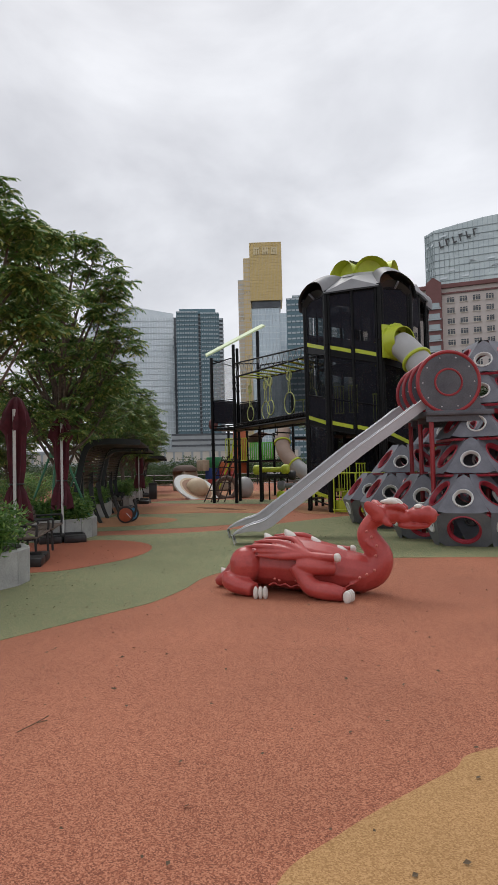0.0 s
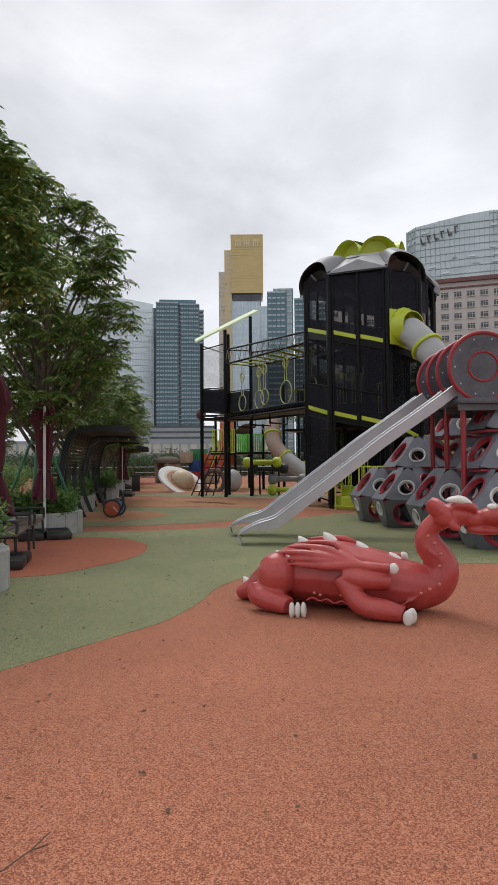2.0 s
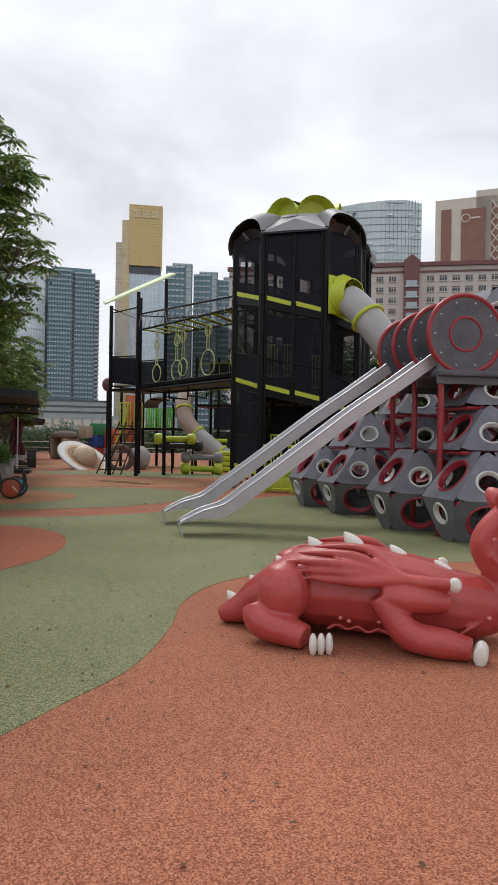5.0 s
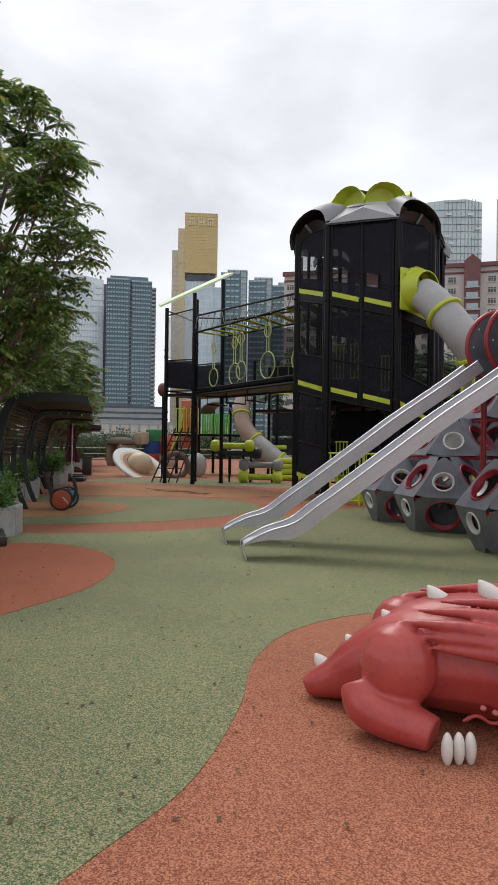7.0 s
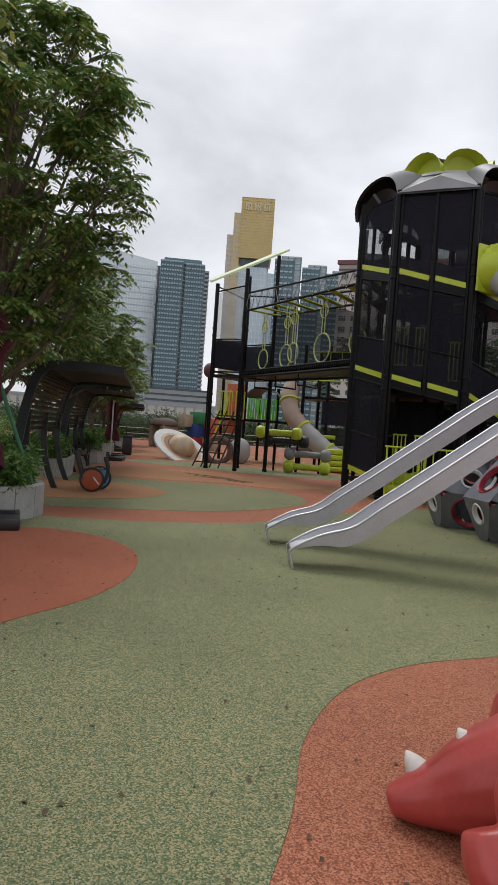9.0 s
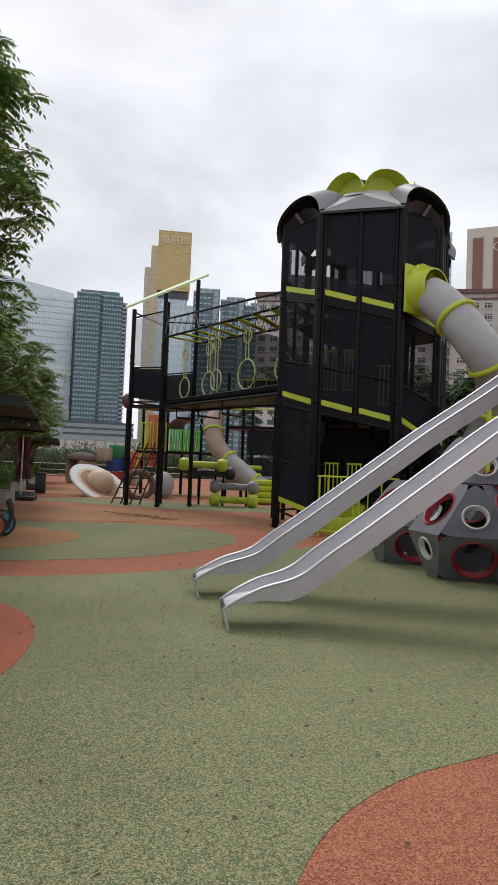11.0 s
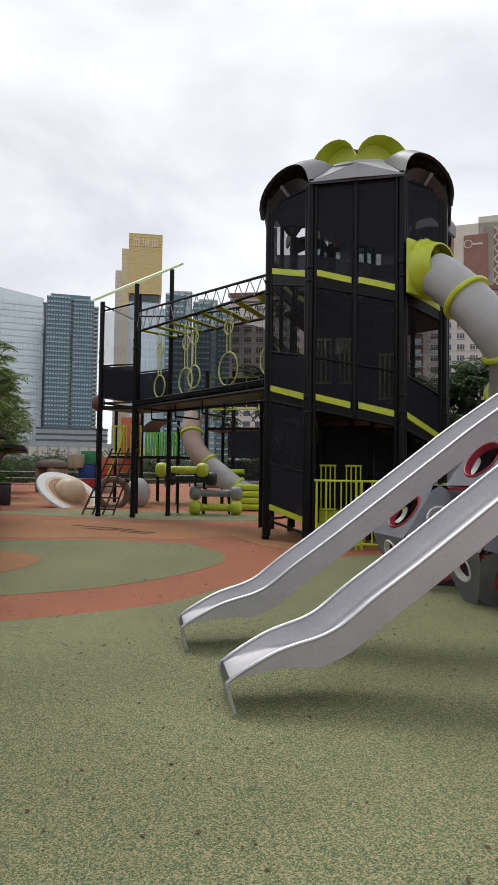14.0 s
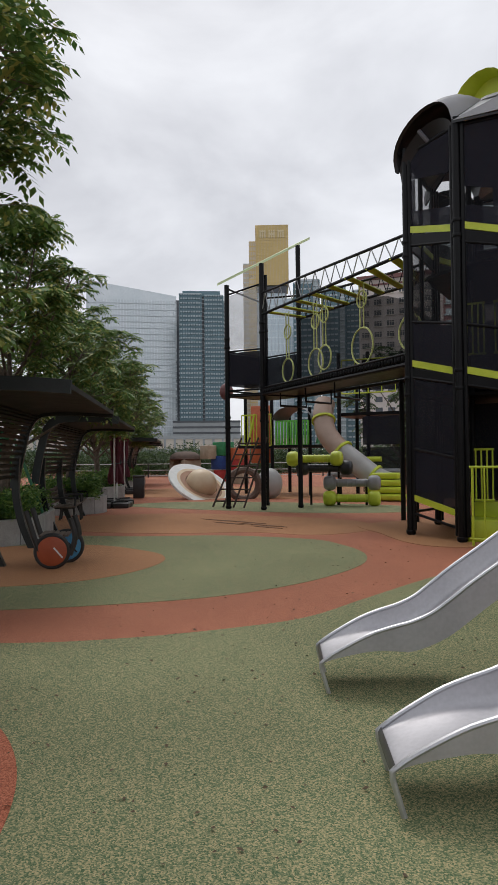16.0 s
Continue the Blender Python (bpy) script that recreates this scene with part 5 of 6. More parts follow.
def canopy(W, posts):
    """A curved slatted shade: local x to the path, y along the row."""
    ob = thing("shade_canopy", "dark curved slatted shade canopy on bent steel posts", "canopy", group="shade canopies")
    curve = spline([Vector(p) for p in ((-0.46, 1.05), (-0.41, 1.4), (-0.33, 1.8), (-0.23, 2.15), (-0.07, 2.36), (0.2, 2.42), (0.7, 2.42), (1.28, 2.38))], 4, closed=False)
    sh = Shape()
    n = len(curve)
    vs = []
    for i, p in enumerate(curve):
        d = (curve[min(i + 1, n - 1)] - curve[max(i - 1, 0)]).normalized()
        o = Vector((-d.y, d.x)) * 0.05
        vs += [(p.x + o.x, -W / 2, p.y + o.y), (p.x + o.x, W / 2, p.y + o.y), (p.x - o.x * 0.2, W / 2, p.y - o.y * 0.2), (p.x - o.x * 0.2, -W / 2, p.y - o.y * 0.2)]
    cut = n // 2
    sh.put(vs[cut * 4:], [(4 * i + a, 4 * i + (a + 1) % 4, 4 * i + 4 + (a + 1) % 4, 4 * i + 4 + a) for i in range(n - cut - 1) for a in range(4)] + [(0, 3, 2, 1), (4 * (n - cut - 1), 4 * (n - cut - 1) + 1, 4 * (n - cut - 1) + 2, 4 * (n - cut - 1) + 3)])
    part("roof_sheet", sh, CANOPY_DARK, ob, smooth=40)
    for y in (-W / 2, W / 2):
        sh = Shape()
        vs = []
        for i, p in enumerate(curve):
            d = (curve[min(i + 1, n - 1)] - curve[max(i - 1, 0)]).normalized()
            o = Vector((-d.y, d.x))
            for k, off in ((-0.04, 0.09), (0.04, 0.09), (0.04, -0.07), (-0.04, -0.07)):
                vs.append((p.x + o.x * off, y + k, p.y + o.y * off))
        sh.put(vs, [(4 * i + a, 4 * i + (a + 1) % 4, 4 * i + 4 + (a + 1) % 4, 4 * i + 4 + a) for i in range(n - 1) for a in range(4)] + [(0, 3, 2, 1), (4 * n - 4, 4 * n - 3, 4 * n - 2, 4 * n - 1)])
        part("side_beam", sh, CANOPY_EDGE, ob, "grey-green curved side beam", smooth=40)
    for i in range(3, cut + 3):
        p = curve[i]
        d = (curve[i + 1] - curve[max(i - 1, 0)]).normalized()
        sh = Shape()
        sh.box((0, 0, 0), (0.062, W - 0.1, 0.022), Matrix.Translation((p.x, 0, p.y - 0.03)) @ Matrix.Rotation(-math.atan2(d.y, d.x) + 0.5, 4, "Y"))
        part("slat", sh, CANOPY_DARK, ob, smooth=0)
    for y in posts:
        sh = Shape()
        pts = spline([Vector(p) for p in ((-0.38, y, 1.6), (-0.40, y, 1.25), (-0.38, y, 0.85), (-0.28, y, 0.4), (-0.12, y, 0.0))], 5, closed=False)
        vs = []
        for p in pts:
            vs += [(p.x - 0.06, y - 0.05, p.z), (p.x + 0.06, y - 0.05, p.z), (p.x + 0.06, y + 0.05, p.z), (p.x - 0.06, y + 0.05, p.z)]
        k = len(pts)
        sh.put(vs, [(4 * i + a, 4 * i + (a + 1) % 4, 4 * i + 4 + (a + 1) % 4, 4 * i + 4 + a) for i in range(k - 1) for a in range(4)] + [(0, 1, 2, 3)])
        part("bent_post", sh, CANOPY_EDGE, ob, "bent grey-green steel post", smooth=40)
    return ob


def canopy_pose(x, y):
    return pose(x, y, 0, 0, 0, math.degrees(math.atan2(TO_PATH.y, TO_PATH.x)) - 3.2)


c_first = canopy(4.5, (-1.9, 0.1, 2.05))
c_first.matrix_basis = canopy_pose(-12.3, 17.75)
for x, y in ((-15.75, 23.4), (-23.6, 37.1), (-27.05, 42.75)):
    copy_thing(c_first, canopy_pose(x, y))


def ball_bench(x, y):
    """A low seat whose ends are sport-ball discs in black tyres."""
    ob = thing("wheel_bench", "black iron seat with orange and blue ball-shaped wheel ends", "bench", pose(x, y, 0, 0, 0, ROW_DEG))
    for k, (px, mat, lab) in enumerate(((-0.3, BALL_ORANGE, "orange painted ball disc"), (0.25, BALL_BLUE, "blue painted ball disc"))):
        m = Matrix.Translation((px, 0.3 - 0.14 * k, 0.26)) @ Matrix.Rotation(radians(90), 4, "Y") @ Matrix.Diagonal((0.72, 0.72, 0.8, 1))
        sh = Shape()
        sh.lathe([(0.02, 0.07), (0.2, 0.062), (0.29, 0.04), (0.29, -0.04), (0.2, -0.062), (0.02, -0.07)], 30, m)
        disc = part("wheel_disc", sh, mat, ob, lab, smooth=50)
        sh = Shape()
        sh.ring((0, 0, 0), 0.315, 0.045, m, 36, 10)
        part("tyre", sh, IRON, disc, "black tyre")
        sh = Shape()
        for q in (-1, 0, 1):
            sh.box((0, q * 0.1 * 1.0, 0.068), (0.5 - 0.12 * abs(q), 0.012, 0.01), m)
        sh.box((0.1, 0.02, 0.075), (0.16, 0.03, 0.012), m)
        sh.box((0.1, -0.08, -0.078), (0.26, 0.028, 0.014), m @ Matrix.Rotation(radians(-40), 4, "Z"))
        part("ball_lines", sh, WHITE_PLASTIC if k == 0 else IRON, disc)
        sh = Shape()
        sh.tube(spline([Vector(p) for p in ((px, 0.06, 0.2), (px, -0.02, 0.45), (px, 0.05, 0.72))], 4, closed=False), 0.04, 8)
        part("iron_arm", sh, IRON, ob)
        sh = Shape()
        sh.tube(spline([Vector(p) for p in ((px, 0.46, 0.2), (px, 0.56, 0.5), (px, 0.66, 0.84))], 4, closed=False), 0.04, 8)
        part("iron_arm", sh, IRON, ob)
    for k in range(5):
        sh = Shape()
        sh.box((0.05, 0.12 + 0.085 * k, 0.47), (0.62, 0.07, 0.03), bevel=0.006)
        part("seat_slat", sh, WOOD, ob)
    return ob


ball_bench(-11.5, 18.28)

# litter bins
bin_m = Shape()
bin_m.box((0, 0, 0.42), (0.42, 0.42, 0.8), bevel=0.02)
bin_m.box((0, 0, 0.86), (0.46, 0.46, 0.09), bevel=0.02)
solo("litter_bin", bin_m, RUBBER_BLOCK, "black square litter bin beside a planter", "litter bin", pose(-19.9, 32.2, 0, 0, 0, 30))


# ---- trees ----
def compound_leaf(sh, base, out, length, pairs, rnd):
    """A drooping feathered leaf: paired leaflets along an arching stalk."""
    side = out.cross(Vector((0, 0, 1)))
    side = side.normalized() if side.length > 0.05 else Vector((1, 0, 0))
    droop = rnd.uniform(0.25, 0.6)
    tilt = rnd.uniform(-0.35, 0.35)
    for k in range(pairs + 1):
        f = (k + 0.6) / (pairs + 0.6)
        q = base + out * (length * f) - Vector((0, 0, droop * length * f * f))
        ahead = (out - Vector((0, 0, 2 * droop * f))).normalized()
        size = length * 0.38 * (1 - 0.35 * abs(f - 0.55)) * rnd.uniform(0.85, 1.15)
        for s in ((-1, 1) if k < pairs else (0,)):
            a = (side * s * 0.85 + ahead * (0.55 if s else 1.0) + Vector((0, 0, -0.22 + tilt * s))).normalized()
            w = a.cross(Vector((0, 0, 1)).lerp(side, 0.25 * s)).normalized() * size * 0.28
            sag = Vector((0, 0, -0.1 * size))
            sh.put([q, q + a * size * 0.4 + w, q + a * size + sag, q + a * size * 0.4 - w], [(0, 1, 2), (0, 2, 3)])


def tree(seed, height, low, spread, trunk_r, limbs, tufts, leaf_len, mat, group="trees along the seating", per_tuft=9, flat=0.8):
    """A tapered trunk, forking limbs and branchlets, each ending in a tuft of feathered leaves; the tufts gather in ragged tiers."""
    rnd = random.Random(seed)
    ob = thing("tree", "leafy broad tree with tiers of feathery green foliage", "tree", group=group)
    wood, crown = Shape(), Shape()
    bend = [Vector((0, 0, 0)), Vector((rnd.uniform(-0.1, 0.1), rnd.uniform(-0.1, 0.1), low * 0.6)), Vector((rnd.uniform(-0.2, 0.2), rnd.uniform(-0.2, 0.2), low * 1.1)), Vector((rnd.uniform(-0.4, 0.4), rnd.uniform(-0.4, 0.4), height * 0.86))]
    trunk = spline(bend, 6, closed=False)
    wood.tube(trunk, [trunk_r * (1.2 - 1.08 * i / (len(trunk) - 1)) for i in range(len(trunk))], 9)
    mid = low + 0.42 * (height - low)
    for c in range(limbs):
        t = c * 2.4 + rnd.uniform(-0.35, 0.35)
        f = (c + 0.5) / limbs
        z = low + (height - low) * f + rnd.uniform(-0.2, 0.2)
        half = (height - mid) if z > mid else (mid - low + 0.6)
        lim = spread * math.sqrt(max(0.06, 1 - ((z - mid) / half) ** 2)) * rnd.uniform(0.78, 1.12)
        tip = Vector((lim * math.cos(t), lim * math.sin(t), z))
        if c % 4 == 0:
            tip = Vector((tip.x * 0.45, tip.y * 0.45, z + 0.2))
        root = trunk[min(len(trunk) - 2, max(5, int(len(trunk) * (0.3 + 0.6 * f))))]
        elbow = root.lerp(tip, 0.55) + Vector((rnd.uniform(-0.15, 0.15), rnd.uniform(-0.15, 0.15), rnd.uniform(-0.3, 0.05)))
        limb = spline([root, elbow, tip], 5, closed=False)
        wood.tube(limb, [trunk_r * 0.36 * (1 - 0.82 * i / (len(limb) - 1)) for i in range(len(limb))], 6)
        size = spread * rnd.uniform(0.26, 0.36)
        for _ in range(tufts):
            d = Vector((rnd.gauss(0, 1), rnd.gauss(0, 1), rnd.gauss(0, 1))).normalized()
            r = size * (0.35 + 0.75 * rnd.random() ** 0.6)
            base = tip + Vector((d.x * r, d.y * r, (d.z * flat + 0.06) * r))
            wood.tube([limb[-3].lerp(tip, rnd.random()), base], [trunk_r * 0.07, trunk_r * 0.03], 4, cap=False)
            turn = rnd.uniform(0, 6.28)
            for q in range(per_tuft):
                g = turn + q * 6.28 / per_tuft + rnd.uniform(-0.25, 0.25)
                out = Vector((math.cos(g), math.sin(g), rnd.uniform(-0.25, 0.55))).normalized()
                compound_leaf(crown, base, out, leaf_len * rnd.uniform(0.75, 1.2), 5, rnd)
    part("trunk", wood, BARK, ob, "grey-brown bark")
    part("crown", crown, mat, ob, "feathery green foliage", smooth=0)
    return ob


tree_a = tree(5, 7.2, 2.3, 1.85, 0.15, 44, 13, 0.27, LEAF)
tree_a.matrix_basis = pose(-10.95, 14.1, 0.3, 0, 0, 40)
tree_n = tree(17, 5.75, 3.2, 1.4, 0.12, 24, 13, 0.26, LEAF)
tree_n.matrix_basis = pose(-7.95, 8.6, 0.3, 0, 0, 75)
tree_b = tree(11, 6.2, 2.2, 1.95, 0.12, 32, 14, 0.3, LEAF)
tree_b.matrix_basis = pose(-15.4, 20.75, 0.3, 0, 0, 0)
for x, y, r, s in ((-18.1, 26.0, 120, 0.92), (-21.8, 32.0, 200, 0.95), (-25.3, 38.0, 230, 0.9), (-28.9, 44.1, 300, 0.95), (-33.2, 50.4, 20, 0.95), (-21.5, 21.5, 80, 0.8), (-27.0, 28.5, 170, 0.85)):
    t2 = copy_thing(tree_b, pose(x, y, 0.3, 0, 0, r))
    t2.scale = (s, s, s)

# green support stakes round the first trees
for x, y in ((-10.95, 14.1), (-15.4, 20.75)):
    ob = thing("tree_stakes", "green timber stakes propping a young tree", "tree stakes", pose(x, y, 0))
    for k in range(4):
        t = 0.5 + k * math.pi / 2
        sh = Shape()
        sh.tube([(0.8 * math.cos(t), 0.8 * math.sin(t), 0.4), (0.14 * math.cos(t), 0.14 * math.sin(t), 2.15)], 0.03, 8)
        part("stake", sh, STAKE_GREEN, ob)
    sh = Shape()
    sh.lathe([(0.19, 1.98), (0.20, 2.0), (0.20, 2.06), (0.19, 2.08)], 12)
    part("collar", sh, STAKE_GREEN, ob)


def bush(seed, r, h, n, size, mat):
    rnd = random.Random(seed)
    sh = Shape()
    for _ in range(n):
        t, q = rnd.uniform(0, 6.28), rnd.random() ** 0.5
        leaves(sh, (q * r * math.cos(t), q * r * math.sin(t), h * rnd.uniform(0.1, 0.95) * (1 - 0.45 * q)), 0.22 * h + 0.1, 40, size, rnd, (1, 1, 0.8), 0.3)
    return mesh_of("shrub", sh, mat, 0)


bush_a, bush_b, bush_c = bush(3, 1.3, 1.7, 60, 0.15, LEAF_DARK), bush(4, 1.1, 1.5, 50, 0.14, LEAF_RED), bush(8, 2.6, 3.0, 110, 0.26, LEAF_FAR)
k = 0
for i in range(20):
    base = Vector((-11.2, 8.2, 0)) + ROW * (2.1 * i)
    rnd = random.Random(i)
    p = base + Vector((-1.8 + rnd.uniform(-0.8, 0.4), -1.0, 0))
    tagged(part("shrub", bush_b if i % 4 == 1 else bush_a, None, None, "", pose(p.x, p.y, 0, 0, 0, 50 * i)), "rust-tinted leafy shrub behind the benches" if i % 4 == 1 else "dense green leafy shrub behind the benches", "shrub", "shrubs behind the benches")

# far tree belt
far_tree = tree(21, 7.2, 1.6, 2.8, 0.14, 18, 8, 0.62, LEAF_FAR, "far trees", per_tuft=6, flat=0.7)
far_tree.matrix_basis = pose(-1.0, 47, 0)
far_rnd = random.Random(9)
for i in range(24):
    az = radians(-14 + 2.0 * i + far_rnd.uniform(-0.6, 0.6))
    d = 43 + far_rnd.uniform(-5, 7)
    copy_thing(far_tree, pose(-2 + math.sin(az) * d, 5 + math.cos(az) * d, 0, 0, 0, far_rnd.uniform(0, 360)))
for i in range(56):
    az = radians(-62 + 1.85 * i + far_rnd.uniform(-0.5, 0.5))
    d = (66 if i < 26 else 52) + far_rnd.uniform(-2, 9)
    tagged(part("shrub", bush_c, None, None, "", pose(-2 + math.sin(az) * d, 5 + math.cos(az) * d, 0, 0, 0, far_rnd.uniform(0, 360))), "far green hedge shrub", "shrub", "far hedge")

# ---- railing at the far edge ----
rail_a, rail_b = Vector((-42, 52, 0)), Vector((-18, 62, 0))
fence = thing("railing", "low black and white steel railing at the far edge", "railing", along(rail_a, rail_b))
L = (rail_b - rail_a).length
sh = Shape()
for z in (0.15, 0.6, 1.1):
    sh.tube([(0, 0, z), (L, 0, z)], 0.03, 6)
part("rail", sh, POLE_WHITE, fence)
for i in range(14):
    sh = Shape()
    sh.box((L * i / 13, 0, 0.58), (0.09, 0.09, 1.16))
    part("post", sh, IRON, fence)


# ---- saturn sculpture ----
sat = thing("planet_sculpture", "cream ringed planet sculpture tilted on the ground", "sculpture", Matrix.Translation((-17.5, 32.9, 0.5)) @ Vector((0.55, -0.20, 0.80)).to_track_quat("Z", "Y").to_matrix().to_4x4())
sh = Shape()
sh.ball((0, 0, 0.02), (0.62, 0.62, 0.62), None, 28, 16)
part("planet", sh, SATURN_CREAM, sat, "cream mottled ball", smooth=60)
for r0, r1, mt, h in ((0.66, 0.88, SATURN_BAND, 0.035), (0.88, 1.02, SATURN_CREAM, 0.045), (1.02, 1.34, WHITE_PLASTIC, 0.05)):
    sh = Shape()
    sh.lathe([(r0, -h), (r1, -h), (r1 + 0.004, 0), (r1, h), (r0, h), (r0, -h)], 48, None, cap=False)
    part("planet_ring", sh, mt, sat, "flat ring band", smooth=50)

# ---- moulded hut and toy blocks ----
hut = thing("play_hut", "beige moulded stone play hut with a dark brown roof", "play hut", pose(-25.4, 45.2, 0, 0, 0, -25))
for c, size in (((-0.6, 0, 0.75), (0.45, 1.3, 1.5)), ((0.6, 0, 0.75), (0.45, 1.3, 1.5)), ((0, 0.4, 0.75), (1.1, 0.5, 1.5))):
    sh = Shape()
    sh.box(c, size, bevel=0.12)
    part("hut_wall", sh, STONE_BEIGE, hut)
sh = Shape()
sh.lathe([(0.95, 1.42), (1.08, 1.5), (1.02, 1.7), (0.7, 1.9), (0.3, 1.96), (0.02, 1.96)], 14, Matrix.Diagonal((1, 0.85, 1, 1)))
part("roof", sh, STONE_BROWN, hut, "dark brown moulded roof", smooth=60)
for dx, dz, mt, lab in ((0.0, 0.42, BLOCK_RED, "red"), (0.1, 1.27, BLOCK_BLUE, "blue"), (0.2, 2.1, BLOCK_GREEN, "green"), (-0.75, 0.42, STONE_BEIGE, "beige"), (1.15, 0.42, STONE_BEIGE, "beige"), (1.2, 1.75, BLOCK_ORANGE, "orange"), (-0.6, 1.9, STONE_BEIGE, "beige"), (1.2, 1.1, BLOCK_RED, "red")):
    sh = Shape()
    sh.box((0, 0, 0), (0.95, 0.95, 0.82), bevel=0.05)
    solo("toy_block", sh, mt, lab + " giant toy building block in a stack", "toy block", pose(-23.2 + dx * 0.9, 45.6 + dx * 0.35, dz - 0.01, 0, 0, -20 + 15 * dx), group="giant toy blocks")

# ---- dumbbell stepping bars ----
for k, (x, y, z, mt, lab) in enumerate(((-12.0, 30.5, 1.5, LIME, "lime"), (-11.75, 30.7, 1.2, ROOF_DARK, "dark grey"), (-10.9, 30.9, 0.72, ROOF_GREY, "light grey"), (-10.85, 30.7, 0.24, LIME, "lime"))):
    ob = thing("dumbbell_step", lab + " plastic dumbbell-shaped climbing step", "climbing step", pose(x, y, z, 0, 0, 12), group="dumbbell steps")
    sh = Shape()
    sh.tube([(-0.62, 0, 0), (0.62, 0, 0)], 0.125, 14)
    for q in range(7):
        sh.ring((0, 0, 0), 0.127, 0.012, Matrix.Translation((-0.42 + 0.14 * q, 0, 0)) @ Matrix.Rotation(radians(90), 4, "Y"), 14, 5)
    part("bar", sh, mt, ob)
    for s in (-1, 1):
        sh = Shape()
        sh.lathe([(0.12, -0.2), (0.2, -0.17), (0.24, -0.08), (0.24, 0.08), (0.2, 0.17), (0.12, 0.2)], 16, Matrix.Translation((s * 0.7, 0, 0)) @ Matrix.Rotation(radians(90), 4, "Y"))
        part("knob", sh, mt, ob, smooth=50)
    if z > 0.4:
        for s in (-1, 1):
            sh = Shape()
            sh.tube([(s * 0.45, 0.1, 0), (s * 0.45, 0.14, -z)], 0.04, 8)
            part("support_post", sh, BLACK_STEEL, ob)


# ---- second play structure behind the deck ----
BK = Vector((-13.5, 36.2, 0))
back = thing("play_structure", "far play structure with lime guards, grey hood and black posts", "play structure", pose(BK.x, BK.y, 0))
for x, y, h in ((-3.6, 0.0, 4.2), (-2.2, -0.4, 4.2), (-0.6, -0.2, 3.6), (0.9, -1.0, 5.6), (2.0, -0.8, 5.6), (3.2, -0.3, 5.6), (3.3, 1.3, 5.6), (1.0, 1.2, 5.6), (-2.2, 1.6, 3.6), (4.3, -1.4, 4.4), (4.9, -0.6, 4.4)):
    sh = Shape()
    sh.tube([(x, y, 0), (x, y, h)], 0.075, 10)
    part("post", sh, BLACK_STEEL, back)
sh = Shape()
sh.box((-2.1, 0.6, 2.0), (3.2, 2.2, 0.12))
part("deck_plate", sh, BLACK_STEEL, back)
sh = Shape()
sh.box((2.2, 0.3, 3.2), (2.8, 2.4, 0.12))
part("deck_plate", sh, BLACK_STEEL, back)
for x0, x1, y, n, mt in ((-3.6, -2.9, -0.4, 6, LIME), (-2.65, -2.2, -0.5, 5, LIME), (-2.0, -0.6, -0.4, 12, BRIGHT_GREEN), (1.0, 3.1, -0.95, 5, LIME)):
    zb = 2.05 if x0 < 0 else 4.0
    for q in range(n):
        x = x0 + (x1 - x0) * q / (n - 1)
        sh = Shape()
        if mt is BRIGHT_GREEN:
            sh.box((x, y, zb + 0.5), (0.085, 0.06, 1.0), bevel=0.015)
        else:
            sh.tube([(x, y, zb), (x, y, zb + 1.3)], 0.022, 6)
        part("guard_bar", sh, mt, back, "bright green guard bar")
    for z in (zb, zb + (1.0 if mt is BRIGHT_GREEN else 1.3)):
        sh = Shape()
        sh.tube([(x0, y, z), (x1, y, z)], 0.03, 6)
        part("guard_rail", sh, mt, back, "bright green guard rail")
sh = Shape()
rows = []
for q in range(13):
    t = math.pi * q / 12
    rows += [(-1.3 - 0.85 * math.cos(t), -0.5, 3.1 + 0.55 * math.sin(t)), (-1.3 - 0.85 * math.cos(t), 1.4, 3.1 + 0.55 * math.sin(t))]
sh.put(rows, [(2 * q, 2 * q + 1, 2 * q + 3, 2 * q + 2) for q in range(12)])
part("hood", sh, MOULD_GREY, back, "grey half-round hood", smooth=60)
sh = Shape()
sh.put([(-0.4, -0.1, 2.1), (0.55, -0.2, 2.1), (0.05, -0.1, 3.9), (-0.4, 0, 2.1), (0.55, -0.1, 2.1), (0.05, 0.0, 3.9)], [(0, 1, 2), (5, 4, 3), (0, 3, 4, 1), (1, 4, 5, 2), (2, 5, 3, 0)])
part("mint_panel", sh, MINT, back, "mint green pointed panel", smooth=0)
for z0, z1, mt in ((2.0, 3.1, DARK_MESH), (0.2, 1.9, LIGHT_MESH), (4.1, 5.3, DARK_MESH)):
    sh = Shape()
    sh.box((2.6, -0.9, (z0 + z1) / 2), (1.6, 0.03, z1 - z0))
    part("mesh_panel", sh, mt, back)
pth = spline([Vector(p) for p in ((0.2, -0.6, 3.7), (0.25, -1.0, 3.2), (0.5, -1.4, 2.5), (1.1, -1.7, 1.85), (1.9, -1.9, 1.25), (2.6, -2.0, 0.75), (3.3, -2.0, 0.5))], 6, closed=False)
sh = Shape()
sh.tube(pth[:20], 0.4, 20, cap=False)
part("tube", sh, TUBE_TAN, back, "tan tube slide", smooth=60)
sh = Shape()
sh.tube(pth[19:], 0.4, 20, cap=False)
part("tube", sh, TUBE_GREY, back, "grey tube slide", smooth=60)
for q in (8, 19, 29):
    d = (pth[q + 1] - pth[q - 1]).normalized()
    sh = Shape()
    sh.lathe([(0.4, -0.05), (0.47, -0.04), (0.47, 0.04), (0.4, 0.05)], 24, Matrix.Translation(pth[q]) @ d.to_track_quat("Z", "Y").to_matrix().to_4x4(), cap=False)
    part("tube_ring", sh, LIME, back, "lime ring")
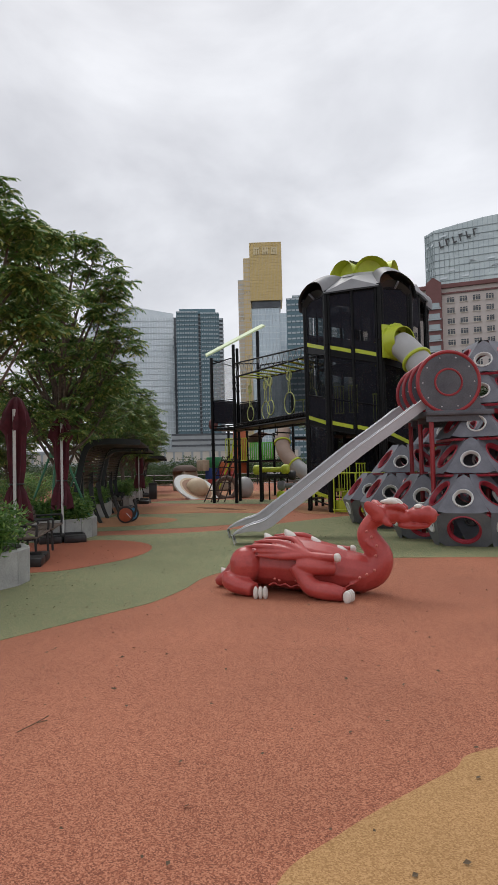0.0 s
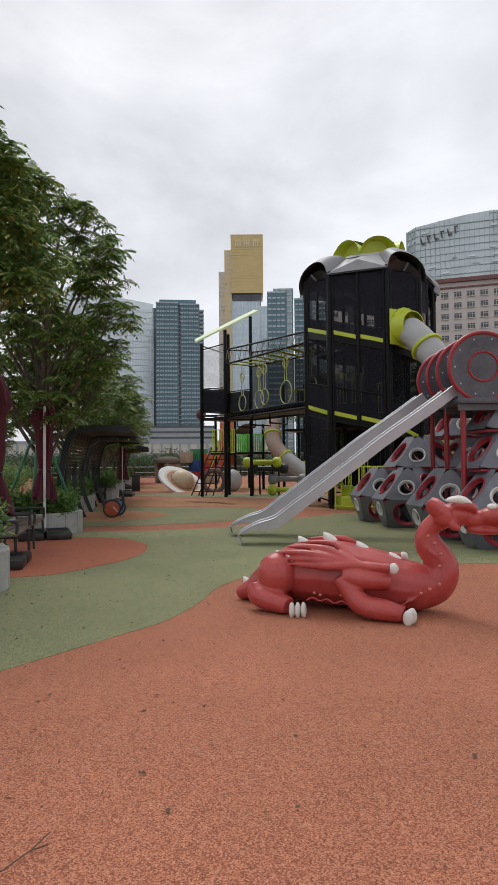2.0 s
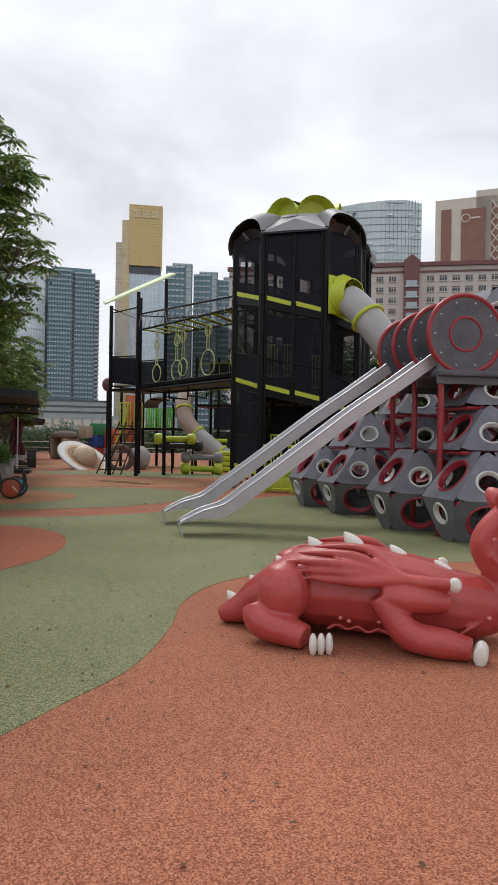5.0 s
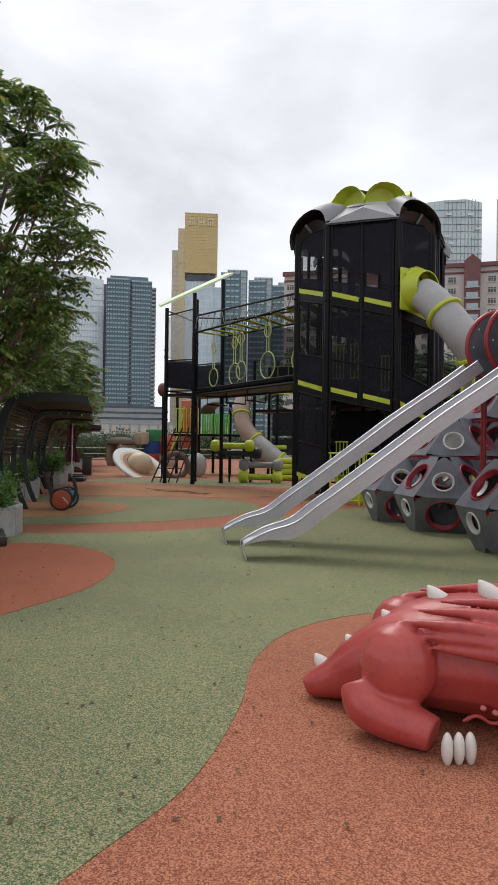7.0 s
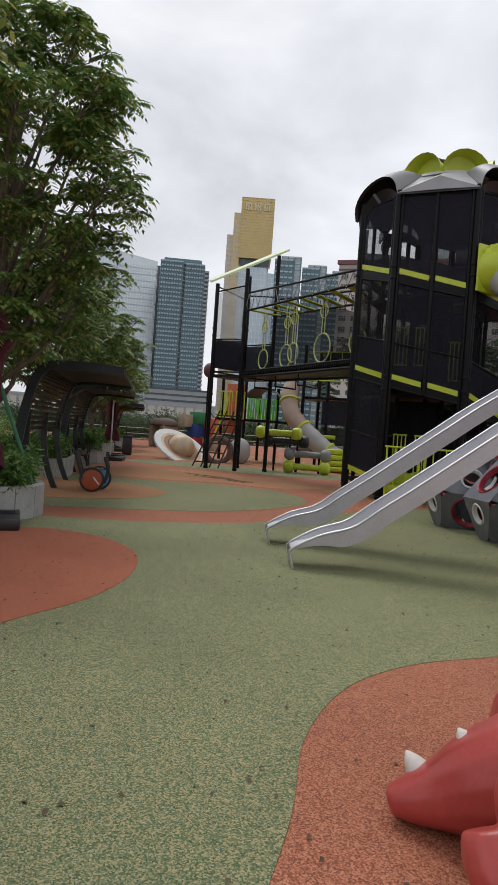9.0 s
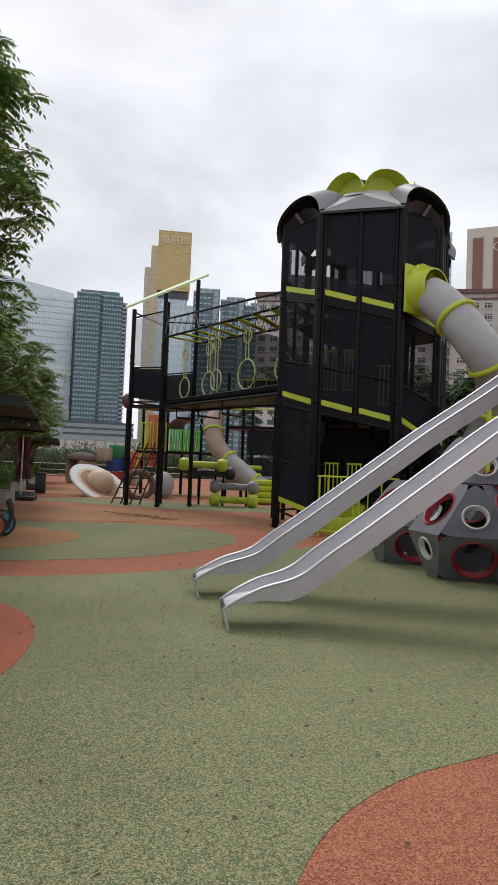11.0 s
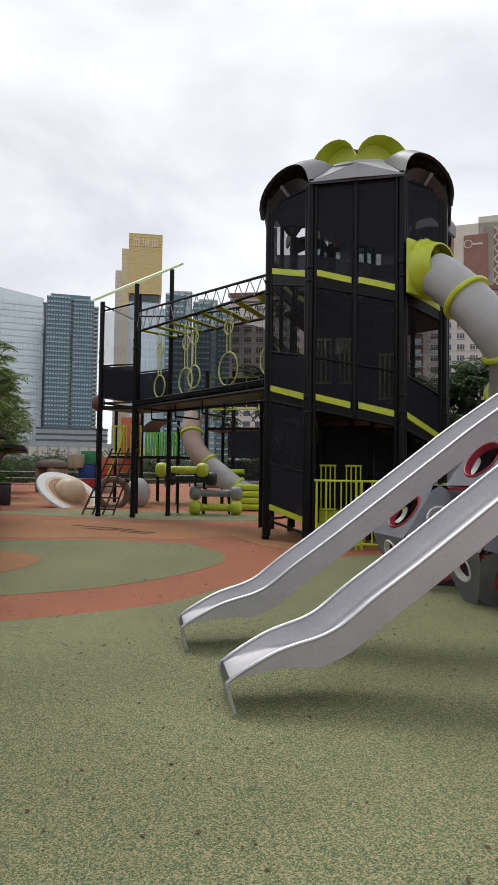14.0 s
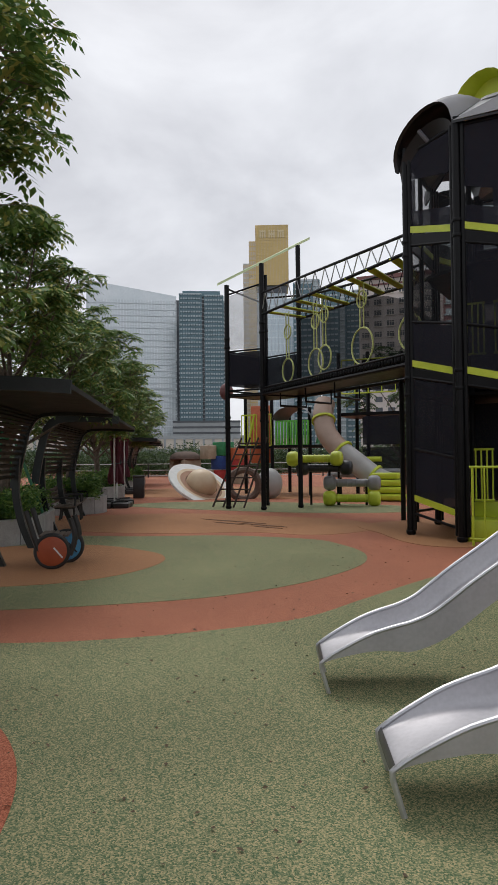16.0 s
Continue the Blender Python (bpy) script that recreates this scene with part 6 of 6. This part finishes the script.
for q in range(4):
    sh = Shape()
    sh.box((3.1, -3.0 + 0.12 * q, 0.14 + 0.24 * q), (1.5 - 0.18 * q, 0.7, 0.22), bevel=0.09)
    part("lime_step", sh, LIME, back, "lime moulded step")
for x, z in ((1.9, 1.45), (2.6, 1.0), (1.2, 0.85)):
    sh = Shape()
    sh.tube([(x - 0.7, -1.3, z), (x + 0.7, -1.3, z)], 0.1, 10)
    part("bar", sh, LIME if z > 1.2 else ROOF_GREY, back)
sh = Shape()
sh.box((-3.55, 1.5, 2.6), (0.95, 0.1, 2.6), bevel=0.04)
part("climbing_wall", sh, BLOCK_ORANGE, back, "orange-brown climbing wall")
sh = Shape()
sh.tube(spline([Vector(p) for p in ((-4.2, -0.6, 0.05), (-3.7, -0.5, 1.2), (-3.3, -0.4, 2.2), (-3.0, -0.4, 3.4))], 4, closed=False), 0.05, 8)
part("lime_pole", sh, LIME, back)

# dull red ball on a tall pole
sh = Shape()
sh.ball((0, 0, 3.95), (0.25, 0.25, 0.31), None, 18, 12)
ballpole = solo("ball_post", sh, surface("dull_red_ball", (0.12, 0.045, 0.045), (0.16, 0.06, 0.06), rough=0.55), "dull red ball on a slim black pole", "play post", pose(-15.75, 31.7, 0))
sh = Shape()
sh.tube([(0, 0, 0), (0, 0, 3.75)], 0.05, 8)
part("pole", sh, BLACK_STEEL, ballpole)

# climbing net below the deck
net = thing("climbing_net", "brown knotted rope ladder net under the deck", "rope net", pose(-14.1, 28.9, 0, 0, 0, 0))
for i in range(4):
    sh = Shape()
    sh.tube([(-0.7 + 0.36 * i, -0.1, 0.02), (-0.15 + 0.3 * i, 0.9, 2.2)], 0.03, 6)
    part("rope", sh, ROPE_BROWN, net)
for i in range(6):
    f = (i + 0.5) / 6
    sh = Shape()
    sh.tube([(-0.7 + 0.55 * f, -0.1 + f, 0.02 + 2.18 * f), (0.38 + 0.37 * f, -0.1 + f, 0.02 + 2.18 * f)], 0.028, 6)
    part("cross_rope", sh, ROPE_BROWN, net)
# dark moulded crawl hoop
sh = Shape()
sh.ring((0, 0, 0), 0.55, 0.13, Matrix.Rotation(radians(90), 4, "X"), 24, 8)
solo("crawl_hoop", sh, STONE_BROWN, "dark brown moulded crawl hoop", "play hoop", pose(-15.6, 32.8, 0.55, 0, 0, 30))
sh = Shape()
sh.ball((0, 0, 0), (0.5, 0.5, 0.6), None, 16, 10)
solo("boulder", sh, TUBE_GREY, "grey moulded climbing boulder", "boulder", pose(-14.9, 33.6, 0.55, 0, 0, 30))


# ---- city beyond ----
EYE0 = Vector((-2.0, 5.0, 0))


def spot(az, d):
    a = radians(az)
    return EYE0 + Vector((math.sin(a), math.cos(a), 0)) * d


def rise(el, d):
    return 1.55 + math.tan(radians(el)) * d


def building(name, label, az0, az1, d, el, depth):
    """An empty at the facade's left foot; local x along the facade, y away, z up. Returns it with width and height."""
    a, b = spot(az0, d), spot(az1, d / math.cos(radians(0)))
    ob = thing(name, label, "building", along(a, b))
    return ob, (b - a).length, rise(el, d)


def slab_block(ob, x0, x1, y0, y1, z0, z1, wall, band, floors, name="wall", band_h=0.35, proud=0.25, posts=0, post_mat=None, post_w=0.25):
    """A block of storeys: glass body with slab bands and upright fins that stand proud of it."""
    sh = Shape()
    sh.box(((x0 + x1) / 2, (y0 + y1) / 2, (z0 + z1) / 2), (x1 - x0, y1 - y0, z1 - z0))
    part(name, sh, wall, ob, smooth=0)
    sh = Shape()
    sh.box(((x0 + x1) / 2, (y0 + y1) / 2, 0), (x1 - x0 + 2 * proud, y1 - y0 + 2 * proud, (z1 - z0) / floors * band_h))
    strip = mesh_of("floor_band", sh, band, 0)
    for k in range(floors + 1):
        part("floor_band", strip, None, ob, m=Matrix.Translation((0, 0, z0 + (z1 - z0) * k / floors)))
    if posts:
        sh = Shape()
        sh.box((0, y0 - proud * 0.6, (z0 + z1) / 2), (post_w, proud * 1.6, z1 - z0))
        fin = mesh_of("fin", sh, post_mat or band, 0)
        sh = Shape()
        sh.box((x1 + proud * 0.6, 0, (z0 + z1) / 2), (proud * 1.6, post_w, z1 - z0))
        fin2 = mesh_of("fin", sh, post_mat or band, 0)
        for k in range(posts + 1):
            part("fin", fin, None, ob, m=Matrix.Translation((x0 + (x1 - x0) * k / posts, 0, 0)))
            part("fin", fin2, None, ob, m=Matrix.Translation((0, y0 + (y1 - y0) * k / posts, 0)))


# silver tower with a slanting top
ob, w, h = building("office_tower", "silver glass office tower with a slanting roofline", -38.5, -31.0, 340, 13.6, 30)
sh = Shape()
hl = rise(14.7, 340)
sh.put([(0, 0, 0), (w, 0, 0), (w, 30, 0), (0, 30, 0), (0, 0, hl), (w, 0, h), (w, 30, h), (0, 30, hl)], [(0, 1, 5, 4), (1, 2, 6, 5), (2, 3, 7, 6), (3, 0, 4, 7), (4, 5, 6, 7)])
part("wall", sh, SILVER_GLASS, ob, smooth=0)
sh = Shape()
sh.box((w / 2, -0.05, 0), (w, 0.3, 0.35))
strip = mesh_of("floor_band", sh, SILVER_LINE, 0)
for k in range(26):
    part("floor_band", strip, None, ob, m=Matrix.Translation((0, 0, 3.1 * k + 2)))
for z in (33, 36.5):
    part("service_band", strip, None, ob, m=Matrix.Translation((0, -0.15, z)) @ Matrix.Diagonal((1, 1, 3, 1)))
sh = Shape()
sh.box((0, -0.05, h * 0.485), (0.22, 0.3, h * 0.97))
strip = mesh_of("fin", sh, SILVER_LINE, 0)
for k in range(33):
    part("fin", strip, None, ob, m=Matrix.Translation((w * k / 32, 0, 0)))
sh = Shape()
sh.box((w + 0.8, 8, h / 2 - 1), (2.2, 16, h - 2))
part("dark_edge", sh, DARK_GLASS, ob, "dark glass edge", smooth=0)

# blue-green residential tower on a grey podium
ob, w, h = building("residential_tower", "tall blue-green glass residential tower on a pale podium", -30.7, -26.65, 300, 13.75, 20)
slab_block(ob, 0, w * 0.44, 0, 16, 0, h, BLUE_GLASS, BLUE_BAND, 38, band_h=0.36, proud=0.4, posts=8, post_mat=BLUE_GLASS, post_w=0.4)
slab_block(ob, w * 0.53, w * 0.9, -0.6, 16, 0, h - 0.8, BLUE_GLASS, BLUE_BAND, 38, band_h=0.36, proud=0.4, posts=7, post_mat=BLUE_GLASS, post_w=0.4)
slab_block(ob, w * 0.44, w * 0.53, 1.5, 16, 0, h - 2, DARK_GLASS, BLUE_BAND, 38, band_h=0.2, proud=0.1)
slab_block(ob, w * 0.9, w, 2.0, 16, 0, h - 3, DARK_GLASS, BLUE_BAND, 38, band_h=0.45, proud=0.5)
slab_block(ob, -3, w + 5, -8, 12, 0, rise(3.0, 300), PODIUM_GREY, DARK_GLASS, 7, band_h=0.35, proud=0.1)
sh = Shape()
sh.box((w / 2 - 1, 8, h + 1), (w * 0.8, 10, 2.4))
part("plant_room", sh, BLUE_GLASS, ob, smooth=0)

# gold-topped tower group
D = 450
ob, w, h = building("gold_tower", "stepped tower with a gold glass block on top and pale sides", -24.12, -21.3, D, 19.33, 30)
z0 = rise(14.6, D)
slab_block(ob, 0, w, 0, 26, z0, h, GOLD_GLASS, GOLD_GLASS, 20, band_h=0.2, proud=0.15, posts=22, post_mat=GOLD_PALE, post_w=0.12)
for k, (x, ww) in enumerate(((0.22, 0.14), (0.5, 0.15), (0.78, 0.14))):
    for q in range(3):
        sh = Shape()
        sh.box((w * (x - ww / 2 + ww * q / 2), -0.5, h - 6.0), (1.0, 0.5, 5.2))
        part("sign_bar", sh, LETTER, ob, "pale raised sign bar", smooth=0)
    sh = Shape()
    sh.box((w * x, -0.6, h - 4.2 - 2 * (k % 2)), (w * ww, 0.5, 1.0))
    part("sign_bar", sh, LETTER, ob, "pale raised sign bar", smooth=0)
sh = Shape()
sh.box((w * 0.5, 12, z0 - 2.5), (w * 0.9, 20, 5))
part("recess", sh, DARK_GLASS, ob, smooth=0)
slab_block(ob, -2, w * 0.9, 3, 26, 0, z0 - 5, PALE_BLUE_GLASS, SILVER_GLASS, 26, band_h=0.12, proud=0.1, posts=9, post_mat=SILVER_LINE, post_w=0.25)
slab_block(ob, -4.5, 0.2, 1, 24, 0, rise(18.1, D), GOLD_PALE, GOLD_GLASS, 46, band_h=0.2, proud=0.1, posts=4, post_mat=GOLD_GLASS)
slab_block(ob, -8.6, -4.3, 3, 24, 0, rise(16.4, D), GOLD_PALE, SILVER_LINE, 42, band_h=0.25, proud=0.1, posts=4, post_mat=GOLD_PALE)
slab_block(ob, w * 0.9, w * 1.6, 6, 26, 0, rise(13.6, D), PALE_BLUE_GLASS, SILVER_GLASS, 34, band_h=0.12, proud=0.1, posts=8, post_mat=SILVER_GLASS, post_w=0.25)

# blue-grey slab towers behind the bridge
for az0, az1, el, d in ((-20.9, -18.7, 14.9, 380), (-18.5, -16.5, 14.3, 385), (-16.4, -14.4, 13.9, 390)):
    ob, w, h = building("apartment_tower", "blue-grey glass apartment tower with pale slabs", az0, az1, d, el, 18)
    slab_block(ob, 0, w * 0.7, 0, 16, 0, h - 2, BLUE_GLASS, BLUE_BAND, 30, band_h=0.3, proud=0.3, posts=4, post_mat=BLUE_GLASS, post_w=0.5)
    slab_block(ob, w * 0.25, w, 1.4, 16, 0, h, GREEN_GLASS_DARK, BLUE_BAND, 31, band_h=0.3, proud=0.3, posts=3, post_mat=BLUE_GLASS, post_w=0.5)

# curved green-grey glass hotel
D = 330
hotel = thing("glass_hotel", "green-grey curved glass hotel tower with dark sign shapes", "building", pose(EYE0.x, EYE0.y, 0))
cols = [(-8.75, 19.3, 8.0), (-8.0, 19.35, 2.0), (-6.0, 19.55, 0.0), (-4.0, 19.75, -1.0), (-2.0, 19.85, -1.0), (-0.3, 19.9, 1.0), (1.0, 19.7, 4.0)]
front = [spot(az, D + off) - EYE0 for az, el, off in cols]
tops = [rise(el, D) for az, el, off in cols]
n = len(cols)
sh = Shape()
sh.put(front + [p + Vector((0, 0, t)) for p, t in zip(front, tops)] + [p * 1.09 + Vector((0, 0, t)) for p, t in zip(front, tops)],
       [(i, i + 1, n + i + 1, n + i) for i in range(n - 1)] + [(n + i, n + i + 1, 2 * n + i + 1, 2 * n + i) for i in range(n - 1)])
part("wall", sh, GREEN_GLASS, hotel, smooth=0)
hr = random.Random(4)
sh = Shape()
for k in range(34):
    for i in range(n - 1):
        z = 4 + k * 3.5
        if z > min(tops[i], tops[i + 1]) - 1:
            continue
        a, b = front[i] * 0.999, front[i + 1] * 0.999
        sh.box(((b - a).length / 2, 0, 0), ((b - a).length, 0.3, 0.28), along(a + Vector((0, 0, z)), b + Vector((0, 0, z))))
part("floor_band", sh, GREEN_GLASS_DARK, hotel, smooth=0)
sh = Shape()
for i in range(n - 1):
    a, b = front[i] * 0.9985, front[i + 1] * 0.9985
    for q in range(5):
        p = a.lerp(b, q / 5)
        sh = Shape()
        sh.box((0, 0, (tops[i]) / 2), (0.16, 0.3, tops[i]), along(p, p + (b - a)))
        part("fin", sh, GREEN_GLASS_DARK, hotel, smooth=0)
sh = Shape()
# paler panels at random: reflections put into the facade's colour
for q in range(60):
    i = hr.randrange(n - 1)
    a, b = front[i] * 0.998, front[i + 1] * 0.998
    f, z = hr.random() * 0.7, 50 + 3.5 * hr.randrange(19)
    if z < tops[i] - 4:
        p = a.lerp(b, f)
        sh = Shape()
        sh.box(((b - a).length * 0.14, 0, 0.6), ((b - a).length * 0.28, 0.2, 0.8), along(p + Vector((0, 0, z)), b + Vector((0, 0, z + 0.6))))
        part("lit_panel", sh, SILVER_GLASS, hotel, "pale glass panel with a reflection put into its colour", smooth=0)
sh = Shape()
a, b = front[1].lerp(front[2], 0.2) * 0.995, front[3] * 0.995
for q in range(6):
    p = a.lerp(b, q / 6 * 0.92)
    m = along(p + Vector((0, 0, 107.5 + q * 0.75)), b + Vector((0, 0, 112)))
    sh = Shape()
    sh.box((0.9, 0, 1.6), (0.65, 0.4, 3.4), m)
    sh.box((1.7, 0, 2.9 if q % 2 else 0.3), (1.6, 0.4, 0.7), m)
    part("sign_bar", sh, LETTER_DARK, hotel, "dark raised sign shape", smooth=0)

# pink-grey hotel with maroon trim
D = 230
ob, w, h = building("city_hotel", "pinkish grey hotel with maroon trim and many small windows", -15.5, 7.5, D, 14.7, 20)
sh = Shape()
sh.box((w / 2, 10, h / 2), (w, 20, h))
part("wall", sh, STONE_PINK, ob, smooth=0)
sh = Shape()
sh.box((w / 2, -0.3, h - 0.6), (w + 1, 1.6, 1.3))
sh.box((w / 2, -0.2, h - 3.0), (w, 0.6, 0.5))
part("cornice", sh, STONE_MAROON, ob, "maroon cornice", smooth=0)
fl, sp = 3.62, 4.15
wm = Shape()
wm.box((0, 0.0, 0), (2.3, 0.25, 1.75))
pane = mesh_of("window", wm, DARK_GLASS, 0)
wm = Shape()
for x in (-0.35, 0.45):
    wm.box((x, -0.16, 0), (0.12, 0.1, 1.75))
wm.box((0, -0.2, -1.0), (2.6, 0.5, 0.22))
wm.box((0, -0.16, 0.35), (2.3, 0.1, 0.1))
trim = mesh_of("window_frame", wm, STONE_CREAM, 0)
CA, CB = spot(-15.5, D) - EYE0, spot(7.5, D) - EYE0


def along_facade(az):
    """How far along the facade the bearing az falls."""
    r, e = Vector((math.sin(radians(az)), math.cos(radians(az)))), CB - CA
    return (CA.y * r.x - CA.x * r.y) / (e.x * r.y - e.y * r.x) * e.length


BAY = (along_facade(-8.0), along_facade(0.2))
for r in range(13):
    for c in range(int(w / sp)):
        x, z = 2.2 + sp * c, h - 5.3 - fl * r
        if any(abs(x - b) < 3.0 for b in BAY):
            continue
        wdw = part("window", pane, None, ob, m=Matrix.Translation((x, -0.02, z)))
        if r < 9:
            part("window_frame", trim, None, wdw)
for b in BAY:
    sh = Shape()
    sh.box((b, -0.6, h / 2 - 1), (5.0, 2.2, h - 2))
    sh.prism([(b - 2.5, h - 2), (b + 2.5, h - 2), (b + 2.5, h + 0.6), (b, h + 2.6), (b - 2.5, h + 0.6)], 0.2, 1.7, Matrix.Rotation(radians(90), 4, "X"))
    bay = part("bay", sh, STONE_MAROON, ob, "maroon projecting bay", smooth=0)
    for r in range(13):
        sh = Shape()
        sh.box((b, -1.75, h - 7.0 - fl * r), (3.6, 0.2, 1.6))
        sh.box((b, -1.95, h - 8.2 - fl * r), (4.6, 0.7, 0.5))
        part("balcony", sh, [GREEN_GLASS_DARK], bay, smooth=0)

# cream and brown hotel with a lattice
D = 270
ob, w, h = building("brown_panel_hotel", "cream hotel tower with brown panels and a diagonal lattice", 2.1, 12.5, D, 19.6, 22)
seg = lambda az: (math.tan(radians(az - 7.3)) * D * 0.999 + w / 2)
sh = Shape()
sh.box((seg(8.3) / 2, 11, h / 2), (seg(8.3), 22, h))
sh.box((seg(6.2), 9, h / 2 + 1.2), (8.0, 18, h + 2.4))
sh.box(((seg(8.3) + w) / 2, 13, h / 2 - 4), (w - seg(8.3), 22, h - 8))
part("wall", sh, STONE_CREAM, ob, smooth=0)
for a0, a1, zt in ((2.6, 3.4, h - 4), (4.2, 6.1, h - 4.5), (8.5, 12.0, h - 11)):
    sh = Shape()
    y = -0.15 if a0 < 8 else 1.85
    sh.box(((seg(a0) + seg(a1)) / 2, y, zt / 2), (seg(a1) - seg(a0), 0.5, zt))
    part("brown_panel", sh, PANEL_BROWN, ob, "brown facade panel", smooth=0)
sh = Shape()
x0, x1 = seg(6.55), seg(7.95)
sh.box(((x0 + x1) / 2, -0.25, h / 2 - 1.5), (x1 - x0, 0.3, h - 3))
part("lattice_back", sh, PANEL_BROWN, ob, smooth=0)
sh = Shape()
k = (x1 - x0) / 2.0
z = 20
while z < h - 4:
    for q in range(2):
        xa = x0 + q * k
        sh.tube([(xa, -0.5, z), (xa + k, -0.5, z + 4.2)], 0.28, 4)
        sh.tube([(xa + k, -0.55, z), (xa, -0.55, z + 4.2)], 0.28, 4)
    z += 4.2
part("lattice", sh, STONE_CREAM, ob, "cream diagonal lattice", smooth=0)
sh = Shape()
xs = seg(4.55)
sh.ring((0, 0, 0), 1.5, 0.22, Matrix.Translation((xs, -0.5, h - 8)) @ Matrix.Rotation(radians(90), 4, "X"), 18, 6)
sh.box((xs + 3.6, -0.5, h - 8.2), (3.6, 0.3, 0.7))
part("sign", sh, STONE_CREAM, ob, "cream sign shapes", smooth=0)
sh = Shape()
for q in range(60):
    zz = 5 + q * 1.7
    if zz < h - 12:
        sh.box(((seg(8.5) + seg(12)) / 2, 1.5, zz), (seg(12) - seg(8.5), 0.3, 0.25))
part("panel_joint", sh, STONE_MAROON, ob, smooth=0)

# low white podium wall between the trees and the towers
ob, w, h = building("podium_building", "low pale podium building beyond the hedge", -44, -20, 190, 1.7, 12)
slab_block(ob, 0, w, 0, 12, 0, h, STONE_CREAM, PODIUM_GREY, 2, band_h=0.25, proud=0.2, posts=30, post_mat=PODIUM_GREY, post_w=0.6)

# ---- litter on the floor ----
lr = random.Random(12)
lit = Shape()
for _ in range(2200):
    x, y = lr.uniform(-9, 1.5), lr.uniform(2.5, 22)
    if lr.random() < 0.5:
        x = lr.uniform(-9.5, -3.5)
    s = lr.uniform(0.012, 0.042)
    p = Vector((x, y, 0.012))
    q = Euler((lr.uniform(-0.3, 0.3), lr.uniform(-0.3, 0.3), lr.uniform(0, 6.28))).to_matrix()
    a, b = q @ Vector((1, 0, 0)), q @ Vector((0, 1, 0))
    lit.put([p, p + a * s * 0.5 + b * s * 0.3 + Vector((0, 0, 0.006)), p + a * s, p + a * s * 0.5 - b * s * 0.3], [(0, 1, 2), (0, 2, 3)])
solo("leaf_litter", lit, LITTER, "scattered small dry leaves on the rubber floor", "leaf litter", kind="stuff", smooth=0)
tw = Shape()
tw.tube([(-2.72, 4.22, 0.012), (-2.70, 4.36, 0.02), (-2.72, 4.5, 0.014)], 0.003, 5)
tw.tube([(-2.70, 4.36, 0.02), (-2.66, 4.42, 0.02)], 0.003, 5)
solo("twig", tw, LITTER, "thin dry twig lying on the rubber floor", "twig")
